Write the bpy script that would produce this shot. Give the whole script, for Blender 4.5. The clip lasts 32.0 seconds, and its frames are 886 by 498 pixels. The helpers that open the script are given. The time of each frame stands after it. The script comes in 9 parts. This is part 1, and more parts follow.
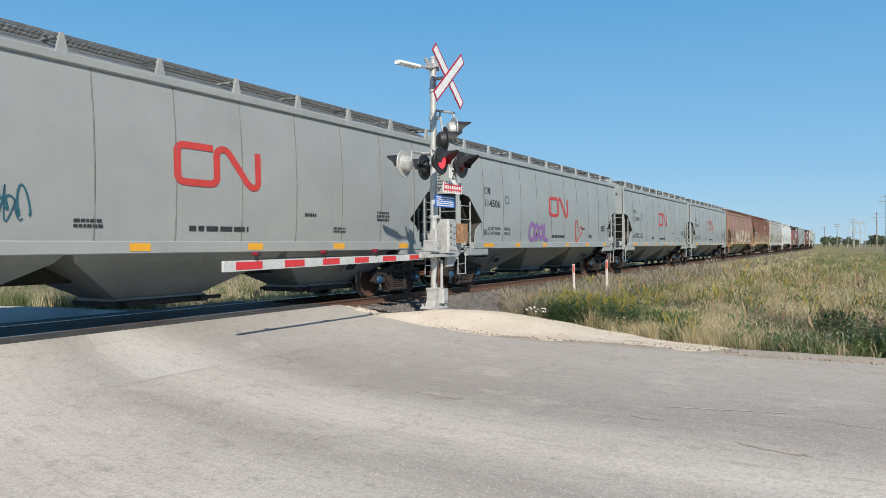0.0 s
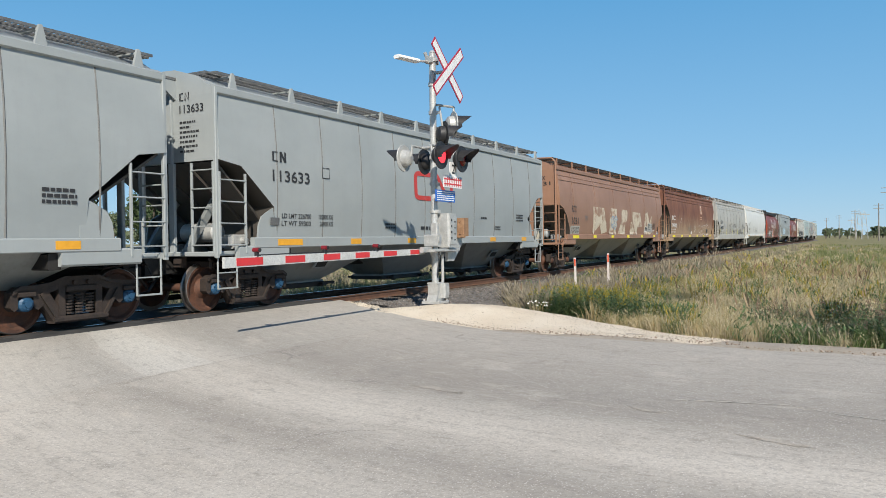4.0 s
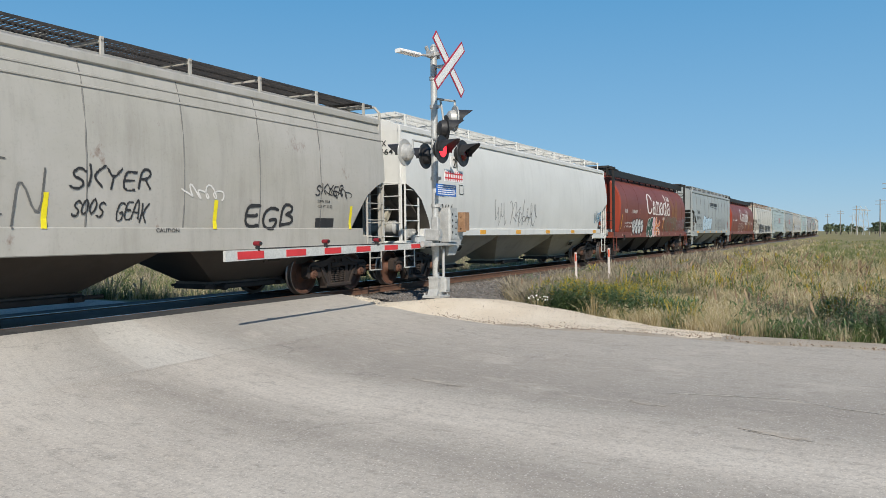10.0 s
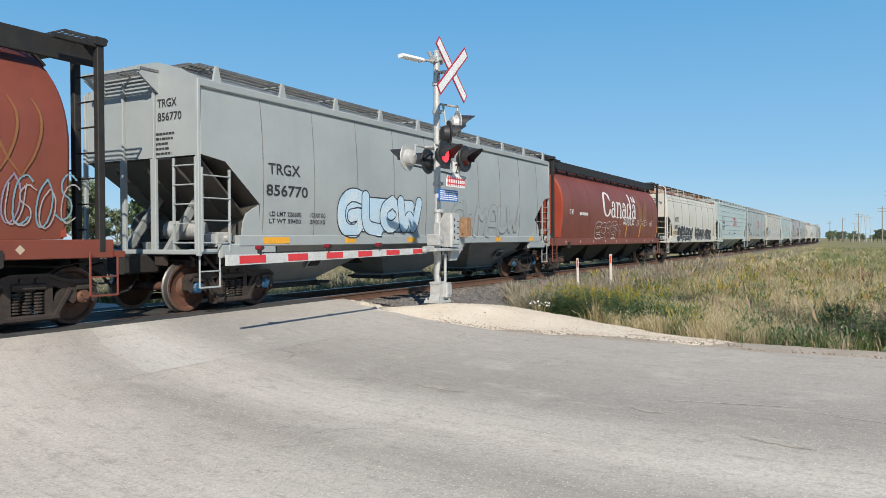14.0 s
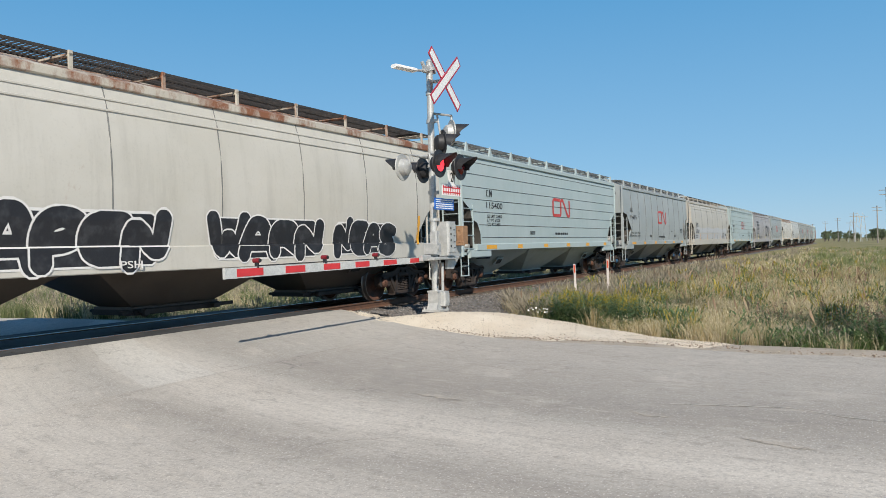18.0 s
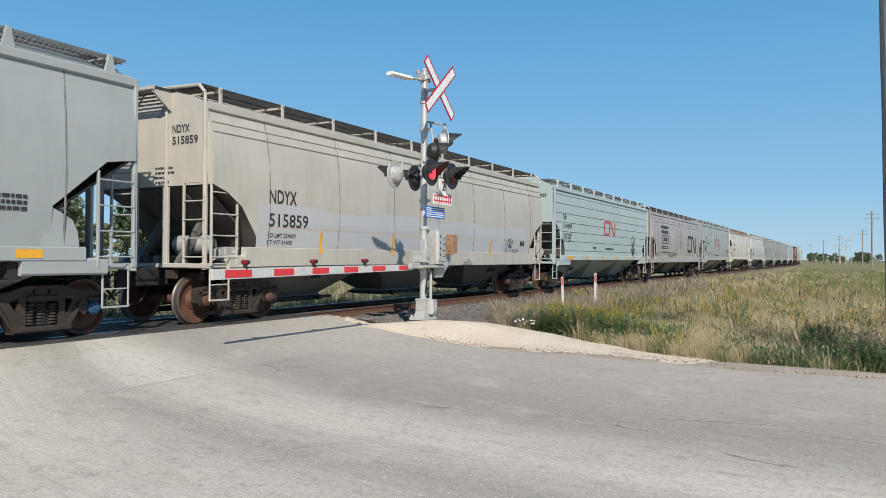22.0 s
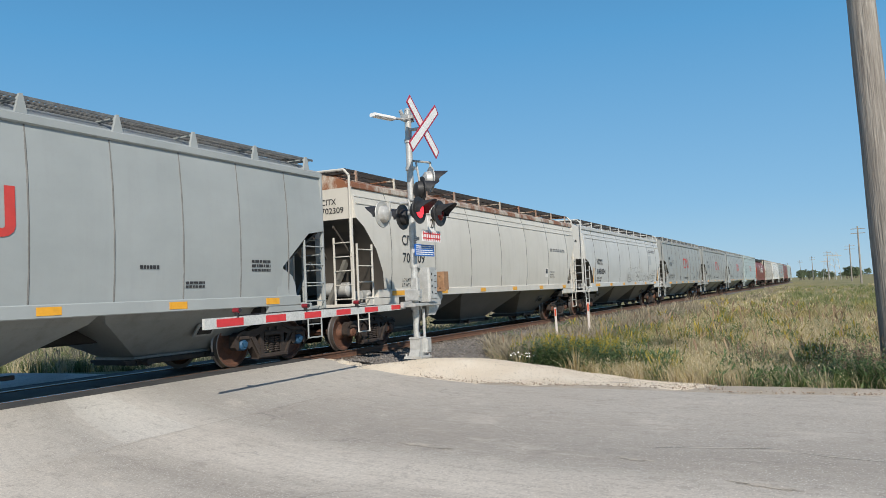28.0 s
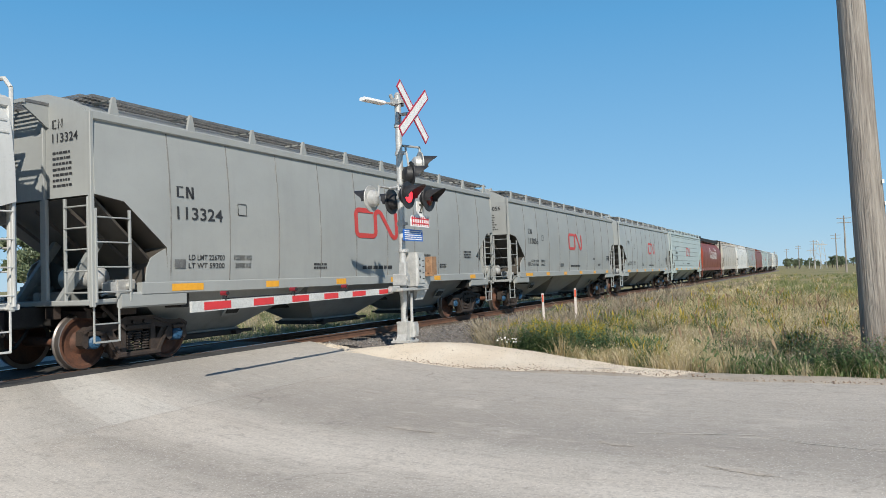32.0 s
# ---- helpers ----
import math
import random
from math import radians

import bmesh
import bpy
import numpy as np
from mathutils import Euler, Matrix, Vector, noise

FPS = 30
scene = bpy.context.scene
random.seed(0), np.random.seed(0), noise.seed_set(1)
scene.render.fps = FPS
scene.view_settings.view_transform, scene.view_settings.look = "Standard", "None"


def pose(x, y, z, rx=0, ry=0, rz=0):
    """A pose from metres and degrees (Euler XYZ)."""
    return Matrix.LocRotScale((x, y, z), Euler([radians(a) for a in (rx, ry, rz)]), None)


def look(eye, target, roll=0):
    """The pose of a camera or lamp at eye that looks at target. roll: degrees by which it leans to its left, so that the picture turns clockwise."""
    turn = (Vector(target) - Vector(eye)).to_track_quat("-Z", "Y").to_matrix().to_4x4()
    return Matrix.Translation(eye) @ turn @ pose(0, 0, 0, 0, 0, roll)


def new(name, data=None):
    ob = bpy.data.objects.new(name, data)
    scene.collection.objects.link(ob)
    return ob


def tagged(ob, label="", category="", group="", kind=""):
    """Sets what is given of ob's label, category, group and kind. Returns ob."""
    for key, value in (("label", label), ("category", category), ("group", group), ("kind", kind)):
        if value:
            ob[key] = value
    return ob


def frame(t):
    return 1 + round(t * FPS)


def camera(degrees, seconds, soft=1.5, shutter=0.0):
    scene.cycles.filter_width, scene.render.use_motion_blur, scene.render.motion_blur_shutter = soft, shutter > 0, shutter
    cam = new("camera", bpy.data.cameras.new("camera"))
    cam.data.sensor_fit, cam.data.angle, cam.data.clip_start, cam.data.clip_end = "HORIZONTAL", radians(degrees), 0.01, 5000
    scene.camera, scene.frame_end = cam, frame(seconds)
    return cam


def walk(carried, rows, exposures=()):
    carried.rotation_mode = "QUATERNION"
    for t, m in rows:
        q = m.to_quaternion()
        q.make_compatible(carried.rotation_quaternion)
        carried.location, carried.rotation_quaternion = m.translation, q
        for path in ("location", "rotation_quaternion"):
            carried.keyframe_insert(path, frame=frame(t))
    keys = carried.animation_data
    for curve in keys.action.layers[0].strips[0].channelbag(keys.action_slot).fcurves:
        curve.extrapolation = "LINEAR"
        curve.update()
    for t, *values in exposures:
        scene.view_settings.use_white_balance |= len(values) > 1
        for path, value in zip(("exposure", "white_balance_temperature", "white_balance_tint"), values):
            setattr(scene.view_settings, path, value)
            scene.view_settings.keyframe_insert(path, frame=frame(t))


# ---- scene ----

# ---- camera, carried by hand on one spot ----
cam = camera(61.0, 32.0, soft=0.8)
PATH = [
    (0.0, pose(0.002, 0.018, 1.328, 89.70, 0.28, -61.11)),
    (0.5, pose(0.006, 0.014, 1.317, 89.59, 0.39, -60.72)),
    (1.0, pose(0.010, 0.016, 1.321, 89.35, 0.52, -60.90)),
    (1.5, pose(0.028, 0.003, 1.319, 89.50, 1.03, -60.70)),
    (2.0, pose(0.026, 0.005, 1.325, 89.51, 0.97, -60.95)),
    (2.5, pose(0.020, 0.015, 1.331, 89.18, 0.42, -61.39)),
    (4.5, pose(0.017, 0.005, 1.322, 89.56, 1.05, -60.76)),
    (5.0, pose(0.017, 0.003, 1.325, 89.99, 1.48, -60.70)),
    (5.5, pose(0.007, 0.001, 1.318, 89.72, 1.43, -60.61)),
    (6.0, pose(0.008, -0.017, 1.311, 89.09, 1.15, -60.26)),
    (6.5, pose(0.013, -0.019, 1.317, 89.14, 1.11, -60.09)),
    (7.0, pose(0.032, 0.000, 1.323, 89.03, 1.06, -60.41)),
    (7.5, pose(0.026, 0.001, 1.318, 89.23, 1.09, -59.91)),
    (8.0, pose(0.019, 0.006, 1.319, 89.19, 0.67, -59.58)),
    (8.5, pose(0.032, 0.011, 1.315, 89.51, 1.36, -59.57)),
    (9.0, pose(0.019, 0.006, 1.318, 89.57, 1.13, -59.81)),
    (9.5, pose(0.008, 0.001, 1.314, 89.29, 1.14, -60.60)),
    (10.0, pose(0.012, 0.004, 1.311, 88.91, 0.62, -60.92)),
    (10.5, pose(0.028, 0.020, 1.315, 89.22, 0.51, -60.73)),
    (11.0, pose(0.016, 0.026, 1.318, 89.33, 0.80, -60.52)),
    (11.5, pose(0.027, 0.022, 1.318, 89.20, 0.58, -60.52)),
    (12.0, pose(-0.001, 0.005, 1.319, 89.07, 0.30, -61.07)),
    (12.5, pose(-0.003, -0.000, 1.330, 89.94, 0.69, -61.20)),
    (13.0, pose(-0.004, -0.004, 1.320, 89.98, 1.03, -61.49)),
    (13.5, pose(0.004, -0.001, 1.319, 89.41, 0.89, -61.49)),
    (14.0, pose(0.011, 0.008, 1.318, 89.28, 0.28, -60.79)),
    (14.5, pose(0.001, 0.002, 1.326, 89.73, 0.67, -61.27)),
    (16.5, pose(0.003, 0.002, 1.317, 89.74, 1.15, -60.95)),
    (17.0, pose(0.003, 0.003, 1.321, 89.62, 1.11, -61.41)),
    (17.5, pose(0.011, 0.010, 1.317, 89.75, 1.45, -61.16)),
    (18.0, pose(-0.008, -0.002, 1.320, 89.93, 1.54, -61.04)),
    (18.5, pose(0.016, -0.013, 1.309, 89.73, 1.65, -60.14)),
    (19.0, pose(0.041, -0.003, 1.300, 87.81, 0.83, -59.40)),
    (19.5, pose(-0.012, 0.011, 1.312, 90.03, 1.57, -60.07)),
    (20.0, pose(-0.058, 0.037, 1.306, 90.82, 1.64, -61.50)),
    (20.5, pose(-0.104, 0.029, 1.306, 92.09, -0.09, -63.12)),
    (21.0, pose(-0.095, 0.063, 1.285, 91.55, -0.46, -62.41)),
    (21.5, pose(-0.046, 0.033, 1.287, 90.56, -1.27, -61.44)),
    (22.0, pose(-0.029, 0.007, 1.300, 90.64, -0.35, -61.93)),
    (22.5, pose(-0.073, -0.023, 1.293, 91.09, 0.21, -61.96)),
    (23.0, pose(-0.076, -0.025, 1.300, 91.94, 0.33, -61.85)),
    (23.5, pose(-0.090, -0.036, 1.306, 91.89, -0.02, -61.90)),
    (24.0, pose(-0.072, -0.027, 1.311, 91.92, 0.62, -61.76)),
    (24.5, pose(-0.069, -0.034, 1.315, 92.69, 0.57, -62.21)),
    (25.0, pose(-0.072, -0.027, 1.311, 92.81, 0.42, -62.39)),
    (25.5, pose(-0.067, -0.031, 1.322, 92.72, -0.27, -63.36)),
    (27.5, pose(-0.043, -0.002, 1.344, 91.94, 0.83, -63.19)),
    (28.0, pose(-0.030, 0.006, 1.331, 93.33, 2.57, -62.55)),
    (28.5, pose(-0.080, -0.025, 1.352, 93.13, 1.53, -63.74)),
    (29.0, pose(-0.068, -0.023, 1.343, 92.12, 1.34, -64.50)),
    (29.5, pose(-0.062, -0.026, 1.346, 92.11, 1.72, -63.44)),
    (30.0, pose(-0.042, -0.020, 1.341, 92.49, 2.48, -62.94)),
    (30.5, pose(-0.050, -0.017, 1.351, 92.27, 1.93, -63.41)),
    (31.0, pose(-0.063, -0.028, 1.348, 92.28, 2.03, -63.26)),
    (31.5, pose(-0.071, -0.037, 1.368, 92.58, 2.10, -63.13)),
    (32.0, pose(-0.067, -0.033, 1.346, 92.10, 1.92, -63.41)),
]
walk(cam, PATH, [(0.0, 0.02), (2.0, 0.0), (5.0, 0.06), (6.0, 0.15), (8.0, 0.15), (9.0, 0.02), (11.0, -0.20), (12.0, -0.13), (13.0, 0.15), (14.0, 0.07), (17.0, 0.13), (18.0, -0.05), (20.0, -0.08), (21.0, 0.04), (22.0, -0.02), (25.0, -0.07), (30.0, -0.08), (32.0, 0.02)])

# ---- light: a clear afternoon, the sun behind the camera ----
SUN_WAY = Vector((1.33, 1.0, -1.22)).normalized()
world = bpy.data.worlds.new("sky")
scene.world = world
world.use_nodes = True
wn, wl = world.node_tree.nodes, world.node_tree.links
sky = wn.new("ShaderNodeTexSky")
sky.sky_type = "NISHITA"
sky.sun_disc = False
sky.sun_elevation = math.asin(-SUN_WAY.z)
sky.sun_rotation = math.atan2(-SUN_WAY.x, -SUN_WAY.y)
sky.air_density, sky.dust_density, sky.ozone_density = 1.0, 0.05, 1.5
wn["Background"].inputs["Strength"].default_value = 0.1
# the sky's own tones, paler towards the horizon, laid over the model
geo = wn.new("ShaderNodeTexCoord")
gsep = wn.new("ShaderNodeSeparateXYZ")
wl.new(geo.outputs["Generated"], gsep.inputs[0])
grad = wn.new("ShaderNodeValToRGB")
for i, (w, c) in enumerate(((0.0, (0.36, 0.63, 0.88)), (0.10, (0.24, 0.54, 0.86)), (0.32, (0.105, 0.405, 0.77)), (0.62, (0.03, 0.12, 0.33)))):
    e = grad.color_ramp.elements[i] if i < 2 else grad.color_ramp.elements.new(w)
    e.position, e.color = w, (*c, 1)
wl.new(gsep.outputs["Z"], grad.inputs["Fac"])
lift_ = wn.new("ShaderNodeVectorMath")
lift_.operation = "SCALE"
lift_.inputs["Scale"].default_value = 9.2
wl.new(grad.outputs["Color"], lift_.inputs[0])
blend = wn.new("ShaderNodeMix")
blend.data_type = "RGBA"
blend.inputs["Factor"].default_value = 0.84
wl.new(sky.outputs[0], blend.inputs["A"])
wl.new(lift_.outputs[0], blend.inputs["B"])
wl.new(blend.outputs["Result"], wn["Background"].inputs[0])
sun_lamp = bpy.data.lights.new("sun", "SUN")
sun_lamp.energy, sun_lamp.angle, sun_lamp.color = 5.5, radians(0.53), (1.0, 0.935, 0.83)
sun = new("sun", sun_lamp)
sun.matrix_world = look((0, 0, 60), Vector((0, 0, 60)) + SUN_WAY)


# ---- materials ----
def nodes_of(name):
    m = bpy.data.materials.new(name)
    m.use_nodes = True
    return m, m.node_tree.nodes, m.node_tree.links, m.node_tree.nodes["Principled BSDF"]


def coords(n, l, scale=(1, 1, 1), shift_by_object=True):
    tc = n.new("ShaderNodeTexCoord")
    mp = n.new("ShaderNodeMapping")
    mp.inputs["Scale"].default_value = scale
    l.new(tc.outputs["Object"], mp.inputs["Vector"])
    if shift_by_object:
        oi = n.new("ShaderNodeObjectInfo")
        mul = n.new("ShaderNodeMath")
        mul.operation = "MULTIPLY"
        mul.inputs[1].default_value = 40.0
        l.new(oi.outputs["Random"], mul.inputs[0])
        l.new(mul.outputs[0], mp.inputs["Location"])
    return mp.outputs["Vector"]


def noise_fac(n, l, vec, scale, lo, hi, detail=4.0, rough=0.6):
    t = n.new("ShaderNodeTexNoise")
    t.inputs["Scale"].default_value, t.inputs["Detail"].default_value, t.inputs["Roughness"].default_value = scale, detail, rough
    l.new(vec, t.inputs["Vector"])
    r = n.new("ShaderNodeMapRange")
    r.inputs["From Min"].default_value, r.inputs["From Max"].default_value = lo, hi
    l.new(t.outputs["Fac"], r.inputs["Value"])
    return r.outputs["Result"], t.outputs["Fac"]


def mix_in(n, l, fac, a, b):
    """b over a by fac; a is a socket or a colour, b a colour."""
    x = n.new("ShaderNodeMix")
    x.data_type = "RGBA"
    l.new(fac, x.inputs["Factor"])
    if isinstance(a, tuple):
        x.inputs["A"].default_value = (*a, 1)
    else:
        l.new(a, x.inputs["A"])
    x.inputs["B"].default_value = (*b, 1)
    return x.outputs["Result"]


def scaled(n, l, fac, by):
    m = n.new("ShaderNodeMath")
    m.operation = "MULTIPLY"
    m.inputs[1].default_value = by
    l.new(fac, m.inputs[0])
    return m.outputs[0]


def bumped(n, l, height, strength, distance, bsdf):
    b = n.new("ShaderNodeBump")
    b.inputs["Strength"].default_value, b.inputs["Distance"].default_value = strength, distance
    l.new(height, b.inputs["Height"])
    l.new(b.outputs["Normal"], bsdf.inputs["Normal"])


def mottled(name, base, other, rough=0.75, metal=0.0, scale=3.0, fine=40.0, third=None, bump=0.2, dist=0.01, lo=0.38, hi=0.66, spec=0.5, shift=True, stretch=(1, 1, 1)):
    """A surface in two or three tones, coarse and fine, with a little relief."""
    m, n, l, p = nodes_of(name)
    vec = coords(n, l, stretch, shift)
    f1, _ = noise_fac(n, l, vec, scale, lo, hi)
    c = mix_in(n, l, f1, base, other)
    f2, raw = noise_fac(n, l, vec, fine, 0.42, 0.72, 3.0)
    c = mix_in(n, l, scaled(n, l, f2, 0.6), c, third or tuple(0.55 * a for a in base))
    l.new(c, p.inputs["Base Color"])
    p.inputs["Roughness"].default_value, p.inputs["Metallic"].default_value = rough, metal
    p.inputs["Specular IOR Level"].default_value = spec
    bumped(n, l, raw, bump, dist, p)
    return m


def car_paint(name, base, fade, grime=(0.10, 0.085, 0.07), dirt=0.35, rust=0.0, rust_col=(0.14, 0.055, 0.025), rough=0.5):
    """Weathered rail-car paint: broad fading, streaks that run down, and rust in patches."""
    m, n, l, p = nodes_of(name)
    broad = coords(n, l, (0.35, 0.35, 0.5))
    f1, _ = noise_fac(n, l, broad, 1.6, 0.35, 0.7)
    c = mix_in(n, l, f1, base, fade)
    streak = coords(n, l, (2.6, 2.6, 0.30))
    f2, _ = noise_fac(n, l, streak, 1.3, 0.50, 0.85, 7.0, 0.68)
    c = mix_in(n, l, scaled(n, l, f2, dirt), c, grime)
    fine = coords(n, l, (1, 1, 1))
    f3, raw = noise_fac(n, l, fine, 22.0, 0.55, 0.8, 4.0)
    c = mix_in(n, l, scaled(n, l, f3, dirt * 0.5), c, grime)
    if rust > 0:
        rs = coords(n, l, (0.8, 0.8, 0.45))
        f4, _ = noise_fac(n, l, rs, 1.8, 0.66 - 0.3 * rust, 0.78 - 0.28 * rust, 8.0, 0.72)
        c = mix_in(n, l, f4, c, rust_col)
    l.new(c, p.inputs["Base Color"])
    p.inputs["Roughness"].default_value = rough
    p.inputs["Specular IOR Level"].default_value = 0.4
    bumped(n, l, raw, 0.06, 0.01, p)
    return m


def plain(name, base, rough=0.6, metal=0.0, emit=0.0, spec=0.5):
    m, n, l, p = nodes_of(name)
    vec = coords(n, l)
    f, raw = noise_fac(n, l, vec, 9.0, 0.4, 0.75)
    c = mix_in(n, l, scaled(n, l, f, 0.35), base, tuple(0.62 * a for a in base))
    l.new(c, p.inputs["Base Color"])
    p.inputs["Roughness"].default_value, p.inputs["Metallic"].default_value = rough, metal
    p.inputs["Specular IOR Level"].default_value = spec
    if emit:
        p.inputs["Emission Color"].default_value = (*base, 1)
        p.inputs["Emission Strength"].default_value = emit
    return m


def islands(name, colours, rough=0.7, see=0.0, spec=0.3):
    """Leaves and blades: each takes its own tone."""
    m, n, l, p = nodes_of(name)
    g = n.new("ShaderNodeNewGeometry")
    r = n.new("ShaderNodeValToRGB")
    r.color_ramp.interpolation = "LINEAR"
    for i, c in enumerate(colours):
        e = r.color_ramp.elements[i] if i < 2 else r.color_ramp.elements.new(i / (len(colours) - 1))
        e.position = i / (len(colours) - 1)
        e.color = (*c, 1)
    l.new(g.outputs["Random Per Island"], r.inputs["Fac"])
    l.new(r.outputs["Color"], p.inputs["Base Color"])
    p.inputs["Roughness"].default_value = rough
    p.inputs["Specular IOR Level"].default_value = spec
    if see:
        t = n.new("ShaderNodeBsdfTranslucent")
        l.new(r.outputs["Color"], t.inputs["Color"])
        x = n.new("ShaderNodeMixShader")
        x.inputs[0].default_value = see
        l.new(p.outputs[0], x.inputs[1])
        l.new(t.outputs[0], x.inputs[2])
        l.new(x.outputs[0], n["Material Output"].inputs["Surface"])
    return m


CN_GREY = car_paint("grey_car_paint", (0.299, 0.323, 0.321), (0.347, 0.370, 0.369), dirt=0.10)
PLAIN_GREY = car_paint("dull_grey_car_paint", (0.285, 0.296, 0.287), (0.328, 0.340, 0.329), dirt=0.14)
CN_BLUE = car_paint("pale_blue_car_paint", (0.359, 0.434, 0.434), (0.408, 0.471, 0.471), dirt=0.14)
PALE = car_paint("pale_grey_car_paint", (0.387, 0.372, 0.330), (0.454, 0.437, 0.404), dirt=0.35, rust=0.04)
WHITE = car_paint("white_car_paint", (0.60, 0.60, 0.572), (0.655, 0.655, 0.627), dirt=0.16)
CREAM = car_paint("cream_car_paint", (0.425, 0.395, 0.345), (0.480, 0.452, 0.402), dirt=0.3)
OFF_WHITE = car_paint("off_white_car_paint", (0.468, 0.473, 0.458), (0.530, 0.536, 0.520), dirt=0.3)
CREAM_PALE = car_paint("pale_cream_car_paint", (0.53, 0.505, 0.45), (0.585, 0.562, 0.51), dirt=0.22)
CREAM_RUSTY = car_paint("cream_rusting_car_paint", (0.50, 0.455, 0.38), (0.56, 0.52, 0.45), dirt=0.4, rust=0.78, rust_col=(0.24, 0.10, 0.05))
BROWN = car_paint("brown_car_paint", (0.278, 0.153, 0.097), (0.339, 0.194, 0.129), grime=(0.10, 0.045, 0.03), dirt=0.35, rust=0.12)

def bared_paint(name):
    """Old maroon paint, worn to rust and tan primer along the lower side and in scrapes above."""
    m, n, l, p = nodes_of(name)
    f1, _ = noise_fac(n, l, coords(n, l, (0.5, 0.5, 0.4)), 1.6, 0.35, 0.7, 5.0)
    c = mix_in(n, l, f1, (0.115, 0.043, 0.030), (0.20, 0.083, 0.050))
    f2, _ = noise_fac(n, l, coords(n, l, (3.0, 3.0, 0.35)), 1.4, 0.42, 0.72, 7.0, 0.7)
    c = mix_in(n, l, scaled(n, l, f2, 0.55), c, (0.36, 0.17, 0.09))
    streak, _ = noise_fac(n, l, coords(n, l, (2.2, 2.2, 0.45)), 1.5, 0.2, 0.8, 8.0, 0.72)
    tc = n.new("ShaderNodeTexCoord")
    sp = n.new("ShaderNodeSeparateXYZ")
    l.new(tc.outputs["Object"], sp.inputs[0])
    low = n.new("ShaderNodeMath")
    low.operation = "MULTIPLY_ADD"
    low.inputs[1].default_value = -1.9
    l.new(streak, low.inputs[0])
    l.new(sp.outputs["Z"], low.inputs[2])
    r = n.new("ShaderNodeMapRange")
    r.inputs["From Min"].default_value, r.inputs["From Max"].default_value = 1.75, 0.75
    l.new(low.outputs[0], r.inputs["Value"])
    c = mix_in(n, l, scaled(n, l, r.outputs[0], 0.72), c, (0.43, 0.315, 0.20))
    f3, raw = noise_fac(n, l, coords(n, l, (1.2, 1.2, 1.2)), 3.0, 0.62, 0.72, 9.0, 0.75)
    c = mix_in(n, l, scaled(n, l, f3, 0.8), c, (0.34, 0.17, 0.08))
    f4, raw = noise_fac(n, l, coords(n, l, (1, 1, 1)), 26.0, 0.5, 0.75)
    c = mix_in(n, l, scaled(n, l, f4, 0.45), c, (0.07, 0.04, 0.03))
    l.new(c, p.inputs["Base Color"])
    p.inputs["Roughness"].default_value = 0.75
    bumped(n, l, raw, 0.15, 0.01, p)
    return m


RUSTY = bared_paint("rusted_maroon_car_paint")
PALE_WARM = car_paint("warm_pale_car_paint", (0.50, 0.475, 0.415), (0.56, 0.535, 0.48), dirt=0.25, rust=0.05, rust_col=(0.30, 0.15, 0.08))
RED = car_paint("oxide_red_car_paint", (0.165, 0.042, 0.026), (0.215, 0.062, 0.038), grime=(0.09, 0.035, 0.025), dirt=0.45)
SILL_DIAMOND = plain("dull_pale_reflector", (0.45, 0.36, 0.27), 0.6)
RED_DARK = car_paint("dark_oxide_weld_paint", (0.125, 0.036, 0.023), (0.17, 0.053, 0.033), grime=(0.09, 0.035, 0.025), dirt=0.45)
RED_END = car_paint("bright_red_car_paint", (0.255, 0.040, 0.021), (0.300, 0.056, 0.028), grime=(0.12, 0.03, 0.02), dirt=0.3)
DIRTY = car_paint("grimy_grey_car_paint", (0.324, 0.305, 0.302), (0.378, 0.356, 0.353), dirt=0.6, rust=0.03)
BAY_TAN = car_paint("grimy_tan_hopper_paint", (0.32, 0.295, 0.235), (0.40, 0.375, 0.305), dirt=0.6, rust=0.05)
UNDER = mottled("underframe_paint", (0.015, 0.014, 0.013), (0.030, 0.028, 0.025), rough=0.8, scale=2.0)
# body greys and blues darkened: grime plus under-car shade in one colour
BAY_CN = car_paint("grimy_grey_hopper_paint_with_shade", (0.20, 0.212, 0.207), (0.255, 0.268, 0.262), dirt=0.55)
BAY_BLUE = car_paint("grimy_blue_hopper_paint_with_shade", (0.27, 0.325, 0.325), (0.33, 0.385, 0.385), dirt=0.45)
# brown made this dark to hold the shade below two pale cars
BAY_DARK = car_paint("brown_hopper_paint_with_shade", (0.055, 0.045, 0.037), (0.085, 0.070, 0.058), dirt=0.5)
# grimy sheet paint with the shade under the car ends put into it
SLOPE = car_paint("end_sheet_paint_with_shade", (0.070, 0.062, 0.054), (0.105, 0.094, 0.082), dirt=0.6, rust=0.05)
# hopper grime, with shade under the body painted in
BAY_GREY = car_paint("grimy_hopper_paint_with_shade", (0.115, 0.112, 0.10), (0.155, 0.15, 0.135), dirt=0.55)
BLUE_CAP = plain("blue_bearing_cap", (0.02, 0.075, 0.15), 0.5)
BLACK_STEEL = mottled("black_grimy_steel", (0.012, 0.012, 0.012), (0.026, 0.022, 0.019), rough=0.7, scale=4.0)
TRUCK_STEEL = mottled("oily_brown_cast_steel", (0.022, 0.017, 0.015), (0.042, 0.030, 0.024), rough=0.75, scale=5.0, third=(0.060, 0.040, 0.030))
WHEEL_RUST = mottled("rusty_wheel_steel", (0.15, 0.062, 0.034), (0.070, 0.034, 0.023), rough=0.75, scale=4.0, third=(0.05, 0.028, 0.02))
TREAD = plain("worn_wheel_tread", (0.26, 0.23, 0.21), 0.38, 0.8)
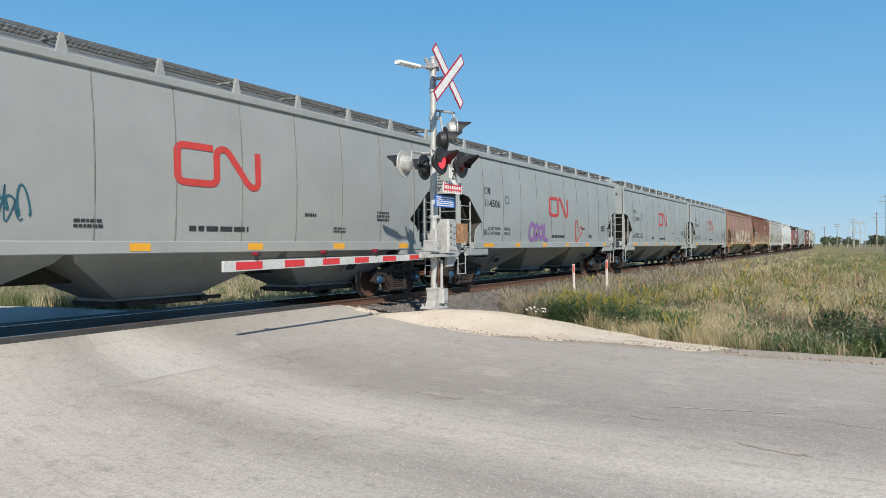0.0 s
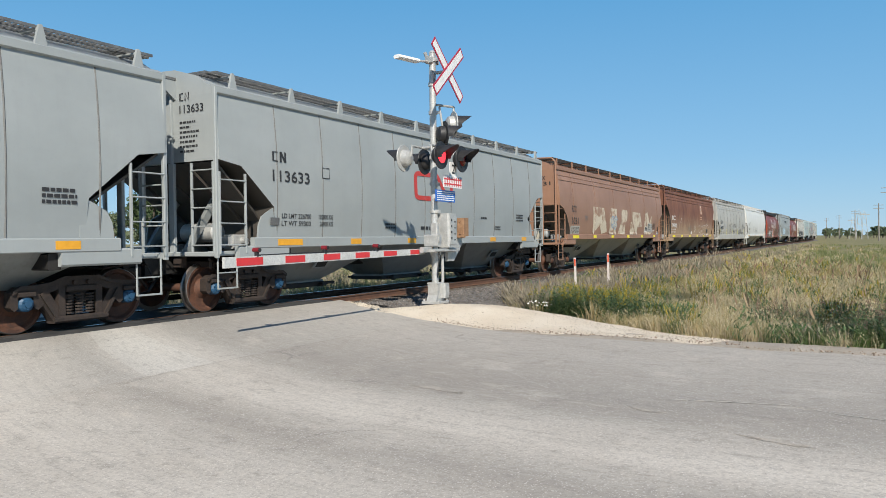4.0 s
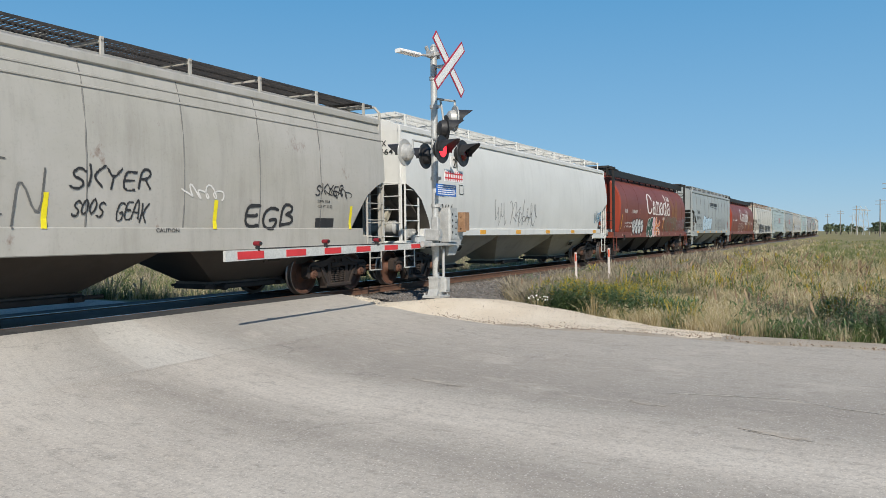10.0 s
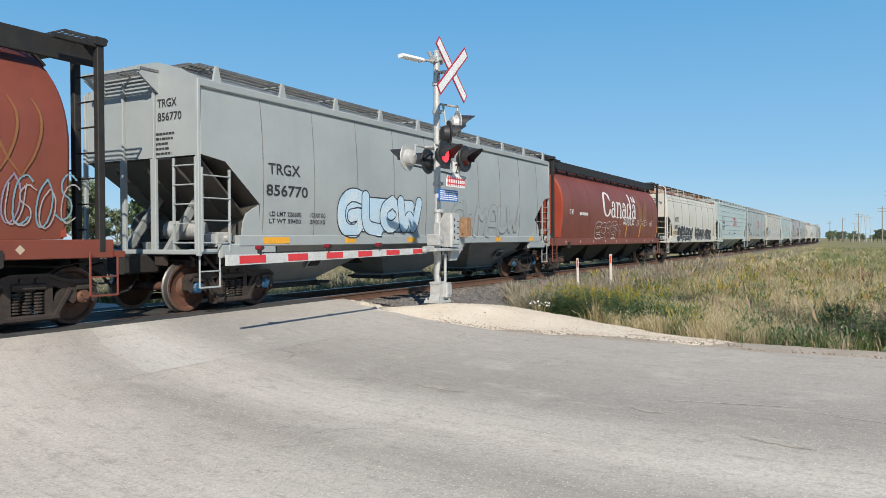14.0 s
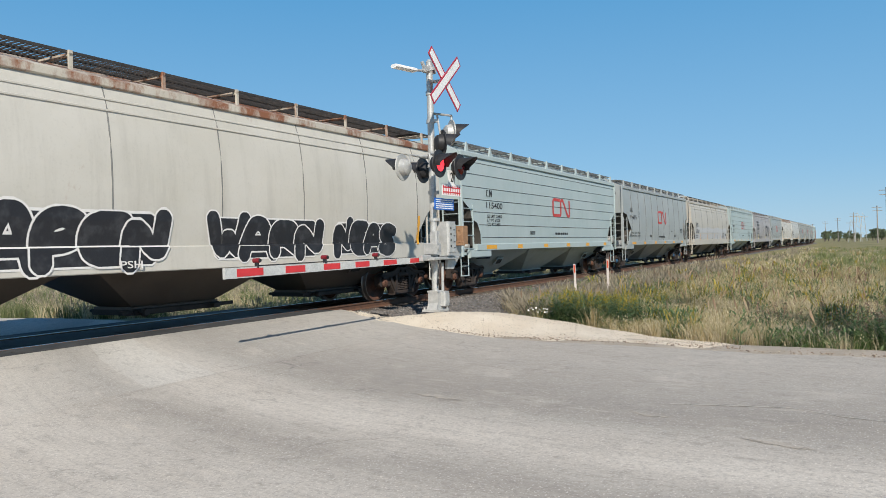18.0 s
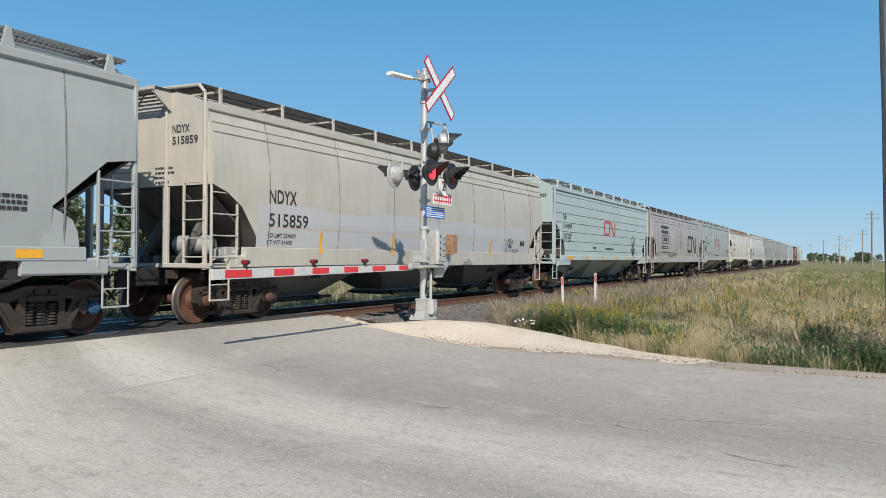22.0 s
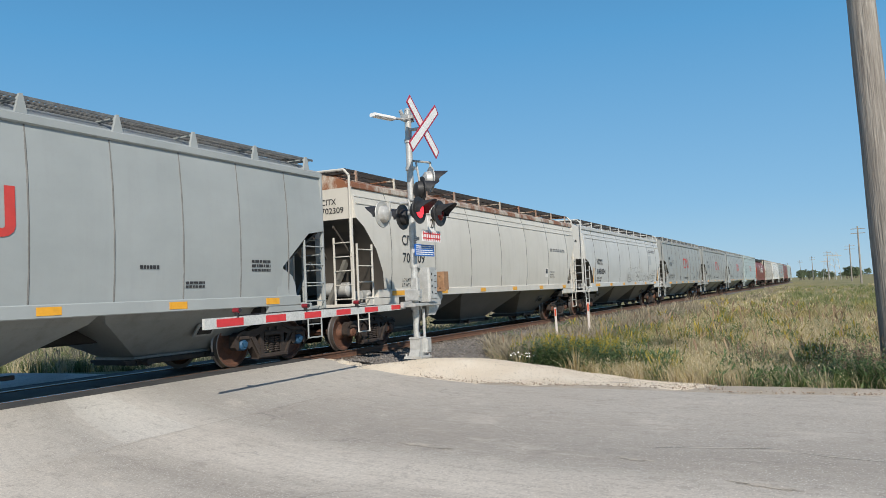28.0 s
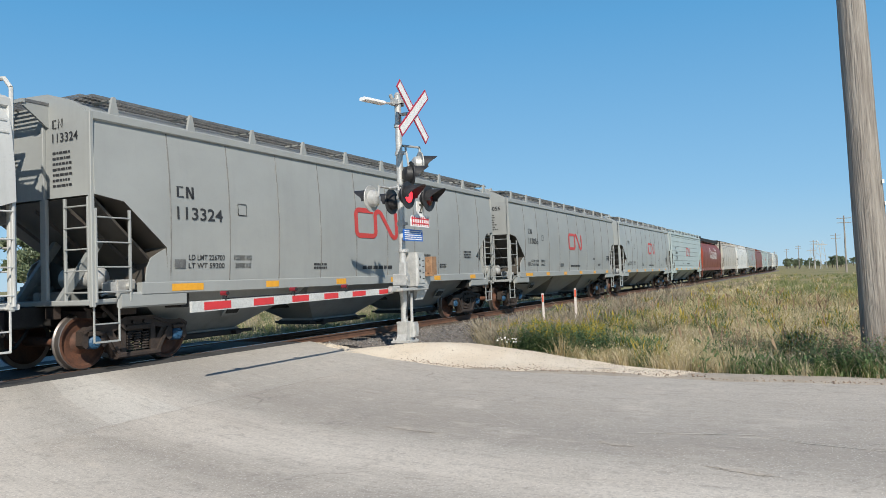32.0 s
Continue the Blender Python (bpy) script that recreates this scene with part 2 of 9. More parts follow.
BROWN_SEAM = mottled("brown_weathered_seam", (0.20, 0.105, 0.065), (0.26, 0.145, 0.095), rough=0.7, scale=2.0)
SEAM = mottled("weathered_seam", (0.11, 0.11, 0.107), (0.17, 0.17, 0.163), rough=0.7, scale=2.0)
GRATE = mottled("galvanised_grating", (0.16, 0.16, 0.16), (0.24, 0.24, 0.23), rough=0.55, metal=0.4, scale=6.0)
GRATE_DARK = mottled("dark_steel_grating", (0.03, 0.03, 0.03), (0.06, 0.05, 0.045), rough=0.7, scale=6.0)
YELLOW = plain("amber_reflective_strip", (0.75, 0.36, 0.03), 0.4)
LEMON = plain("yellow_reflective_strip", (0.85, 0.72, 0.02), 0.4)
STENCIL = plain("black_stencil_paint", (0.03, 0.03, 0.032), 0.6)
STENCIL_WHITE = plain("white_stencil_paint", (0.72, 0.70, 0.67), 0.6)
FADED_WHITE = mottled("faded_white_lettering", (0.78, 0.74, 0.70), (0.62, 0.36, 0.30), rough=0.6, scale=2.5, lo=0.5, hi=0.85)
LOGO_RED = plain("red_marking", (0.53, 0.052, 0.042), 0.5)
GOLD = plain("faint_gold_wheat_marking", (0.235, 0.100, 0.035), 0.6)
SILVER = mottled("galvanised_mast_steel", (0.58, 0.58, 0.56), (0.46, 0.46, 0.44), rough=0.42, metal=0.35, scale=6.0, third=(0.3, 0.3, 0.29), bump=0.05)
ALU = mottled("cast_aluminium", (0.52, 0.52, 0.50), (0.40, 0.40, 0.39), rough=0.5, metal=0.3, scale=9.0, third=(0.35, 0.35, 0.34), bump=0.08)
SIGNAL_BLACK = mottled("matt_black_signal_paint", (0.018, 0.018, 0.02), (0.035, 0.035, 0.037), rough=0.55, scale=6.0, bump=0.05)
LIT_RED = plain("glowing_red_lens", (1.0, 0.035, 0.05), 0.3, emit=2.2)
DARK_RED = plain("unlit_red_lens", (0.16, 0.008, 0.01), 0.25)
SIGN_WHITE = plain("white_reflective_sheet", (0.80, 0.79, 0.77), 0.45)
SIGN_RED = plain("red_reflective_sheet", (0.60, 0.04, 0.045), 0.45)
CROSS_RED = plain("dark_red_sign_border", (0.42, 0.035, 0.06), 0.5)
SIGN_BLUE = plain("blue_reflective_sheet", (0.02, 0.13, 0.50), 0.4)
WOOD_BLOCK = mottled("weathered_wood_block", (0.34, 0.20, 0.11), (0.24, 0.13, 0.07), rough=0.85, scale=6.0)
POLE_WOOD = mottled("weathered_pole_wood", (0.36, 0.33, 0.29), (0.22, 0.195, 0.17), rough=0.9, scale=2.0, fine=6.0, third=(0.09, 0.075, 0.065), bump=0.9, dist=0.03, stretch=(7, 7, 0.35))
RAIL_RUST = mottled("rusted_rail_steel", (0.17, 0.085, 0.05), (0.11, 0.06, 0.04), rough=0.75, metal=0.2, scale=5.0)
RAIL_TOP = plain("polished_rail_head", (0.5, 0.5, 0.5), 0.25, 1.0)
TIE_WOOD = mottled("creosoted_tie_wood", (0.075, 0.055, 0.04), (0.13, 0.10, 0.075), rough=0.9, scale=4.0)

ARM_WHITE = mottled("dull_white_gate_arm", (0.56, 0.57, 0.55), (0.48, 0.49, 0.47), rough=0.5, scale=3.0, bump=0.05)
LAMP_RED = plain("dark_red_lamp_plastic", (0.20, 0.010, 0.018), 0.35)


# ---- mesh helpers ----
class Shape:
    """Vertices and faces of one part; every face may name its material slot."""

    def __init__(self):
        self.v, self.f, self.m = [], [], []

    def add(self, verts, faces, slot=0):
        o = len(self.v)
        self.v += [tuple(p) for p in verts]
        self.f += [tuple(i + o for i in q) for q in faces]
        self.m += [slot] * len(faces)
        return self

    def box(self, x0, x1, y0, y1, z0, z1, c=0.0, slot=0):
        """A box; with c its long edges are chamfered."""
        if c <= 0:
            return self.add([(x0, y0, z0), (x1, y0, z0), (x1, y1, z0), (x0, y1, z0), (x0, y0, z1), (x1, y0, z1), (x1, y1, z1), (x0, y1, z1)],
                            [(0, 3, 2, 1), (4, 5, 6, 7), (0, 1, 5, 4), (1, 2, 6, 5), (2, 3, 7, 6), (3, 0, 4, 7)], slot)
        d = (x1 - x0, y1 - y0, z1 - z0)
        ax = d.index(max(d))
        lo, hi = (x0, y0, z0), (x1, y1, z1)
        a, b = [i for i in range(3) if i != ax]
        ring = [(lo[a] + c, lo[b]), (hi[a] - c, lo[b]), (hi[a], lo[b] + c), (hi[a], hi[b] - c), (hi[a] - c, hi[b]), (lo[a] + c, hi[b]), (lo[a], hi[b] - c), (lo[a], lo[b] + c)]
        vs = []
        for w in (lo[ax], hi[ax]):
            for p, q in ring:
                u = [0, 0, 0]
                u[ax], u[a], u[b] = w, p, q
                vs.append(u)
        fs = [(i, (i + 1) % 8, (i + 1) % 8 + 8, i + 8) for i in range(8)] + [tuple(range(7, -1, -1)), tuple(range(8, 16))]
        if ax == 1:
            fs = [tuple(reversed(q)) for q in fs]
        return self.add(vs, fs, slot)

    def tube(self, p0, p1, r, n=8, r2=None, slot=0):
        p0, p1 = Vector(p0), Vector(p1)
        q = (p1 - p0).to_track_quat("Z", "Y")
        r2 = r if r2 is None else r2
        vs = []
        for p, s in ((p0, r), (p1, r2)):
            for i in range(n):
                a = 2 * math.pi * i / n
                vs.append(p + q @ Vector((s * math.cos(a), s * math.sin(a), 0)))
        return self.add(vs, [(i, (i + 1) % n, (i + 1) % n + n, i + n) for i in range(n)] + [tuple(range(n - 1, -1, -1)), tuple(range(n, 2 * n))], slot)

    def pipe(self, pts, r, n=6, slot=0):
        for a, b in zip(pts, pts[1:]):
            self.tube(a, b, r, n, slot=slot)
        return self

    def beam(self, a, b, w, d, y0=None, slot=0):
        """A bar in the x-z plane from a to b, w wide, from y0 to y0 + d."""
        (ax, az), (bx, bz) = a, b
        u = Vector((bx - ax, bz - az)).normalized() * (w / 2)
        p = [(ax - u.y, az + u.x), (ax + u.y, az - u.x), (bx + u.y, bz - u.x), (bx - u.y, bz + u.x)]
        return self.prism(p, "y", y0, y0 + d, slot)

    def prism(self, poly, axis, a, b, slot=0):
        n = len(poly)
        put = {"y": lambda p, w: (p[0], w, p[1]), "x": lambda p, w: (w, p[0], p[1]), "z": lambda p, w: (p[0], p[1], w)}[axis]
        return self.add([put(p, a) for p in poly] + [put(p, b) for p in poly],
                        [(i, (i + 1) % n, (i + 1) % n + n, i + n) for i in range(n)] + [tuple(range(n - 1, -1, -1)), tuple(range(n, 2 * n))], slot)

    def lathe(self, prof, n=20, axis="y", at=(0, 0, 0), slot=0):
        """prof: (r, w) along the axis."""
        vs = []
        for r, w in prof:
            for i in range(n):
                a = 2 * math.pi * i / n
                c, s = r * math.cos(a), r * math.sin(a)
                p = {"y": (c, w, s), "x": (w, c, s), "z": (c, s, w)}[axis]
                vs.append((p[0] + at[0], p[1] + at[1], p[2] + at[2]))
        fs = [(k * n + i, k * n + (i + 1) % n, (k + 1) * n + (i + 1) % n, (k + 1) * n + i) for k in range(len(prof) - 1) for i in range(n)]
        return self.add(vs, fs, slot)

    def moved(self, m):
        self.v = [tuple(m @ Vector(p)) for p in self.v]
        return self

    def mesh(self, name, *mats, smooth=False):
        me = bpy.data.meshes.new(name)
        me.from_pydata(self.v, [], self.f)
        bm = bmesh.new()
        bm.from_mesh(me)
        bmesh.ops.recalc_face_normals(bm, faces=bm.faces)
        bm.to_mesh(me)
        bm.free()
        for m in mats:
            me.materials.append(m)
        me.polygons.foreach_set("material_index", self.m)
        if smooth:
            me.polygons.foreach_set("use_smooth", [True] * len(me.polygons))
            me.set_sharp_from_angle(angle=radians(35))
        return me


def part(name, shape, material, parent, label="", at=None, smooth=False):
    """Links a shape or a mesh as one object under parent."""
    mats = material if isinstance(material, tuple) else (material,)
    me = shape.mesh(name, *mats, smooth=smooth) if isinstance(shape, Shape) else shape
    ob = new(name, me)
    ob.parent = parent
    if at is not None:
        ob.matrix_basis = at
    if label:
        tagged(ob, label)
    if name in ("end_walkway", "crossover_platform"):
        tagged(ob, "open metal grating", kind="stuff")
    return ob


def smooth01(a, b, x):
    t = min(1.0, max(0.0, (x - a) / (b - a)))
    return t * t * (3 - 2 * t)


# ---- the plan: x runs along the track, y across it, z up from the rail head ----
TRACK_Y = 11.77
BEND_X, BEND_R = 200.0, 1200.0


def track_y(x):
    return TRACK_Y + (max(0.0, x - BEND_X) ** 2) / (2 * BEND_R)


def road_z(y):
    return -0.13 + 0.115 * smooth01(4.5, 9.6, y) - 0.3 * smooth01(15.0, 26.0, y)


def ground_z(x, y):
    d = abs(y - track_y(x))
    field = -0.55 + 0.32 * (1 - smooth01(1.9, 3.6, d)) + 0.10 * noise.noise((x * 0.13, y * 0.13, 0.3)) * smooth01(3.0, 6.0, d)
    on_road = (1 - smooth01(10.2, 15.0, x)) * smooth01(-14.0, -9.0, x)
    # a low swell of sandy gravel round the signal
    bump = 0.40 * smooth01(10.9, 12.7, x) * math.exp(-((x - 13.2) / 1.9) ** 2 - ((y - 6.5) / 2.4) ** 2)
    return field * (1 - on_road) + (road_z(y) - 0.012) * on_road + bump


EDGE_Y = (-60.0, 1.0, 4.0, 5.0, 6.84, 8.2, 9.9, 10.4)
EDGE_X = (10.4, 10.35, 10.6, 10.8, 11.45, 12.2, 13.5, 13.9)


def road_edge(y):
    return float(np.interp(y, EDGE_Y, EDGE_X)) + 0.10 * noise.noise((y * 0.5, 2.0, 0)) + 0.06 * noise.noise((y * 2.1, 5.0, 0))


APRON_Y = (1.0, 2.7, 4.0, 5.6, 6.84, 8.2, 9.2, 10.15)
APRON_L = (10.25, 10.45, 10.45, 10.75, 11.25, 12.0, 12.8, 13.55)
APRON_R = (12.0, 13.4, 14.4, 15.0, 14.9, 14.2, 13.9, 14.3)

SOIL, n_, l_, p_ = nodes_of("dry_grassy_soil")
v_ = coords(n_, l_, shift_by_object=False)
f_, _ = noise_fac(n_, l_, v_, 0.18, 0.38, 0.64)
c_ = mix_in(n_, l_, f_, (0.17, 0.16, 0.06), (0.30, 0.24, 0.12))
f_, raw_ = noise_fac(n_, l_, v_, 2.2, 0.4, 0.7)
c_ = mix_in(n_, l_, scaled(n_, l_, f_, 0.6), c_, (0.11, 0.13, 0.035))
l_.new(c_, p_.inputs["Base Color"])
p_.inputs["Roughness"].default_value = 0.95
bumped(n_, l_, raw_, 0.6, 0.08, p_)

# the ground, one sheet to the horizon
gx = [-3000, -1500, -700, -300, -120, -60, -30, -16, -12, -9] + [i * 0.6 for i in range(-14, 90)] + [58, 64, 72, 82, 95, 110, 130, 160, 190, 220, 260, 320, 400, 520, 700, 1000, 1600, 3000]
gy = [-3000, -1500, -700, -300, -150, -80, -50, -35, -26] + [i * 0.6 for i in range(-36, 60)] + [37, 40, 46, 54, 64, 80, 100, 130, 170, 240, 350, 600, 1200, 3000]
me_ = bpy.data.meshes.new("ground")
def soil_z(x, y):
    """The soil, sunk below whatever is laid on it."""
    covered = (-8.6 < x < road_edge(y) - 0.2 and 0.0 < y < 10.3) or (-8.6 < x < 10.3 and (-59 < y < 13.0 or 13.0 < y < 119)) or (1.0 < y < 10.2 and 10.2 < x < float(np.interp(y, APRON_Y, APRON_R)) - 0.5) or (6.6 < y < 10.6 and 12.4 < x < 24) or (-50 < y <= 4.0 and 10.2 < x < 11.6)
    return ground_z(x, y) - (0.14 if covered else 0.0)


me_.from_pydata([(x, y, soil_z(x, y)) for x in gx for y in gy], [], [(i * len(gy) + j, (i + 1) * len(gy) + j, (i + 1) * len(gy) + j + 1, i * len(gy) + j + 1) for i in range(len(gx) - 1) for j in range(len(gy) - 1)])
me_.materials.append(SOIL)
me_.polygons.foreach_set("use_smooth", [True] * len(me_.polygons))
tagged(new("ground", me_), "flat prairie ground of dry grassy soil reaching the horizon", "ground", kind="structure")

# the road, pale worn asphalt with traffic bands that swing across it
ROAD, n_, l_, p_ = nodes_of("pale_worn_asphalt")
v_ = coords(n_, l_, shift_by_object=False)
sep = n_.new("ShaderNodeSeparateXYZ")
l_.new(v_, sep.inputs[0])
# the traffic swings towards +x as it nears the track
past = n_.new("ShaderNodeMath")
past.operation = "SUBTRACT"
past.inputs[1].default_value = 1.0
l_.new(sep.outputs["Y"], past.inputs[0])
onward = n_.new("ShaderNodeMath")
onward.operation = "MAXIMUM"
onward.inputs[1].default_value = 0.0
l_.new(past.outputs[0], onward.inputs[0])
square = n_.new("ShaderNodeMath")
square.operation = "MULTIPLY"
l_.new(onward.outputs[0], square.inputs[0])
l_.new(onward.outputs[0], square.inputs[1])
lean = n_.new("ShaderNodeMath")
lean.operation = "MULTIPLY_ADD"
lean.inputs[1].default_value = -0.033
l_.new(square.outputs[0], lean.inputs[0])
l_.new(sep.outputs["X"], lean.inputs[2])
along = n_.new("ShaderNodeCombineXYZ")
l_.new(lean.outputs[0], along.inputs["X"])
l_.new(sep.outputs["Y"], along.inputs["Y"])


def stretched(sx, sy):
    """Coordinates that follow the swing of the traffic."""
    m = n_.new("ShaderNodeMapping")
    m.inputs["Scale"].default_value = (sx, sy, 1)
    l_.new(along.outputs[0], m.inputs["Vector"])
    return m.outputs["Vector"]


wob, _ = noise_fac(n_, l_, stretched(0.5, 0.25), 1.0, 0.2, 0.8)
wadd = n_.new("ShaderNodeMath")
wadd.operation = "MULTIPLY_ADD"
wadd.inputs[1].default_value = 0.35
l_.new(wob, wadd.inputs[0])
l_.new(lean.outputs[0], wadd.inputs[2])
band = n_.new("ShaderNodeMapRange")
band.inputs["From Min"].default_value, band.inputs["From Max"].default_value = 1.3, 9.3
l_.new(wadd.outputs[0], band.inputs["Value"])
ramp = n_.new("ShaderNodeValToRGB")
STOPS = ((0.0, 0.50), (0.10, 0.47), (0.20, 0.53), (0.30, 0.47), (0.378, 0.345), (0.43, 0.45), (0.475, 0.555), (0.54, 0.49), (0.61, 0.345), (0.68, 0.305), (0.80, 0.355), (1.0, 0.41))
for i, (w, g) in enumerate(STOPS):
    e = ramp.color_ramp.elements[i] if i < 2 else ramp.color_ramp.elements.new(w)
    e.position, e.color = w, (g * 1.11, g * 1.015, g * 0.88, 1)
l_.new(band.outputs[0], ramp.inputs["Fac"])
f_, _ = noise_fac(n_, l_, stretched(1.1, 0.35), 1.2, 0.42, 0.75, 6.0)
c_ = mix_in(n_, l_, scaled(n_, l_, f_, 0.35), ramp.outputs["Color"], (0.33, 0.285, 0.235))
f_, _ = noise_fac(n_, l_, stretched(7.0, 0.55), 1.5, 0.50, 0.80, 7.0)
c_ = mix_in(n_, l_, scaled(n_, l_, f_, 0.38), c_, (0.25, 0.225, 0.195))
f_, _ = noise_fac(n_, l_, stretched(2.4, 0.6), 1.9, 0.60, 0.74, 6.0)
c_ = mix_in(n_, l_, scaled(n_, l_, f_, 0.45), c_, (0.68, 0.61, 0.51))
# a cross joint, and paler concrete beyond it
jl, _ = noise_fac(n_, l_, v_, 1.2, 0.2, 0.8)
jy = n_.new("ShaderNodeMath")
jy.operation = "MULTIPLY_ADD"
jy.inputs[1].default_value = 0.16
l_.new(jl, jy.inputs[0])
l_.new(sep.outputs["Y"], jy.inputs[2])
pale_ = n_.new("ShaderNodeMapRange")
pale_.inputs["From Min"].default_value, pale_.inputs["From Max"].default_value = 6.70, 6.76
l_.new(jy.outputs[0], pale_.inputs["Value"])
c_ = mix_in(n_, l_, scaled(n_, l_, pale_.outputs[0], 0.10), c_, (0.66, 0.655, 0.61))
lane = n_.new("ShaderNodeMath")
lane.operation = "COMPARE"
lane.inputs[1].default_value, lane.inputs[2].default_value = 5.05, 0.42
l_.new(wadd.outputs[0], lane.inputs[0])
slab = n_.new("ShaderNodeMath")
slab.operation = "MULTIPLY"
l_.new(lane.outputs[0], slab.inputs[0])
l_.new(pale_.outputs[0], slab.inputs[1])
c_ = mix_in(n_, l_, scaled(n_, l_, slab.outputs[0], 0.35), c_, (0.64, 0.62, 0.56))
jd = n_.new("ShaderNodeMath")
jd.operation = "COMPARE"
jd.inputs[1].default_value, jd.inputs[2].default_value = 6.72, 0.022
l_.new(jy.outputs[0], jd.inputs[0])
torn, _ = noise_fac(n_, l_, v_, 0.55, 0.40, 0.60, 3.0)
jt = n_.new("ShaderNodeMath")
jt.operation = "MULTIPLY"
l_.new(jd.outputs[0], jt.inputs[0])
l_.new(torn, jt.inputs[1])
c_ = mix_in(n_, l_, scaled(n_, l_, jt.outputs[0], 0.42), c_, (0.22, 0.20, 0.18))
f_, _ = noise_fac(n_, l_, stretched(16.0, 1.1), 2.0, 0.56, 0.70, 5.0)
c_ = mix_in(n_, l_, scaled(n_, l_, f_, 0.28), c_, (0.22, 0.195, 0.17))
f_, _ = noise_fac(n_, l_, stretched(22.0, 1.6), 2.0, 0.60, 0.72, 5.0)
c_ = mix_in(n_, l_, scaled(n_, l_, f_, 0.30), c_, (0.62, 0.57, 0.50))
# dusty patches and scuffed dark ones
f_, _ = noise_fac(n_, l_, stretched(1.0, 0.8), 1.1, 0.56, 0.66, 9.0, 0.68)
c_ = mix_in(n_, l_, scaled(n_, l_, f_, 0.40), c_, (0.60, 0.545, 0.47))
f_, _ = noise_fac(n_, l_, stretched(3.4, 2.2), 1.6, 0.54, 0.66, 8.0, 0.7)
c_ = mix_in(n_, l_, scaled(n_, l_, f_, 0.40), c_, (0.235, 0.21, 0.185))
vor = n_.new("ShaderNodeTexVoronoi")
vor.feature = "DISTANCE_TO_EDGE"
vor.inputs["Scale"].default_value = 0.42
jog = n_.new("ShaderNodeTexNoise")
jog.inputs["Scale"].default_value = 1.6
jog.inputs["Detail"].default_value = 6.0
l_.new(v_, jog.inputs["Vector"])
jmix = n_.new("ShaderNodeVectorMath")
jmix.operation = "MULTIPLY_ADD"
jmix.inputs[1].default_value = (1.3, 1.3, 0)
l_.new(jog.outputs["Color"], jmix.inputs[0])
l_.new(v_, jmix.inputs[2])
l_.new(jmix.outputs[0], vor.inputs["Vector"])
crack = n_.new("ShaderNodeMapRange")
crack.inputs["From Min"].default_value, crack.inputs["From Max"].default_value = 0.007, 0.0
l_.new(vor.outputs["Distance"], crack.inputs["Value"])
gap_, _ = noise_fac(n_, l_, v_, 0.5, 0.5, 0.62, 3.0)
cmul = n_.new("ShaderNodeMath")
cmul.operation = "MULTIPLY"
l_.new(crack.outputs[0], cmul.inputs[0])
l_.new(gap_, cmul.inputs[1])
c_ = mix_in(n_, l_, scaled(n_, l_, cmul.outputs[0], 0.6), c_, (0.14, 0.13, 0.12))
f_, raw_ = noise_fac(n_, l_, v_, 34.0, 0.46, 0.72, 4.0, 0.75)
c_ = mix_in(n_, l_, scaled(n_, l_, f_, 0.55), c_, (0.20, 0.18, 0.16))
f_, raw2_ = noise_fac(n_, l_, v_, 60.0, 0.62, 0.70, 1.0)
c_ = mix_in(n_, l_, scaled(n_, l_, f_, 0.58), c_, (0.74, 0.70, 0.63))
l_.new(c_, p_.inputs["Base Color"])
p_.inputs["Roughness"].default_value = 0.85
p_.inputs["Specular IOR Level"].default_value = 0.3
bumped(n_, l_, raw_, 0.75, 0.007, p_)


def sheet(name, x0, x1, y0, y1, step, z_of, mat, thick=0.06, edge=None):
    """A slab that follows z_of, with a ragged right edge where edge is given."""
    nx, ny = max(2, int((x1 - x0) / step) + 1), max(2, int((y1 - y0) / step) + 1)
    s = Shape()
    vs = []
    for i in range(nx):
        for j in range(ny):
            y = y0 + (y1 - y0) * j / (ny - 1)
            xe = x1 if edge is None else edge(y)
            x = x0 + (xe - x0) * i / (nx - 1)
            vs.append((x, y, z_of(x, y)))
    n = len(vs)
    vs += [(x, y, z - thick) for x, y, z in vs]
    fs = [(i * ny + j, (i + 1) * ny + j, (i + 1) * ny + j + 1, i * ny + j + 1) for i in range(nx - 1) for j in range(ny - 1)]
    rim = [i * ny for i in range(nx)] + [(nx - 1) * ny + j for j in range(1, ny)] + [i * ny + ny - 1 for i in range(nx - 2, -1, -1)] + [j for j in range(ny - 2, 0, -1)]
    fs += [(a, b, b + n, a + n) for a, b in zip(rim, rim[1:] + rim[:1])]
    s.add(vs, fs)
    return s.mesh(name, mat, smooth=True)


tagged(new("road", sheet("road", -9.0, 10.5, -60.0, 10.36, 0.4, lambda x, y: road_z(y), ROAD, edge=road_edge)), "pale dusty worn asphalt road up to the crossing", "road", kind="structure")
tagged(new("road_beyond_track", sheet("road_beyond_track", -9.0, 10.5, 13.18, 120.0, 0.8, lambda x, y: road_z(y), ROAD)), "pale worn asphalt road beyond the track", "road", kind="structure")
PANEL = mottled("dark_rubber_crossing_panel", (0.035, 0.035, 0.035), (0.07, 0.066, 0.062), rough=0.8, scale=2.0)
crossing = tagged(new("crossing_deck"), "dark crossing panels laid between the rails", "crossing", kind="structure")
pan_me = Shape().box(0, 2.38, 0, 1.26, -0.12, -0.012, 0.015).mesh("crossing_panel", PANEL)
for k in range(9):
    part("crossing_panel", pan_me, PANEL, crossing, at=pose(-8.0 + k * 2.4, TRACK_Y - 0.63, 0))
side_me = Shape().box(0, 2.38, 0, 0.60, -0.14, -0.004, 0.012).mesh("crossing_panel", PANEL)
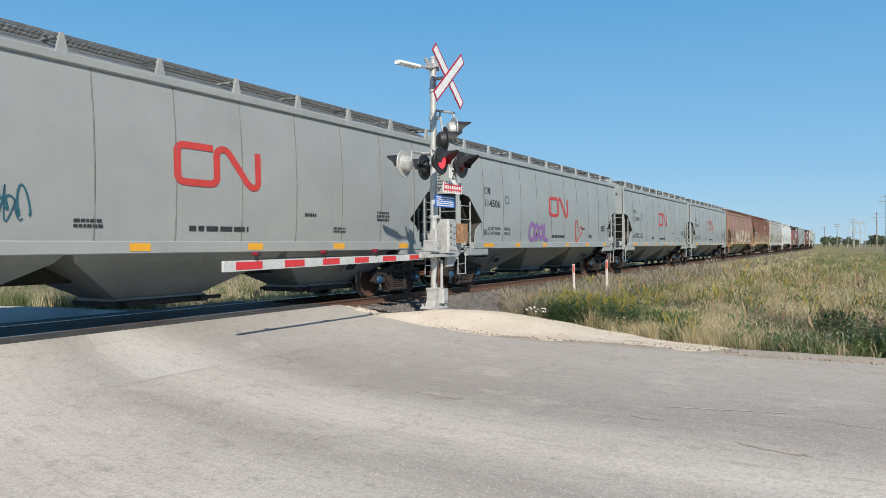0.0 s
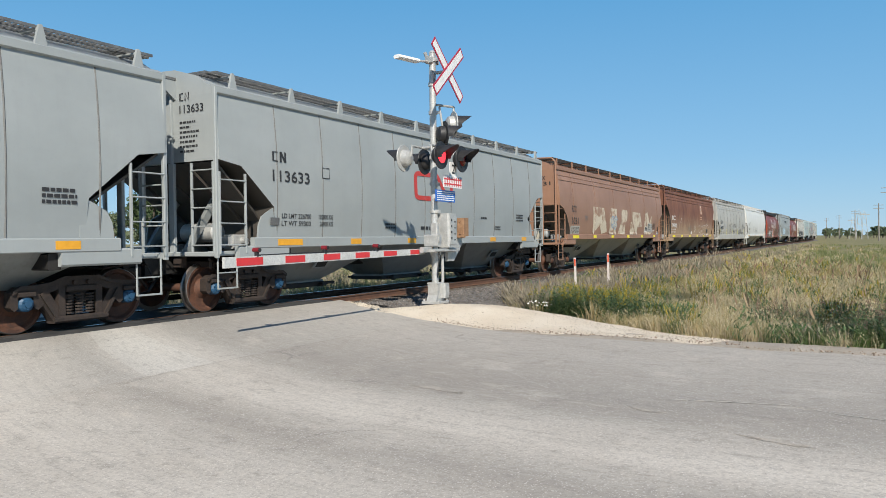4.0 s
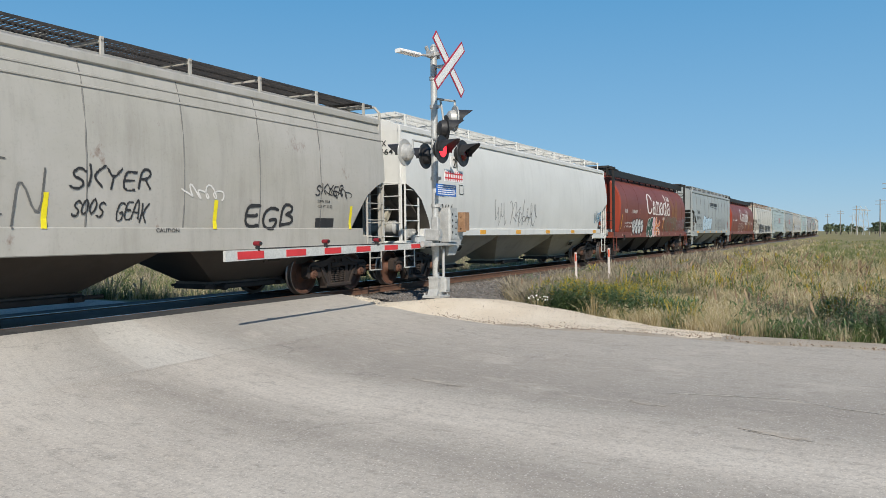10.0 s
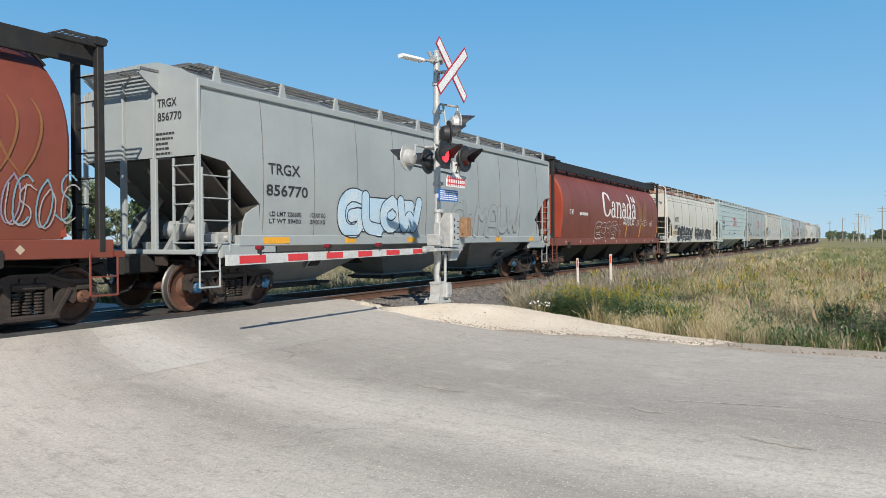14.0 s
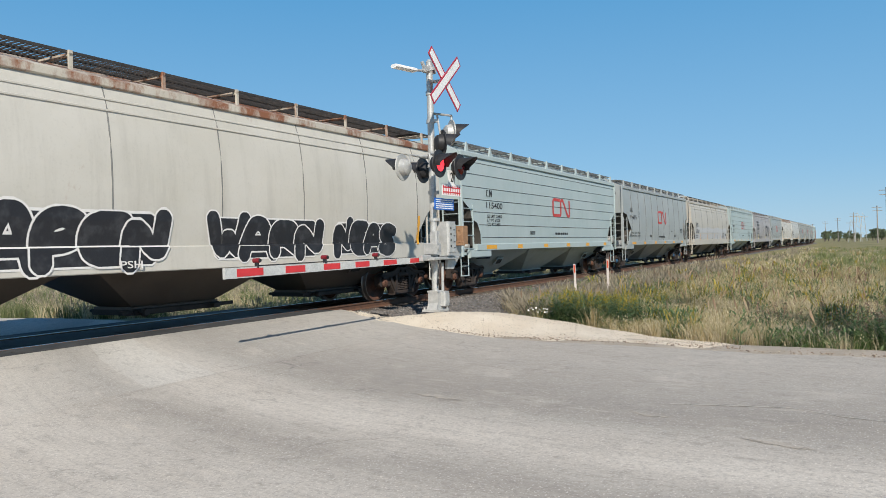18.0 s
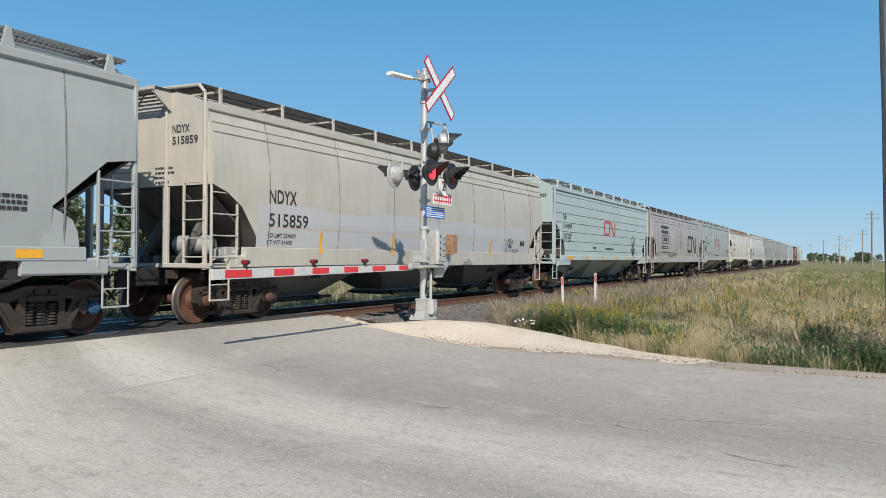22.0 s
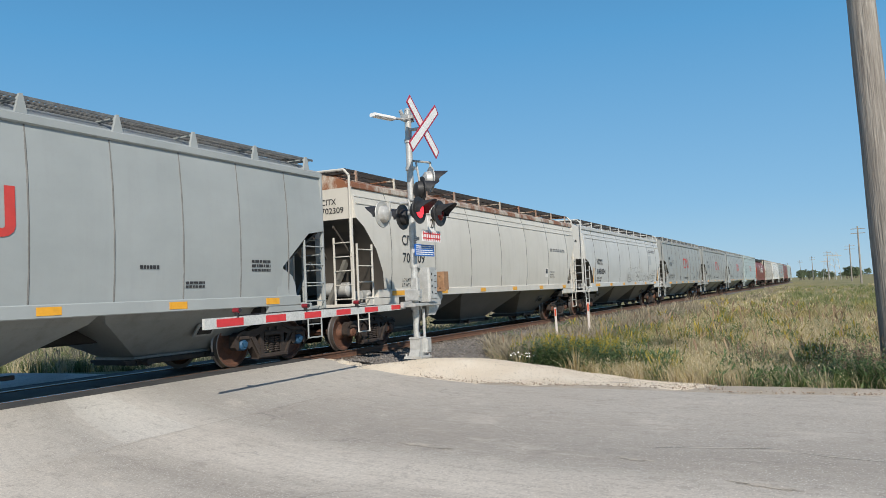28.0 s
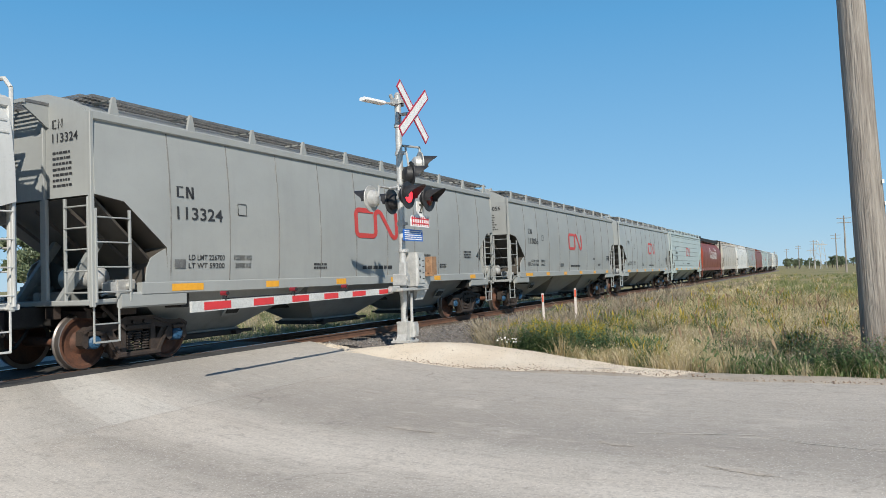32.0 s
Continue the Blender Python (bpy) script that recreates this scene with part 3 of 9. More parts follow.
for k in range(9):
    for y in (TRACK_Y - 1.398, TRACK_Y + 0.798):
        part("crossing_panel", side_me, PANEL, crossing, at=pose(-8.0 + k * 2.4, y, 0))

# ---- the track ----
track = tagged(new("railway_track"), "single railway track with rusty rails on wooden ties", "track", kind="structure")
xs_ = [-420 + 20 * i for i in range(32)] + [220 + 10 * i for i in range(45)]
for side, nm in ((-1, "rail"), (1, "rail")):
    s = Shape()
    prof = [(-0.07, -0.17), (0.07, -0.17), (0.07, -0.155), (0.015, -0.13), (0.015, -0.045), (0.036, -0.035), (0.036, -0.004), (0.028, 0.0), (-0.028, 0.0), (-0.036, -0.004), (-0.036, -0.035), (-0.015, -0.045), (-0.015, -0.13), (-0.07, -0.155)]
    k = len(prof)
    vs = [(x, track_y(x) + side * 0.753 + a, b) for x in xs_ for a, b in prof]
    for i in range(len(xs_) - 1):
        s.add([], [])
    s.v = vs
    for i in range(len(xs_) - 1):
        for j in range(k):
            s.f.append((i * k + j, i * k + (j + 1) % k, (i + 1) * k + (j + 1) % k, (i + 1) * k + j))
            s.m.append(1 if j in (7,) else 0)
    part("rail", s, (RAIL_RUST, RAIL_TOP), track)
tie_me = Shape().box(-0.115, 0.115, -1.3, 1.3, -0.33, -0.165, 0.012).mesh("tie", TIE_WOOD)
for i in range(130):
    x = 12.2 + i * 0.55
    part("tie", tie_me, TIE_WOOD, track, at=pose(x + random.uniform(-0.03, 0.03), track_y(x), random.uniform(-0.008, 0.004), 0, 0, random.uniform(-1.2, 1.2)))

BALLAST = mottled("dark_grey_ballast", (0.12, 0.115, 0.11), (0.20, 0.19, 0.18), rough=0.9, scale=1.5, fine=14.0, bump=1.0, dist=0.05, shift=False)
s = Shape()
bx = [11.2 + 0.8 * i for i in range(70)] + [70 + 8 * i for i in range(25)] + [280 + 20 * i for i in range(18)]
off = (-3.2, -2.5, -1.7, -1.2, 0.0, 1.2, 1.7, 2.5, 3.2)
bz = (-0.62, -0.44, -0.23, -0.21, -0.22, -0.21, -0.23, -0.44, -0.62)
s.v = [(x, track_y(x) + o, z + 0.04 * noise.noise((x, o * 2, 1))) for x in bx for o, z in zip(off, bz)]
for i in range(len(bx) - 1):
    for j in range(8):
        s.f.append((i * 9 + j, (i + 1) * 9 + j, (i + 1) * 9 + j + 1, i * 9 + j + 1))
        s.m.append(0)
tagged(new("ballast_bed", s.mesh("ballast_bed", BALLAST)), "bed of dark crushed-stone ballast under the track", "ballast", kind="structure")


def scatter_stones(name, label, cat, mat, pts, rmin, rmax, seed):
    """Loose stones, each an uneven little block."""
    rnd = np.random.RandomState(seed)
    base = np.array([(1, 0, 0), (-1, 0, 0), (0, 1, 0), (0, -1, 0), (0, 0, 0.8), (0, 0, -0.6)], float)
    tri = np.array([(0, 2, 4), (2, 1, 4), (1, 3, 4), (3, 0, 4), (2, 0, 5), (1, 2, 5), (3, 1, 5), (0, 3, 5)])
    n = len(pts)
    r = rnd.uniform(rmin, rmax, (n, 1, 1)) * rnd.uniform(0.6, 1.3, (n, 6, 1))
    a = rnd.uniform(0, 6.28, n)
    rot = np.stack([np.stack([np.cos(a), -np.sin(a), 0 * a], -1), np.stack([np.sin(a), np.cos(a), 0 * a], -1), np.stack([0 * a, 0 * a, 1 + 0 * a], -1)], 1)
    v = np.einsum("nij,nkj->nki", rot, base[None] * r) + np.asarray(pts)[:, None]
    f = (tri[None] + (np.arange(n) * 6)[:, None, None]).reshape(-1, 3)
    me = bpy.data.meshes.new(name)
    me.from_pydata(v.reshape(-1, 3).tolist(), [], f.tolist())
    me.materials.append(mat)
    return tagged(new(name, me), label, cat, kind="stuff")


rnd_ = np.random.RandomState(3)
SHOULDER = mottled("dusty_gravel_shoulder", (0.47, 0.41, 0.34), (0.36, 0.31, 0.245), rough=0.95, scale=1.6, fine=50.0, third=(0.32, 0.27, 0.20), bump=0.8, dist=0.02, shift=False)
STONE = islands("ballast_stones", [(0.06, 0.057, 0.055), (0.16, 0.15, 0.14), (0.10, 0.085, 0.075), (0.24, 0.22, 0.20)], 0.9)
pts_ = []
for _ in range(9000):
    x, o = 11.6 + 34 * rnd_.rand() ** 1.5, rnd_.uniform(-3.1, 2.4)
    if x > 14.1:
        pts_.append((x, track_y(x) + o, float(np.interp(o, off, bz)) + 0.015))
scatter_stones("ballast_stones", "loose dark crushed stones beside the rails", "gravel", STONE, pts_, 0.025, 0.06, 4)

SAND = mottled("pale_sandy_gravel", (0.66, 0.565, 0.44), (0.74, 0.66, 0.54), rough=0.95, scale=1.2, fine=60.0, third=(0.46, 0.39, 0.30), bump=0.7, dist=0.015, shift=False)




def bare_z(x, y):
    return max(ground_z(x, y), road_z(y) if x < road_edge(y) else -9)


def apron_at(u, y):
    """A place on the apron: u from its road side to its grass side."""
    wob = 0.16 * noise.noise((y * 1.3, 3.0, 0)) + 0.07 * noise.noise((y * 4.0, 6.0, 0))
    xl, xr = float(np.interp(y, APRON_Y, APRON_L)) + wob, float(np.interp(y, APRON_Y, APRON_R)) + 2 * wob
    x = xl + (xr - xl) * u
    end = smooth01(1.0, 2.0, y) * (1 - smooth01(9.6, 10.15, y))
    rim = smooth01(0.0, 0.18, u) * (1 - smooth01(0.8, 1.0, u)) * end
    return x, bare_z(x, y) + 0.05 * rim - 0.025 * (1 - rim) + 0.015 * noise.noise((x * 1.5, y * 1.5, 0))


# a spread of pale gravel round the foot of the signal
s = Shape()
for i in range(70):
    y = 1.0 + 9.15 * i / 69
    for j in range(25):
        x, z = apron_at(j / 24, y)
        s.v.append((x, y, z))
for i in range(69):
    for j in range(24):
        s.f.append((i * 25 + j, (i + 1) * 25 + j, (i + 1) * 25 + j + 1, i * 25 + j + 1))
        s.m.append(0)
tagged(new("gravel_apron", s.mesh("gravel_apron", SAND, smooth=True)), "spread of pale sandy gravel round the signal base", "gravel", kind="structure")
s = Shape()
ys_ = [-60 + 2 * i for i in range(24)] + [-12 + 0.4 * i for i in range(44)]
for y in ys_:
    for kx in range(9):
        x = road_edge(y) - 0.25 + (2.1 + 0.5 * noise.noise((y * 0.6, 1.0, 8))) * kx / 8
        rim = 1 - smooth01(0.0, 0.25, kx / 8) * (1 - smooth01(0.75, 1.0, kx / 8))
        s.v.append((x, y, max(ground_z(x, y), road_z(y) if x < road_edge(y) else -9) + 0.035 * (1 - rim) - 0.02 * rim + 0.02 * noise.noise((x * 2, y * 2, 4))))
for i in range(len(ys_) - 1):
    for j in range(8):
        s.f.append((i * 9 + j, (i + 1) * 9 + j, (i + 1) * 9 + j + 1, i * 9 + j + 1))
        s.m.append(0)
tagged(new("gravel_shoulder", s.mesh("gravel_shoulder", SHOULDER, smooth=True)), "dusty gravel shoulder between the asphalt and the grass", "gravel", kind="structure")
GRIT = islands("pale_grit", [(0.40, 0.35, 0.28), (0.58, 0.52, 0.43), (0.48, 0.42, 0.34), (0.34, 0.30, 0.24)], 0.95)
pts_ = []
for _ in range(6500):
    y = rnd_.uniform(1.3, 10.0)
    x, z = apron_at(rnd_.rand() ** 1.3, y)
    pts_.append((x, y, z + 0.003))
for _ in range(9000):
    y = rnd_.uniform(-6, 4)
    x = road_edge(y) + 0.25 + abs(rnd_.normal(0.0, 0.7)) - 0.3 * rnd_.rand() ** 2
    pts_.append((x, y, max(ground_z(x, y) + 0.012, road_z(y) if x < road_edge(y) else -9) + 0.001))
scatter_stones("loose_grit", "loose pale gravel scattered along the road edge", "gravel", GRIT, pts_, 0.004, 0.012, 5)

CLOD = islands("brown_clods", [(0.20, 0.14, 0.10), (0.34, 0.26, 0.19), (0.14, 0.10, 0.075), (0.44, 0.37, 0.29)], 0.95)
pts_ = []
for _ in range(1100):
    y = rnd_.uniform(-4, 6.5)
    x = road_edge(y) - 0.15 + abs(rnd_.normal(0.0, 0.5))
    pts_.append((x, y, bare_z(x, y) + (0.05 if y > 1.4 else 0.03)))
scatter_stones("loose_clods", "loose brown clods and stones where gravel meets asphalt", "gravel", CLOD, pts_, 0.005, 0.017, 15)

# dark crushed stone between the apron and the track
def stone_x(y):
    return float(np.interp(y, (6.4, 7.3, 8.0, 8.8, 10.7), (15.0, 14.5, 14.0, 13.9, 14.4)))


s = Shape()
for i in range(24):
    y = 6.4 + 4.3 * i / 23
    for j in range(40):
        x = stone_x(y) + (25.5 - stone_x(y)) * j / 39
        rim = smooth01(6.4, 6.9, y) * smooth01(0, 0.06, j / 39)
        s.v.append((x, y, ground_z(x, y) + 0.035 * rim - 0.06 * (1 - rim) + 0.02 * noise.noise((x * 2.2, y * 2.2, 6))))
for i in range(23):
    for j in range(39):
        s.f.append((i * 40 + j, (i + 1) * 40 + j, (i + 1) * 40 + j + 1, i * 40 + j + 1))
        s.m.append(0)
tagged(new("ballast_shoulder", s.mesh("ballast_shoulder", BALLAST, smooth=True)), "dark crushed stone between the pale gravel and the track", "gravel", kind="structure")
pts_ = []
for _ in range(7000):
    y = rnd_.uniform(6.7, 10.6)
    x = stone_x(y) + 0.3 + (9 * rnd_.rand() ** 1.4)
    pts_.append((x, y, ground_z(x, y) + 0.04))
scatter_stones("shoulder_stones", "loose dark crushed stones beside the pale gravel", "gravel", STONE, pts_, 0.02, 0.05, 9)
# pale sealed cracks in the asphalt
SEALED = mottled("pale_crack_dust", (0.66, 0.61, 0.53), (0.5, 0.46, 0.4), rough=0.95, scale=4.0, shift=False)
for k, line in enumerate((((7.6, 3.45), (7.38, 3.2), (7.15, 2.98), (6.88, 2.66)), ((6.85, 1.5), (6.95, 1.05), (7.05, 0.55), (6.85, 0.15), (6.7, -0.6)), ((4.9, 6.5), (5.6, 6.62), (6.2, 6.6)))):
    s = Shape()
    for i, (x, y) in enumerate(line):
        w = 0.006 + 0.003 * (i % 2)
        z = road_z(y) + 0.004
        s.v += [(x - w, y, z), (x + w, y + 0.01, z)]
    for i in range(len(line) - 1):
        s.f.append((2 * i, 2 * i + 1, 2 * i + 3, 2 * i + 2))
        s.m.append(0)
    part("sealed_crack", s, SEALED, bpy.data.objects["road"], "pale dust-filled crack")
# thin spreads of pale dust on the worn band
rd_ = random.Random(12)
DUST = mottled("thin_road_dust", (0.50, 0.44, 0.365), (0.36, 0.33, 0.285), rough=0.95, scale=9.0, fine=60.0, shift=False)
for cx, cy, ln, wd in ((6.37, 3.6, 0.42, 0.08), (6.34, 1.61, 0.20, 0.05), (5.76, 0.5, 0.34, 0.07)):
    ring = []
    for i in range(26):
        a = 2 * math.pi * i / 26
        q = rd_.uniform(0.3, 1.15)
        u, v = wd * q * math.cos(a), ln * q * math.sin(a)
        y = cy + v
        ring.append((cx + u + 0.27 * v, y, road_z(y) + 0.0035))
    part("dust_patch", Shape().add(ring, [tuple(range(26))]), DUST, bpy.data.objects["road"], "thin pale patch of dust")


# ---- the train ----
MESHES = {}


def shared(key, make):
    if key not in MESHES:
        MESHES[key] = make()
    return MESHES[key]


TEXTS = {}


def letters(text):
    """Flat glyphs of a text one unit high: vertices and faces."""
    if text not in TEXTS:
        cu = bpy.data.curves.new("lettering", "FONT")
        cu.body, cu.size, cu.resolution_u, cu.offset = text, 1.0, 3, (0.022 if text == "Canada" else 0.012)
        ob = new("lettering", cu)
        me = bpy.data.meshes.new_from_object(ob.evaluated_get(bpy.context.evaluated_depsgraph_get()))
        vs, fs = [tuple(v.co) for v in me.vertices], [tuple(p.vertices) for p in me.polygons]
        bpy.data.objects.remove(ob)
        bpy.data.curves.remove(cu)
        bpy.data.meshes.remove(me)
        x0, x1 = min(v[0] for v in vs), max(v[0] for v in vs)
        y0, y1 = min(v[1] for v in vs), max(v[1] for v in vs)
        TEXTS[text] = ([((x - x0) / (x1 - x0), (y - y0) / (y1 - y0)) for x, y, _ in vs], fs)
    return TEXTS[text]


PROFILES = {
    # half sections, from the sill up: distance from the middle line, height
    "ribbed": [(1.56, 1.36), (1.60, 1.9), (1.615, 2.6), (1.59, 3.3), (1.54, 3.9), (1.52, 4.06)],
    "flat": [(1.58, 1.36), (1.59, 2.0), (1.59, 3.0), (1.58, 3.8), (1.56, 4.06)],
    "curved": [(1.52, 1.42), (1.58, 1.9), (1.60, 2.5), (1.58, 3.1), (1.50, 3.7), (1.40, 4.02)],
}
ROOFS = {
    "ribbed": [(1.52, 4.06), (1.48, 4.16), (1.05, 4.42), (0.5, 4.58), (0.0, 4.60)],
    "flat": [(1.56, 4.06), (1.50, 4.16), (1.05, 4.42), (0.5, 4.58), (0.0, 4.60)],
    "curved": [(1.40, 4.02), (1.30, 4.16), (1.0, 4.30), (0.5, 4.42), (0.0, 4.45)],
}
CUTS = {
    # the side sheet's lower edge near each end: distance from the end, height
    "ribbed": [(0.0, 2.84), (0.55, 2.76), (1.45, 2.02), (1.5, 1.36)],
    "flat": [(0.0, 2.75), (0.55, 2.45), (0.62, 2.2), (1.0, 2.05), (1.2, 1.75), (1.25, 1.36)],
    "curved": [(0.0, 2.62), (0.35, 2.5), (0.75, 2.25), (1.15, 1.75), (1.35, 1.42)],
    "scoop": [(0.0, 3.25), (0.3, 3.05), (0.8, 2.5), (1.1, 1.95), (1.25, 1.42)],
}
FLAT_SEAMS = (1.62, 2.01, 2.40, 2.78, 3.15, 3.54, 3.90)
RADIUS, TANK_Z, SILL_TOP = 1.60, 2.72, 1.345


def side_y(kind, z):
    if kind == "tank":
        if z < SILL_TOP:
            return 1.475
        if z < TANK_Z:
            return RADIUS - 0.14 * ((TANK_Z - z) / 1.38) ** 2
        return math.sqrt(max(0.01, RADIUS ** 2 - (z - TANK_Z) ** 2))
    p = PROFILES[kind]
    if z < p[0][1] + 0.06:
        return p[0][0] + 0.046
    return float(np.interp(z, [b for _, b in p], [a for a, _ in p]))


def decal(name, verts, faces, mat, car, kind, x, z, w, h, label="", slant=0.0, lift=0.012):
    """Paint laid on the near side: verts in a unit square, spread over w by h with the lower left corner at x, z."""
    bm = bmesh.new()
    vs = [bm.verts.new((x + u * w + slant * v * h, 0, z + v * h)) for u, v in verts]
    for f in faces:
        try:
            bm.faces.new([vs[i] for i in f])
        except ValueError:
            pass
    step = 0.12 if kind == "tank" else 0.4
    k = math.ceil(z / step)
    while k * step < z + h:
        bmesh.ops.bisect_plane(bm, geom=bm.verts[:] + bm.edges[:] + bm.faces[:], plane_co=(0, 0, k * step), plane_no=(0, 0, 1))
        k += 1
    for v in bm.verts:
        v.co.y = -side_y(kind, v.co.z) - lift
    for f in bm.faces:
        f.normal_update()
        if f.normal.y > 0:
            f.normal_flip()
    me = bpy.data.meshes.new(name)
    bm.to_mesh(me)
    bm.free()
    me.materials.append(mat)
    return part(name, me, mat, car, label)


SQUARE = ([(0, 0), (1, 0), (1, 1), (0, 1)], [(0, 1, 2, 3)])


def lettering(text, mat, car, kind, x, z, w, h, label="", slant=0.0, lift=0.012):
    v, f = letters(text)
    return tagged(decal("lettering", v, f, mat, car, kind, x, z, w, h, label or "stencilled " + text, slant, lift), kind="stuff")


def bars(mat, car, kind, x, z, w, h, rows=2, label="", lift=0.012):
    """Writing too small to read: rows of short bars."""
    v, f = [], []
    for r in range(rows):
        u = 0.0
        while u < 0.97:
            d = random.uniform(0.08, 0.22)
            y0, y1 = r / rows, (r + 0.62) / rows
            o = len(v)
            e = min(1.0, u + d)
            v += [(u, y0), (e, y0), (e, y1), (u, y1)]
            f.append((o, o + 1, o + 2, o + 3))
            u = e + 0.035
    return tagged(decal("stencil_line", v, f, mat, car, kind, x, z, w, h, label or "small stencilled lines", 0.0, lift), kind="stuff")


def stroke(pts, w):
    """A ribbon of width w along pts, as quads with mitred corners."""
    v, f = [], []
    n = len(pts)
    for i, p in enumerate(pts):
        a, b = pts[max(0, i - 1)], pts[min(n - 1, i + 1)]
        d = Vector((b[0] - a[0], b[1] - a[1]))
        d = d.normalized() if d.length > 1e-9 else Vector((1, 0))
        v += [(p[0] - d.y * w / 2, p[1] + d.x * w / 2), (p[0] + d.y * w / 2, p[1] - d.x * w / 2)]
    f = [(2 * i, 2 * i + 1, 2 * i + 3, 2 * i + 2) for i in range(n - 1)]
    return v, f


def arc(cx, cy, r, a0, a1, n=5):
    return [(cx + r * math.cos(radians(a0 + (a1 - a0) * i / n)), cy + r * math.sin(radians(a0 + (a1 - a0) * i / n))) for i in range(n + 1)]


def ribbon_mark(mat, car, kind, x, z, w, h, width=0.16, label=""):
    """The railway's winding one-line mark, as a plain ribbon in a box 2.2 by 1."""
    r = 0.16
    pts = [(0.92, 1 - 0.08)] + arc(0.08 + r, 1 - 0.08 - r, r, 90, 180) + arc(0.08 + r, 0.08 + r, r, 180, 270) + arc(1.0 - r, 0.08 + r, r, 270, 360)
    pts += arc(1.0 + r * 1.1, 1 - 0.08 - r, r * 1.1, 180, 45) + [(1.80, 0.16)] + arc(1.96, 0.20, 0.13, 210, 360, 5) + [(2.09, 0.95)]
    v, f = stroke(pts, width)
    return decal("painted_mark", [(a / 2.2, b) for a, b in v], f, mat, car, kind, x, z, w, h, label or "winding ribbon mark in red-orange paint")


def scrawl(mat, car, kind, x, z, w, h, seed, width=0.05, loops=6, label="", lift=0.012):
    """A sprayed tag: one looping line."""
    rnd = random.Random(seed)
    pts, k = [], 60
    a, b, c = rnd.uniform(2, 4), rnd.uniform(0, 6), rnd.uniform(0.5, 1)
    for i in range(k):
        t = i / (k - 1)
        u = t + 0.09 * math.sin(loops * 6.28 * t + b) * c
        v = 0.5 + 0.42 * math.sin(loops * 6.28 * t * 0.93 + 1.0) * (0.65 + 0.35 * math.sin(a * 5 * t + b))
        pts.append((u * w, v * h))
    v, f = stroke(pts, width)
    return decal("sprayed_tag", [(p / w, q / h) for p, q in v], f, mat, car, kind, x, z, w, h, label or "sprayed looping tag", 0, lift)


def softened(pts):
    """Corners cut twice, for a rounded line."""
    for _ in range(2):
        out = [pts[0]]
        for a, b in zip(pts, pts[1:]):
            out += [tuple(0.75 * p + 0.25 * q for p, q in zip(a, b)), tuple(0.25 * p + 0.75 * q for p, q in zip(a, b))]
        pts = out + [pts[-1]]
    return pts


def spray_fill(name, lines, r, mat, car, kind, x, z, label, lift, g=0.02):
    """All that lies within r of the lines (metres from x, z; a third number is a radius of its own), laid on the side in thin level strips."""
    seg = np.array([(a[0], a[1], b[0], b[1], a[2] if len(a) > 2 else r, b[2] if len(b) > 2 else r) for pts in lines for a, b in zip(pts, pts[1:])])
    rm = seg[:, 4:].max()
    x0, x1 = min(seg[:, 0].min(), seg[:, 2].min()) - rm, max(seg[:, 0].max(), seg[:, 2].max()) + rm
    z0, z1 = min(seg[:, 1].min(), seg[:, 3].min()) - rm, max(seg[:, 1].max(), seg[:, 3].max()) + rm
    dx = 0.008
    xs = np.arange(x0, x1 + dx, dx)
    d = seg[:, 2:4] - seg[:, :2]
    dd = np.maximum((d ** 2).sum(1), 1e-9)

    def runs(w):
        t = np.clip(((xs[:, None] - seg[:, 0]) * d[:, 0] + (w - seg[:, 1]) * d[:, 1]) / dd, 0, 1)
        near = ((xs[:, None] - seg[:, 0] - t * d[:, 0]) ** 2 + (w - seg[:, 1] - t * d[:, 1]) ** 2 < (seg[:, 4] + t * (seg[:, 5] - seg[:, 4])) ** 2).any(1)
        edge = np.flatnonzero(np.diff(np.r_[0, near.astype(int), 0]))
        return [(xs[a], xs[b - 1] + dx) for a, b in zip(edge[::2], edge[1::2])]

    s = Shape()
    seen = {}

    def vert(p, w):
        key = (round(p, 3), round(w, 4))
        if key not in seen:
            seen[key] = len(s.v)
            s.v.append((x + p, -side_y(kind, z + w) - lift, z + w))
        return seen[key]

    n = int((z1 - z0) / g) + 1
    levels = [runs(z0 + j * g) for j in range(n + 1)]
    for j in range(n):
        mid = runs(z0 + (j + 0.5) * g)
        low, high = [lv if len(lv) == len(mid) and all(p[0] < q[1] and q[0] < p[1] for p, q in zip(lv, mid)) else mid for lv in (levels[j], levels[j + 1])]
        for (a, b), (c, e_) in zip(low, high):
            s.f.append((vert(a, z0 + j * g), vert(b, z0 + j * g), vert(e_, z0 + j * g + g), vert(c, z0 + j * g + g)))
            s.m.append(0)
    return part(name, s, mat, car, label)


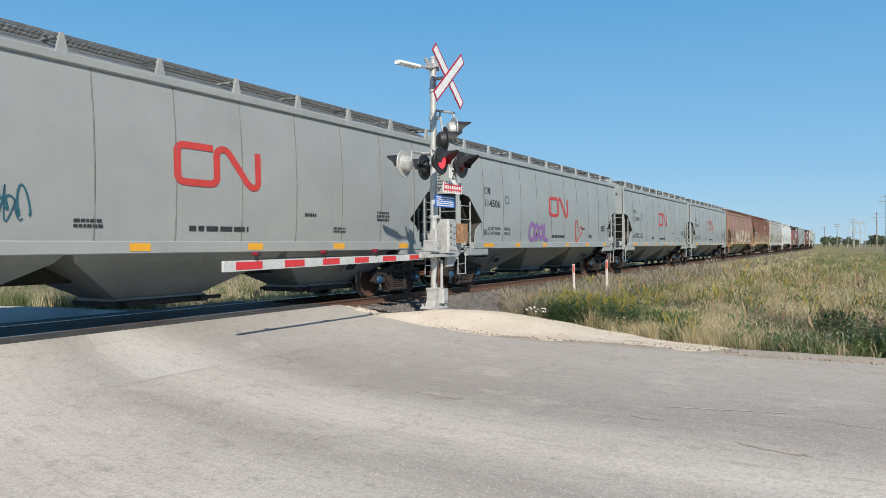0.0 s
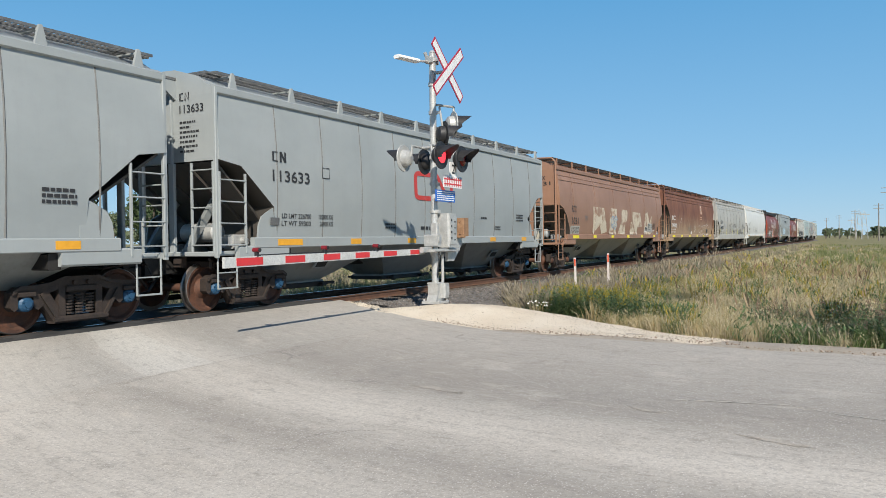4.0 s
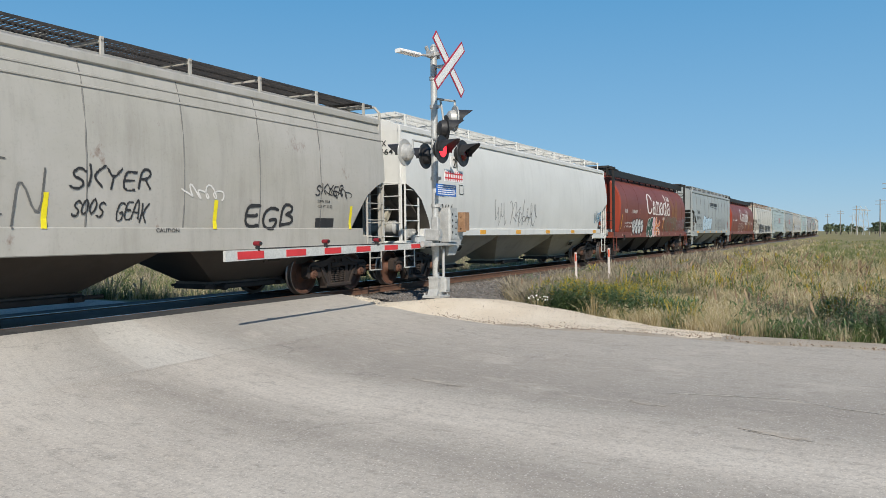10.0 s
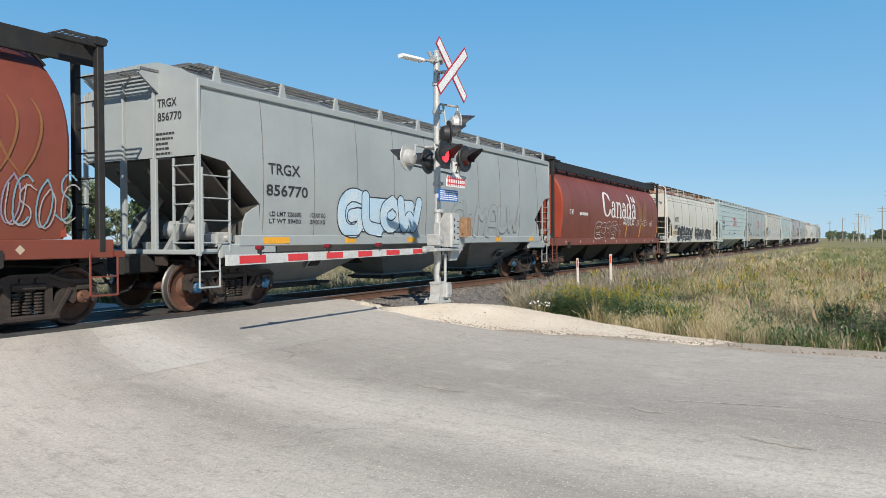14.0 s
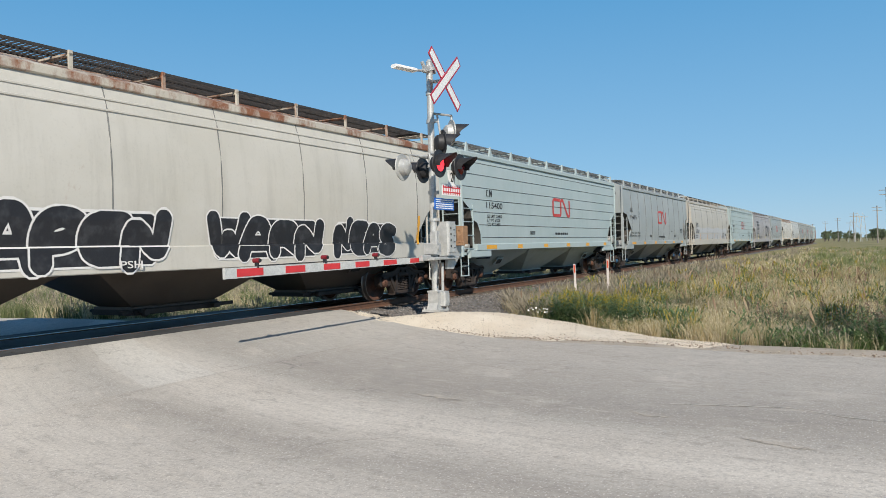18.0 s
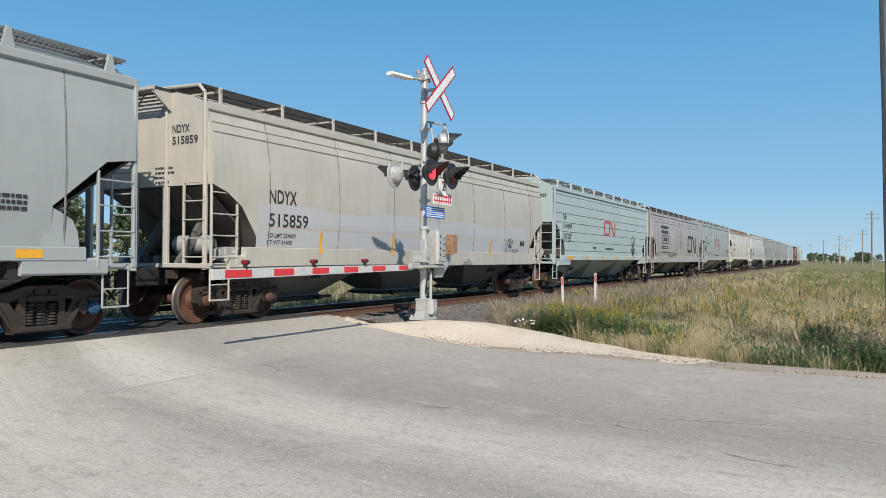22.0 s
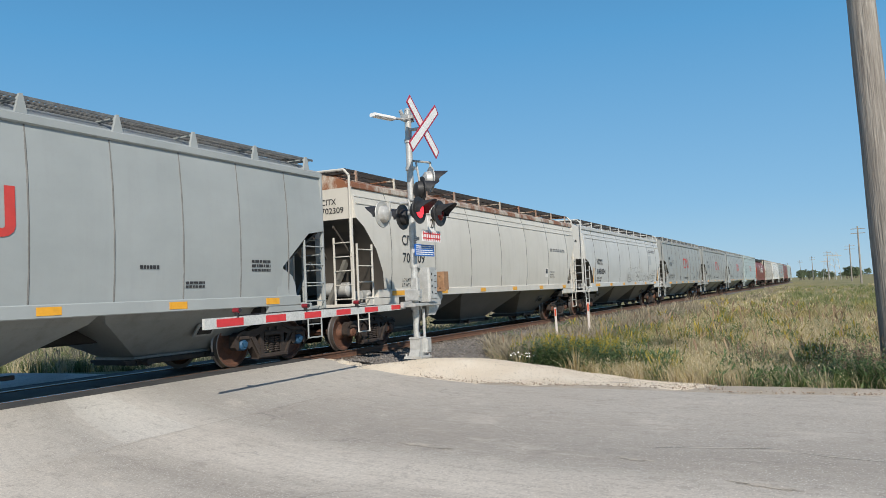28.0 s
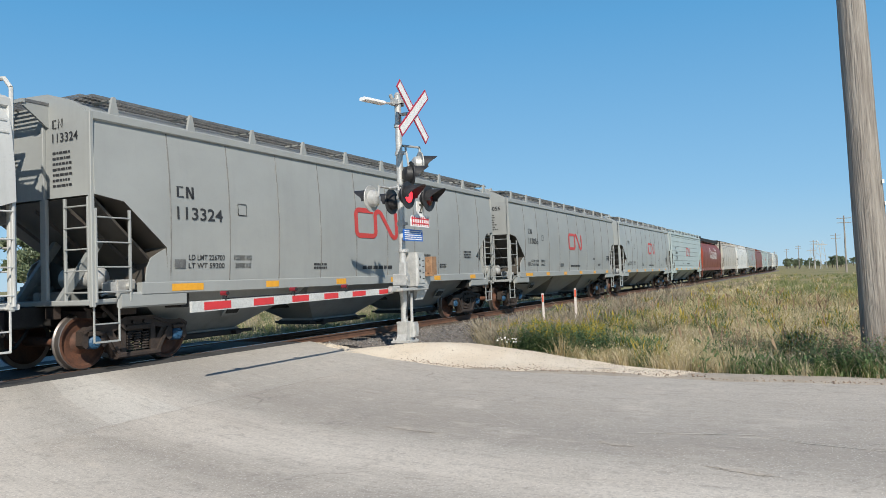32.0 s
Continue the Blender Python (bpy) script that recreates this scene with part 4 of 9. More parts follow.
GLYPHS = {
    "A": [[(0.0, 0.0), (0.28, 0.9), (0.5, 1.0), (0.72, 0.9), (1.0, 0.0)], [(0.2, 0.35), (0.8, 0.35)]],
    "B": [[(0.1, 0.0), (0.1, 1.0), (0.75, 0.95), (0.8, 0.62), (0.3, 0.52), (0.9, 0.42), (0.92, 0.1), (0.1, 0.0)]],
    "C": [[(0.95, 0.85), (0.6, 1.0), (0.15, 0.85), (0.05, 0.45), (0.2, 0.08), (0.6, 0.0), (0.95, 0.15)]],
    "D": [[(0.1, 0.0), (0.1, 1.0), (0.6, 0.98), (0.95, 0.7), (0.95, 0.3), (0.6, 0.02), (0.1, 0.0)]],
    "E": [[(0.9, 0.95), (0.3, 0.98), (0.1, 0.75), (0.1, 0.25), (0.3, 0.02), (0.95, 0.05)], [(0.15, 0.5), (0.8, 0.52)]],
    "G": [[(0.95, 0.9), (0.5, 1.0), (0.12, 0.8), (0.03, 0.4), (0.25, 0.05), (0.7, 0.0), (0.95, 0.2), (0.95, 0.48), (0.5, 0.42)]],
    "I": [[(0.5, 0.0), (0.5, 0.68)], [(0.48, 0.95), (0.56, 0.97)]],
    "K": [[(0.1, 0.0), (0.2, 0.5), (0.0, 1.0)], [(1.0, 1.0), (0.25, 0.48), (1.0, 0.0)]],
    "L": [[(0.15, 1.0), (0.2, 0.1), (0.9, 0.02)]],
    "M": [[(0.0, 0.0), (0.15, 0.95), (0.5, 0.4), (0.85, 0.95), (1.0, 0.0)]],
    "N": [[(0.08, 0.0), (0.12, 0.98), (0.85, 0.05), (0.92, 1.0)]],
    "O": [[(0.5, 1.0), (0.1, 0.75), (0.1, 0.25), (0.5, 0.0), (0.9, 0.25), (0.9, 0.75), (0.5, 1.0)]],
    "P": [[(0.15, 0.0), (0.1, 0.7), (0.35, 1.0), (0.85, 0.95), (0.95, 0.65), (0.6, 0.42), (0.2, 0.42)]],
    "R": [[(0.1, 0.0), (0.12, 0.95), (0.7, 0.98), (0.88, 0.72), (0.6, 0.48), (0.2, 0.45)], [(0.5, 0.45), (0.98, 0.0)]],
    "S": [[(0.95, 0.85), (0.5, 1.0), (0.1, 0.8), (0.25, 0.55), (0.8, 0.45), (0.9, 0.15), (0.5, 0.0), (0.05, 0.12)]],
    "T": [[(0.5, 0.0), (0.48, 0.95)], [(0.0, 0.92), (1.0, 0.98)]],
    "U": [[(0.1, 1.0), (0.1, 0.25), (0.5, 0.0), (0.9, 0.25), (0.9, 1.0)]],
    "W": [[(0.0, 1.0), (0.22, 0.0), (0.5, 0.65), (0.78, 0.0), (1.0, 1.0)]],
    "Y": [[(0.0, 1.0), (0.5, 0.5), (1.0, 1.0)], [(0.5, 0.5), (0.45, 0.0)]],
}


def throw_up(car, kind, x, z, w, h, text, fills, line, r=0.12, edge=0.035, label="", tilt=0.0, lift=0.010, backed=False):
    """A row of fat sprayed letters, each outlined and overlapping the one before; backed: on one filled body."""
    n = len(text)
    step = w / n
    gap = r + edge
    if backed:
        body = [[(gap + 0.03 * w, q * h), (w - gap, q * h)] for q in (0.26, 0.40, 0.56, 0.72)]
        spray_fill("graffiti_outline", body, gap, line, car, kind, x, z, "outline of a sprayed graffiti piece", lift - 0.0024)
        spray_fill("graffiti_fill", body, r, fills[0], car, kind, x, z, label or "body of a sprayed graffiti piece", lift - 0.0012)
    for k, c in enumerate(text):
        lo, hi = 0.05 * h * math.sin(2.1 * k + n), 0.06 * h * math.sin(1.3 * k + 2 * n)
        wide = max(0.5 * step, 1.4 * step - 1.6 * gap)
        lines = [softened([(k * step + gap * 0.6 + u * wide + tilt * v, gap + lo + v * (h - 2 * gap - lo + hi)) for u, v in pts]) for pts in GLYPHS[c]]
        spray_fill("graffiti_outline", lines, gap, line, car, kind, x, z, "outline of a sprayed graffiti shape", lift + 0.0024 * k)
        spray_fill("graffiti_fill", lines, r, fills[k % len(fills)], car, kind, x, z, label or "rounded sprayed graffiti shape", lift + 0.0012 + 0.0024 * k)


def tag_text(car, kind, x, z, w, h, text, mat, r=0.014, label="thin sprayed tag", tilt=0.06, lift=0.012):
    """A tag in single sprayed lines."""
    n = len(text)
    step = w / n
    lines = []
    for k, c in enumerate(text):
        up = 0.10 * h * math.sin(2.3 * k + n)
        lines += [softened([(k * step + u * step * 0.86 + tilt * v, up + v * h) for u, v in pts]) for pts in GLYPHS[c]]
    return tagged(spray_fill("sprayed_tag", lines, r, mat, car, kind, x, z, label, lift), kind="stuff")


def blob(cx, cz, r):
    return [(cx, cz, r), (cx + 0.01, cz, r)]


def crescent(cx, cz, rx, rz, thick, thin, a0, a1, n=26):
    """A round stroke, heavy on its left and right, light above and below."""
    out = []
    for i in range(n + 1):
        a = radians(a0 + (a1 - a0) * i / n)
        out.append((cx + rx * math.cos(a), cz + rz * math.sin(a), thin + (thick - thin) * abs(math.cos(a)) ** 1.5))
    return out


def serif_word(mat, car, kind, x, z, k):
    """The word Canada in a serif letter with heavy stems and fine joins; k: its size, 1 for 5.5 m."""
    def low_a(o):
        return [crescent(o + 0.27, 0.20, 0.20, 0.175, 0.075, 0.026, 0, 360),
                softened([(o + 0.14, 0.50, 0.075), (o + 0.16, 0.60, 0.05), (o + 0.28, 0.665, 0.028), (o + 0.42, 0.63, 0.05), (o + 0.48, 0.50, 0.075), (o + 0.48, 0.12, 0.078), (o + 0.54, 0.045, 0.045), (o + 0.66, 0.06, 0.018)])]
    def low_n(o):
        return [[(o + 0.18, 0.62, 0.078), (o + 0.18, 0.05, 0.078)], [(o + 0.02, 0.655, 0.024), (o + 0.18, 0.64, 0.04)], [(o + 0.03, 0.022, 0.024), (o + 0.34, 0.022, 0.024)],
                softened([(o + 0.24, 0.50, 0.025), (o + 0.38, 0.645, 0.035), (o + 0.56, 0.63, 0.06), (o + 0.65, 0.48, 0.078), (o + 0.65, 0.05, 0.078)]), [(o + 0.50, 0.022, 0.024), (o + 0.82, 0.022, 0.024)]]
    def low_d(o):
        return [crescent(o + 0.30, 0.34, 0.24, 0.31, 0.085, 0.026, 20, 340), [(o + 0.62, 1.02, 0.078), (o + 0.62, 0.05, 0.078)], [(o + 0.45, 1.06, 0.026), (o + 0.62, 1.05, 0.045)], [(o + 0.62, 0.03, 0.03), (o + 0.80, 0.022, 0.024)]]
    lines = [crescent(0.56, 0.52, 0.46, 0.47, 0.115, 0.03, 38, 325), [(0.93, 0.98, 0.02), (0.97, 0.68, 0.028)], [(0.93, 0.82, 0.05), (0.97, 0.70, 0.028)]]
    lines += low_a(1.13) + low_n(1.86) + low_a(2.72) + low_d(3.45) + low_a(4.33)
    word = spray_fill("lettering", [[(a * k, b * k, q * k) for a, b, q in p] for p in lines], 0.05, mat, car, kind, x, z, "large faded white serif word Canada", 0.012, 0.016)
    tagged(word, kind="stuff")
    leaf = [[(4.73, 0.74, 0.012), (4.73, 0.86, 0.045), (4.73, 0.97, 0.012)], [(4.66, 0.90, 0.012), (4.73, 0.85, 0.035), (4.80, 0.90, 0.012)], [(4.64, 0.81, 0.01), (4.73, 0.83, 0.03), (4.82, 0.81, 0.01)]]
    for p in ([[(4.47, 0.78, 0.012), (4.47, 1.0, 0.012)], [(4.53, 0.78, 0.03), (4.53, 1.0, 0.03)], [(4.58, 0.78, 0.02), (4.58, 1.0, 0.02)]], leaf, [[(4.88, 0.78, 0.025), (4.88, 1.0, 0.025)], [(4.93, 0.78, 0.03), (4.93, 1.0, 0.03)], [(4.98, 0.78, 0.02), (4.98, 1.0, 0.02)]]):
        spray_fill("flag_mark", [[(a * k, b * k, q * k) for a, b, q in ln] for ln in p], 0.02, mat, car, kind, x, z, "small flag over the last letter", 0.0125, 0.014)


def end_lettering(text, mat, car, lb, y0, z, w, h):
    """Marks on the leading end, read from ahead of the car."""
    v, f = letters(text)
    s = Shape().add([(-lb / 2 - 0.012, y0 - u * w, z + q * h) for u, q in v], f)
    me = s.mesh("lettering", mat)
    return part("lettering", me, mat, car, "stencilled end mark")


def end_bars(mat, car, lb, y0, z, w, rows):
    for r in range(rows):
        s = Shape()
        u, k = 0.0, w * random.uniform(0.55, 1.0)
        while u < k:
            d = random.uniform(0.03, 0.10)
            s.box(-lb / 2 - 0.012, -lb / 2 - 0.008, y0 - min(k, u + d), y0 - u, z - r * 0.09, z - r * 0.09 + 0.036)
            u += d + 0.022
        tagged(part("lettering_bar", s, mat, car, "small stencilled line"), kind="stuff")


def loft(stations, profile, bottom=True):
    """A hull from half sections; each station is (x, lowest z)."""
    s = Shape()
    m = len(profile)
    for x, zl in stations:
        sec = []
        for i, (y, z) in enumerate(profile):
            if z < zl:
                y = float(np.interp(zl, [b for _, b in profile], [a for a, _ in profile]))
                z = zl + 0.0005 * i
            sec.append((y, z))
        s.v += [(x, -y, z) for y, z in sec] + [(x, y, z) for y, z in reversed(sec)]
    k = 2 * m
    for i in range(len(stations) - 1):
        for j in range(k if bottom else k - 1):
            a, b = i * k + j, i * k + (j + 1) % k
            s.f.append((a, b, b + k, a + k))
            s.m.append(1 if j == k - 1 else 0)
    for i in (0, len(stations) - 1):
        s.f.append(tuple(i * k + j for j in range(k)))
        s.m.append(0)
    return s


def grating(x0, x1, y0, y1, z, pitch=0.09, along=False):
    s = Shape()
    for y in (y0, (y0 + y1) / 2, y1):
        s.box(x0, x1, y - 0.012, y + 0.012, z - 0.045, z)
    k = int((x1 - x0) / pitch)
    for i in range(k + 1):
        x = x0 + (x1 - x0) * i / k
        s.box(x - 0.008, x + 0.008, y0, y1, z - 0.03, z - 0.004)
    return s


def wheelset_mesh():
    s = Shape()
    n = 24
    for sg in (-1, 1):
        y = sg * 0.735
        ring = [(0.0, y + sg * 0.10), (0.10, y + sg * 0.10), (0.13, y + sg * 0.05), (0.20, y + sg * 0.0), (0.36, y + sg * 0.015), (0.395, y + sg * 0.07), (0.44, y + sg * 0.075)]
        s.lathe(ring, n)
        s.lathe([(0.44, y + sg * 0.075), (0.455, y + sg * 0.068), (0.460, y - sg * 0.025), (0.484, y - sg * 0.045), (0.480, y - sg * 0.066), (0.40, y - sg * 0.066)], n, slot=1)
        s.lathe([(0.40, y - sg * 0.066), (0.36, y - sg * 0.03), (0.2, y - sg * 0.03), (0.12, y - sg * 0.07), (0.08, y - sg * 0.08)], n)
    s.tube((0, -1.02, 0), (0, 1.02, 0), 0.085, 12)
    return s.mesh("wheel_set", WHEEL_RUST, TREAD, smooth=True)


def side_frame_mesh():
    """A cast side frame: arched top chord, pedestals over the axles, legs down to the spring seat."""
    s = Shape()
    y = -0.09
    arch = [(-1.10, 0.64), (-0.98, 0.71), (-0.76, 0.71), (-0.52, 0.74), (-0.30, 0.82), (0.30, 0.82), (0.52, 0.74), (0.76, 0.71), (0.98, 0.71), (1.10, 0.64)]
    s.prism(arch + [(1.06, 0.57), (0.62, 0.57), (0.34, 0.66), (-0.34, 0.66), (-0.62, 0.57), (-1.06, 0.57)], "y", y, y + 0.18)
    # flange along the top
    s.prism([(a, b + 0.02) for a, b in arch] + [(a, b - 0.035) for a, b in reversed(arch)], "y", y - 0.04, y + 0.01)
    for sg in (-1, 1):
        s.beam((sg * 0.64, 0.62), (sg * 0.37, 0.20), 0.19, 0.17, y + 0.005)
        s.beam((sg * 0.66, 0.60), (sg * 0.40, 0.19), 0.05, 0.05, y - 0.035)
        s.beam((sg * 0.32, 0.68), (sg * 0.32, 0.20), 0.11, 0.19, y - 0.005)
        # pedestal jaws either side of the bearing
        s.prism([(sg * 0.66, 0.62), (sg * 0.78, 0.60), (sg * 0.765, 0.40), (sg * 0.70, 0.36), (sg * 0.60, 0.44)], "y", y, y + 0.17)
        s.prism([(sg * 1.00, 0.62), (sg * 1.11, 0.64), (sg * 1.12, 0.42), (sg * 1.06, 0.36), (sg * 1.01, 0.40)], "y", y, y + 0.17)
        s.box(sg * 0.889 - 0.13, sg * 0.889 + 0.13, y - 0.05, y + 0.16, 0.56, 0.64, 0.02)
    s.box(-0.46, 0.46, y - 0.04, y + 0.20, 0.13, 0.235, 0.03)
    s.box(-0.26, 0.26, y - 0.03, y + 0.12, 0.60, 0.70, 0.02)
    s.tube((-0.12, y - 0.05, 0.74), (-0.12, y, 0.74), 0.035, 8)
    s.tube((0.12, y - 0.05, 0.74), (0.12, y, 0.74), 0.035, 8)
    return s.mesh("side_frame", TRUCK_STEEL)


def spring_mesh():
    prof = []
    for i in range(7):
        z = 0.255 + i * 0.046
        prof += [(0.042, z), (0.078, z + 0.008), (0.078, z + 0.028), (0.042, z + 0.036)]
    return Shape().lathe(prof, 9, "z").mesh("spring", TRUCK_STEEL)


def bearing_mesh(mat=None):
    s = Shape()
    s.lathe([(0.0, -0.16), (0.05, -0.16), (0.055, -0.135), (0.085, -0.13), (0.115, -0.10), (0.12, 0.06), (0.0, 0.06)], 14)
    for i in range(3):
        a = 2.1 * i + 0.5
        s.tube((0.07 * math.cos(a), -0.15, 0.07 * math.sin(a)), (0.07 * math.cos(a), -0.125, 0.07 * math.sin(a)), 0.018, 6)
    return s.mesh("bearing_cap", mat or WHEEL_RUST)


def coupler_mesh():
    s = Shape()
    s.box(-0.75, -0.22, -0.09, 0.09, -0.10, 0.10, 0.02)
    s.prism([(-0.24, -0.13), (0.02, -0.15), (0.10, -0.06), (0.03, -0.01), (0.09, 0.06), (0.0, 0.14), (-0.24, 0.12)], "z", -0.15, 0.15)
    s.pipe([(-0.6, -0.35, 0.1), (-0.25, -0.35, -0.1), (0.0, -0.28, -0.32), (0.12, -0.15, -0.36)], 0.025)
    return s.mesh("coupler", TRUCK_STEEL)


def ladder_mesh(z0, z1, gap, n, mat, axis="x"):
    s = Shape()
    for u in (0, gap):
        if axis == "x":
            s.box(u - 0.021, u + 0.021, -0.02, 0.025, z0, z1, 0.006)
        else:
            s.box(-0.02, 0.025, u - 0.021, u + 0.021, z0, z1, 0.006)
    for i in range(n):
        z = z0 + 0.16 + (z1 - z0 - 0.3) * i / (n - 1)
        if axis == "x":
            s.tube((0, -0.015, z), (gap, -0.015, z), 0.014, 6)
        else:
            s.tube((-0.015, 0, z), (-0.015, gap, z), 0.014, 6)
    return s.mesh("ladder", mat)


def truck(car, x, cap=WHEEL_RUST):
    t = part("truck", shared("bolster", lambda: Shape().box(-0.16, 0.16, -1.02, 1.02, 0.44, 0.70, 0.03).mesh("truck", TRUCK_STEEL)), TRUCK_STEEL, car, "three-piece cast steel truck", pose(x, 0, 0))
    for sg in (-1, 1):
        part("side_frame", shared("side_frame", side_frame_mesh), TRUCK_STEEL, t, at=pose(0, sg * 1.0, 0))
        for cx in (-0.18, 0.0, 0.18):
            part("spring", shared("springs", spring_mesh), TRUCK_STEEL, t, at=pose(cx, sg * 1.03, 0))
        for ex in (-0.889, 0.889):
            part("bearing_cap", shared(("bearing", cap.name), lambda: bearing_mesh(cap)), cap, t, at=pose(ex, sg * 1.0, 0.46, 0, 0, 0 if sg < 0 else 180))


WHEELS = []


def running_gear(car, lb, cap=WHEEL_RUST):
    for sx in (-1, 1):
        x = sx * (lb / 2 - 1.25)
        truck(car, x, cap)
        for ex in (-0.889, 0.889):
            w = part("wheel_set", shared("wheels", wheelset_mesh), WHEEL_RUST, car, "rusty steel wheel set with worn bright treads", pose(x + ex, 0, 0.46))
            WHEELS.append((w, x + ex))


def end_gear(car, lb, pitch, paint, tank=False):
    """Couplers, platforms, steps and brake gear at both ends."""
    for sx in (-1, 1):
        turn = 0 if sx > 0 else 180
        part("coupler", shared("coupler", coupler_mesh), TRUCK_STEEL, car, at=pose(sx * pitch / 2 - sx * 0.06, 0, 0.86, 0, 0, turn))
        def platform():
            s = Shape()
            return s.box(-1.9, -0.05, -1.36, 1.36, 1.09, 1.13).mesh("end_platform", UNDER)
        plat = part("end_platform", shared("platform", platform), UNDER, car, at=pose(sx * lb / 2, 0, 0, 0, 0, turn))
        for sy in (-1, 1):
            part("platform_rail", shared(("platrail", paint.name), lambda: Shape().box(-2.0, 0.06, -0.05, 0.05, 1.08, 1.17, 0.012).mesh("platform_rail", paint)), paint, plat, at=pose(0, sy * 1.39, 0))
        part("end_beam", shared(("endbeam", paint.name), lambda: Shape().box(-0.08, 0.08, -1.52, 1.52, 1.07, 1.16, 0.015).mesh("end_beam", paint)), paint, plat)
        part("bolster_beam", shared("bolsterbeam", lambda: Shape().box(-2.05, -1.85, -1.5, 1.5, 0.95, 1.2, 0.02).mesh("bolster_beam", UNDER)), UNDER, plat)
        part("draft_sill", shared("draft", lambda: Shape().box(-2.0, 0.55, -0.25, 0.25, 0.72, 1.08, 0.03).mesh("draft_sill", UNDER)), UNDER, plat)
        for sy in (-1, 1):
            def step():
                s = Shape()
                s.pipe([(-0.02, 0, 1.15), (-0.02, 0, 0.48), (0.46, 0, 0.48), (0.46, 0, 1.15)], 0.018)
                s.box(-0.02, 0.46, -0.03, 0.03, 0.47, 0.495)
                s.box(-0.02, 0.46, -0.02, 0.02, 0.76, 0.78)
                return s.mesh("step", paint)
            part("step", shared(("step", paint.name), step), paint, car, at=pose(sx * (lb / 2 - 0.05) - (0.46 if sx > 0 else 0), sy * 1.50, 0))
    def hose():
        s = Shape()
        s.pipe([(0.0, 0.0, 0.80), (0.12, 0.02, 0.62), (0.30, 0.03, 0.42), (0.55, 0.02, 0.36)], 0.028, 6)
        s.pipe([(-0.05, -1.15, 0.98), (0.04, -0.6, 0.90), (0.06, -0.2, 0.80)], 0.014, 5)
        s.pipe([(-0.05, -1.15, 0.98), (0.06, -1.20, 0.70), (0.05, -1.05, 0.66)], 0.014, 5)
        return s.mesh("brake_hose", BLACK_STEEL)
    for sx in (-1, 1):
        part("brake_hose", shared("hose", hose), BLACK_STEEL, car, "hanging brake hose and uncoupling lever", pose(sx * lb / 2, 0, 0, 0, 0, 0 if sx > 0 else 180))
    def rigging():
        s = Shape()
        s.pipe([(0.1, -1.2, 1.02), (0.5, -0.9, 0.96), (1.2, -0.8, 0.98), (1.9, -0.9, 1.0)], 0.022, 6)
        s.pipe([(0.05, 0.9, 1.0), (0.6, 0.7, 0.92), (1.8, 0.7, 0.98)], 0.022, 6)
        s.box(0.25, 0.33, -1.05, 0.4, 0.86, 0.98, 0.01)
        s.box(0.7, 1.1, -1.22, -0.98, 0.88, 1.06, 0.02)
        s.tube((0.55, -1.1, 0.9), (0.55, -0.3, 0.9), 0.05, 8)
        s.beam((0.45, 1.05), (0.95, 0.62), 0.05, 0.04, -1.16)
        s.box(-0.02, 0.10, -0.62, -0.40, 0.86, 1.06, 0.015)
        s.box(-0.02, 0.10, 0.40, 0.62, 0.86, 1.06, 0.015)
        return s.mesh("brake_rigging", TRUCK_STEEL)
    for sx in (-1, 1):
        part("brake_rigging", shared("rigging", rigging), TRUCK_STEEL, car, "dark brake levers and pipes under the platform", pose(sx * lb / 2, 0, 0, 0, 0, 0 if sx < 0 else 180))
    def reservoir():
        s = Shape()
        s.lathe([(0.0, -0.5), (0.12, -0.48), (0.19, -0.42), (0.19, 0.42), (0.12, 0.48), (0.0, 0.5)], 14, "y")
        return s.mesh("air_reservoir", ALU, smooth=True)
    part("air_reservoir", shared("reservoir", reservoir), ALU, car, "pale air reservoir on the end platform", pose(-lb / 2 + 0.75, -0.35, 1.52))
    def valve():
        s = Shape()
        s.box(-0.18, 0.18, -0.16, 0.12, 1.20, 1.48, 0.03)
        s.box(-0.30, -0.14, -0.12, 0.10, 1.26, 1.44, 0.02)
        s.box(0.14, 0.30, -0.10, 0.08, 1.24, 1.40, 0.02)
        s.tube((0.05, -0.26, 1.36), (0.05, -0.1, 1.36), 0.07, 10)
        s.pipe([(-0.4, 0, 1.22), (-0.1, -0.1, 1.3), (0.4, 0.0, 1.25), (0.8, 0.1, 1.22)], 0.02)
        return s.mesh("brake_valve", ALU)
    part("brake_valve", shared("valve", valve), ALU, car, "cast brake valve with pipes", pose(-lb / 2 + 0.95, -1.02, 0))
    def cyl():
        s = Shape()
        s.lathe([(0.0, -0.30), (0.13, -0.30), (0.15, -0.2), (0.15, 0.28), (0.05, 0.32), (0.03, 0.6), (0.0, 0.6)], 12, "x")
        return s.mesh("brake_cylinder", UNDER, smooth=True)
    part("brake_cylinder", shared("brakecyl", cyl), UNDER, car, at=pose(lb / 2 - 1.1, -0.55, 1.42))
    def wheel():
        s = Shape()
        s.lathe([(0.27, -0.015), (0.285, 0.0), (0.27, 0.015), (0.255, 0.0), (0.27, -0.015)], 18, "x")
        for i in range(4):
            a = i * math.pi / 4
            s.tube((0, 0.27 * math.cos(a), 0.27 * math.sin(a)), (0, -0.27 * math.cos(a), -0.27 * math.sin(a)), 0.012, 5)
        s.tube((-0.02, 0, 0), (0.15, 0, 0), 0.03, 8)
        return s.mesh("brake_wheel", UNDER)
    part("brake_wheel", shared("brakewheel", wheel), UNDER, car, at=pose(lb / 2 + 0.16, 0.55, 2.3, 0, 0, 180))


